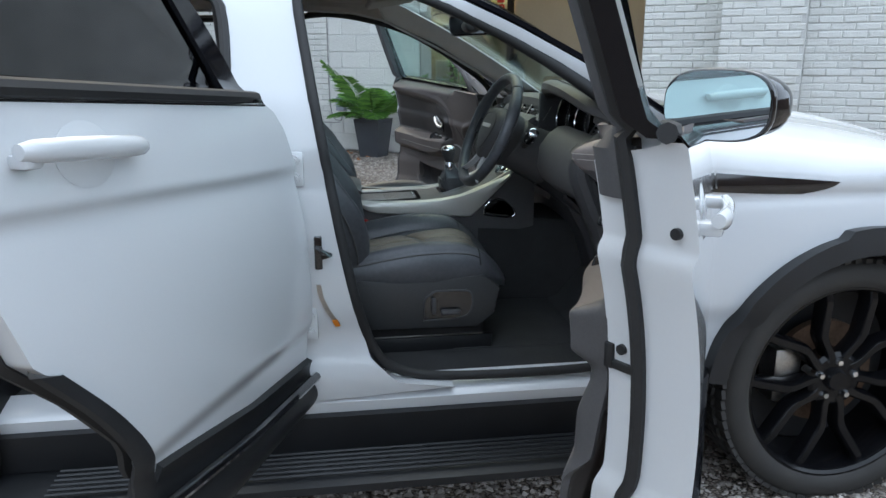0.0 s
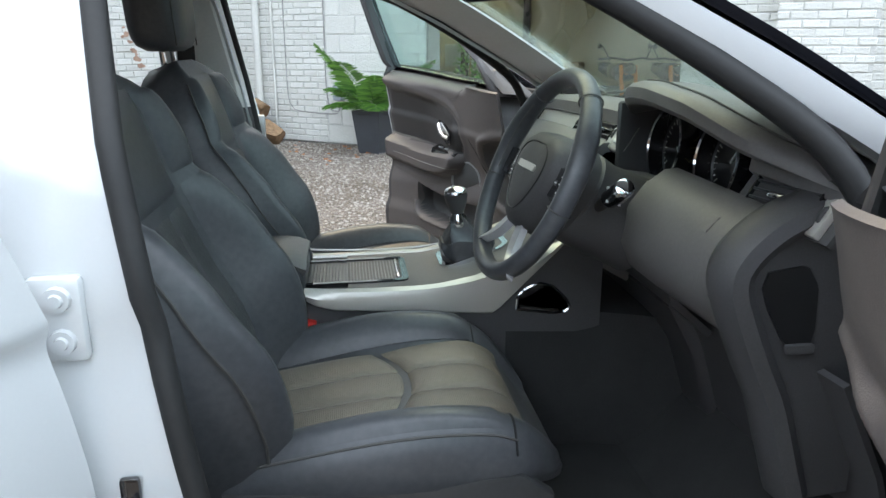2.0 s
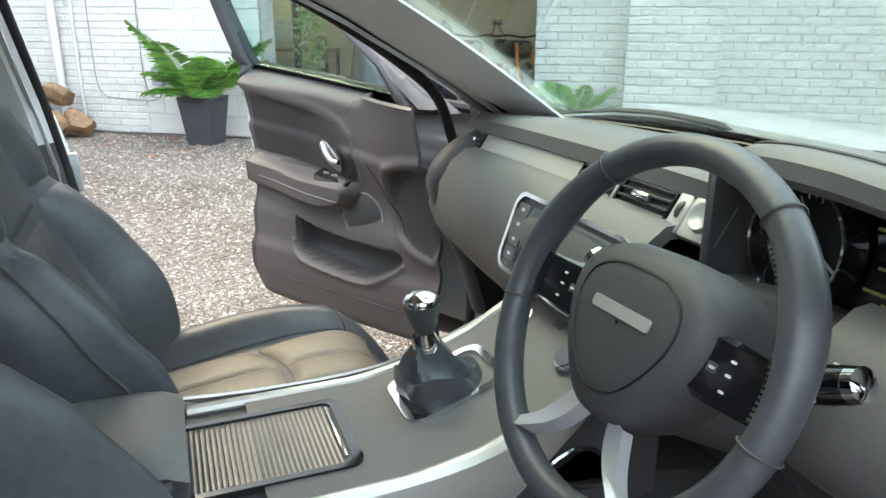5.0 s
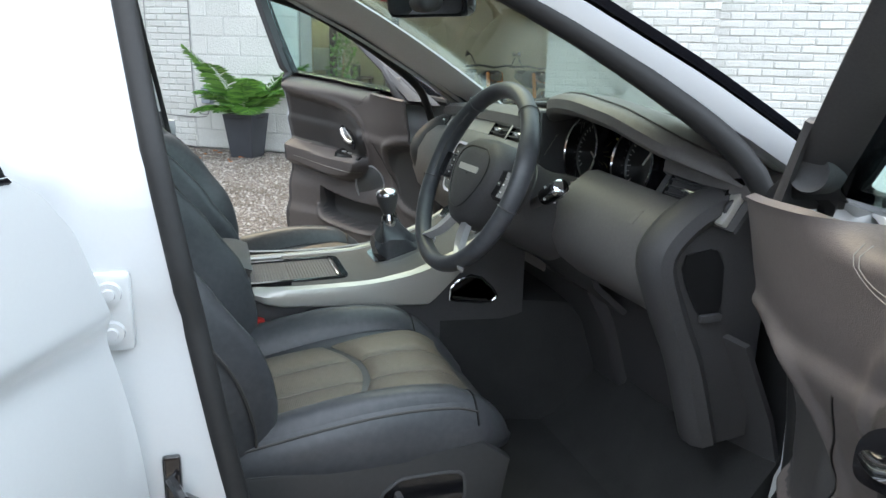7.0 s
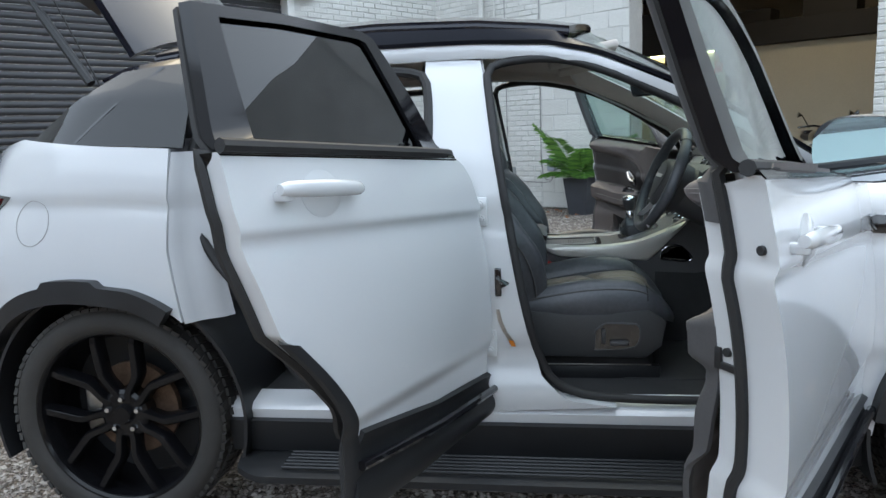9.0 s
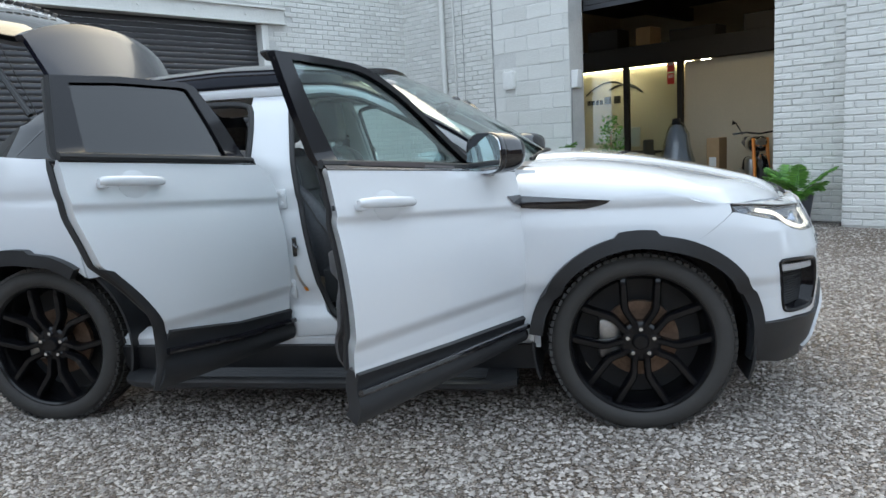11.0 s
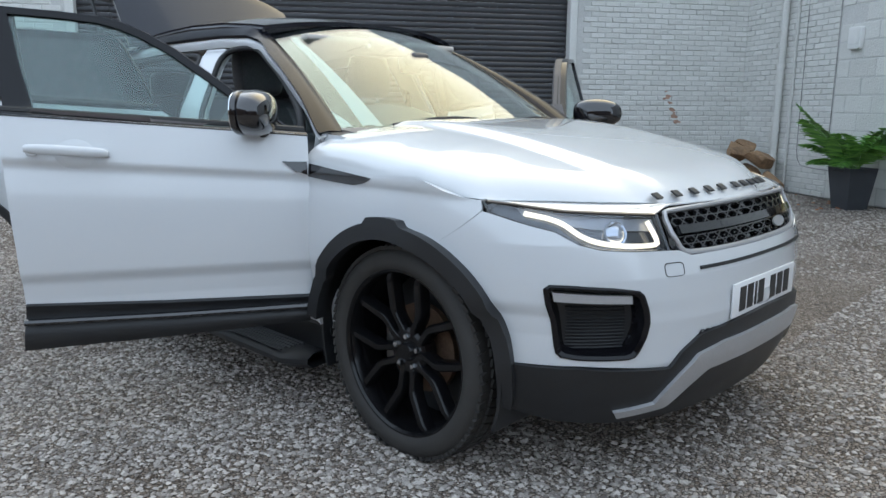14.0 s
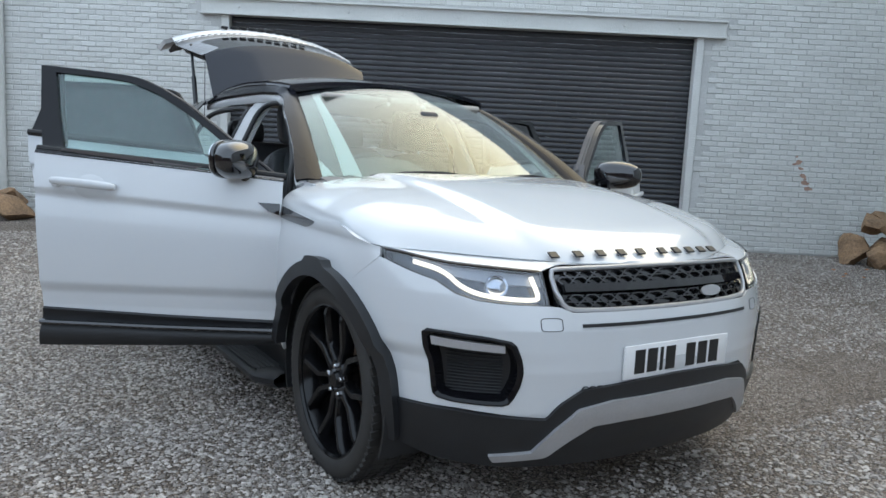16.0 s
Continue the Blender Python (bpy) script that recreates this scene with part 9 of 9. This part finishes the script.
TOP = 4.4
spots = lay_courses(0.0, 14.0, 0.02, TOP, 0.218, 0.066, 0.010, [(SH0 - 0.10, SH1 + 0.10, 0, SHT), (2.53, 10.16, SHT - 0.03, 3.32)], 1)
clad_wall(wall_b, spots, on_b, 0.218, 0.066, 0.011, WALL_WHITE, "brick", lambda s: abs(s[0] - 1.6) + 0.5 * abs(s[1] - 1.6), 11)
spots = lay_courses(0.0, 2.06, 0.02, TOP, 0.218, 0.066, 0.010, [], 2) + lay_courses(DR, 7.27, 0.02, TOP, 0.218, 0.066, 0.010, [], 3) + lay_courses(8.11, 12.0, 0.02, TOP, 0.218, 0.066, 0.010, [], 4)
clad_wall(wall_a, spots, on_a, 0.218, 0.066, 0.011, WALL_WHITE, "brick", lambda s: abs(s[0] - 1.2) + 0.5 * abs(s[1] - 1.0), 12)
spots = lay_courses(2.07, DL, 0.02, TOP, 0.44, 0.215, 0.010, [], 5)
clad_wall(wall_a, spots, on_a, 0.44, 0.215, 0.007, WALL_WHITE, "block", lambda s: s[1], 13)
spots = lay_courses(7.28, 8.10, 0.02, TOP, 0.218, 0.066, 0.010, [], 6)
clad_wall(pier, spots, on_pier, 0.218, 0.066, 0.012, WALL_WHITE, "brick", lambda s: s[1], 14)

# ---- loose stones of the gravel ----
rng = np.random.default_rng(7)
OCT = np.array([(1, 0, 0), (0, 1, 0), (-1, 0, 0), (0, -1, 0), (0, 0, 1), (0, 0, -1)], float)
OF = np.array([(0, 1, 4), (1, 2, 4), (2, 3, 4), (3, 0, 4), (1, 0, 5), (2, 1, 5), (3, 2, 5), (0, 3, 5)])
def stones(x0, x1, y0, y1, density, big):
    n = int((x1 - x0) * (y1 - y0) * density)
    c = np.stack([rng.uniform(x0, x1, n), rng.uniform(y0, y1, n), np.zeros(n)], 1)
    loc = (c[:, :2] @ np.array([[E1.x, E2.x], [E1.y, E2.y]]))
    c = c[(loc[:, 0] + 7.9 > 0.1) & (5.95 - loc[:, 1] > 0.1)]
    n = len(c)
    s = (0.0045 + 0.0090 * rng.uniform(0, 1, n) ** 1.6) * big
    V = OCT[None] * rng.uniform(0.55, 1.25, (n, 6, 1)) + rng.uniform(-0.25, 0.25, (n, 6, 3))
    V = V * s[:, None, None] * np.array([1.25, 1.0, 0.60])
    a = rng.uniform(0, 2 * math.pi, n)
    ca, sa = np.cos(a)[:, None], np.sin(a)[:, None]
    W = np.stack([V[..., 0] * ca - V[..., 1] * sa, V[..., 0] * sa + V[..., 1] * ca, V[..., 2]], 2)
    c[:, 2] = s * 0.25
    return W + c[:, None]
parts = [stones(-4.8, 3.6, -3.6, -0.4, 4200, 1.0), stones(-8.0, -4.8, -3.0, 4.0, 700, 1.5), stones(3.6, 5.5, -3.6, 3.0, 1100, 1.2), stones(0.5, 3.6, -0.4, 3.0, 2000, 1.1), stones(-0.5, 5.5, 3.0, 8.0, 450, 1.25), stones(-4.8, 0.5, -0.4, 1.4, 250, 1.1), stones(-4.6, -0.2, 1.4, 8.6, 750, 1.15)]
V = np.concatenate(parts)
n = len(V)
me = bpy.data.meshes.new("gravel")
me.from_pydata(V.reshape(-1, 3), [], (OF[None] + (np.arange(n) * 6)[:, None, None]).reshape(-1, 3))
me.materials.append(GRAVEL)
gravel = tagged(new("gravel", me), "loose grey and brown crushed stones", "gravel", kind="stuff")
rn = random.Random(2)
for k in range(26):
    p = yard(rn.uniform(1.2, 3.2), rn.uniform(0.1, 1.6), 0.012)
    lf = bmesh.new()
    r = rn.uniform(0.02, 0.045)
    pts = [Vector((r * math.cos(t) * (1 if i % 2 else 0.6), 0.7 * r * math.sin(t), 0.008 * math.sin(3 * t))) for i, t in enumerate(np.linspace(0, 2 * math.pi, 8, endpoint=False))]
    a, b = [lf.verts.new(q) for q in pts], [lf.verts.new(q + Vector((0, 0, 0.002))) for q in pts]
    lf.faces.new(a[::-1])
    lf.faces.new(b)
    ob = part("dead_leaf", lf, DEAD_LEAF, None, smooth=False, m=Matrix.Translation(p) @ Matrix.Rotation(rn.uniform(0, 6), 4, "Z"))
    tagged(ob, "dry brown fallen leaf on the gravel", "leaf", group="fallen leaves")
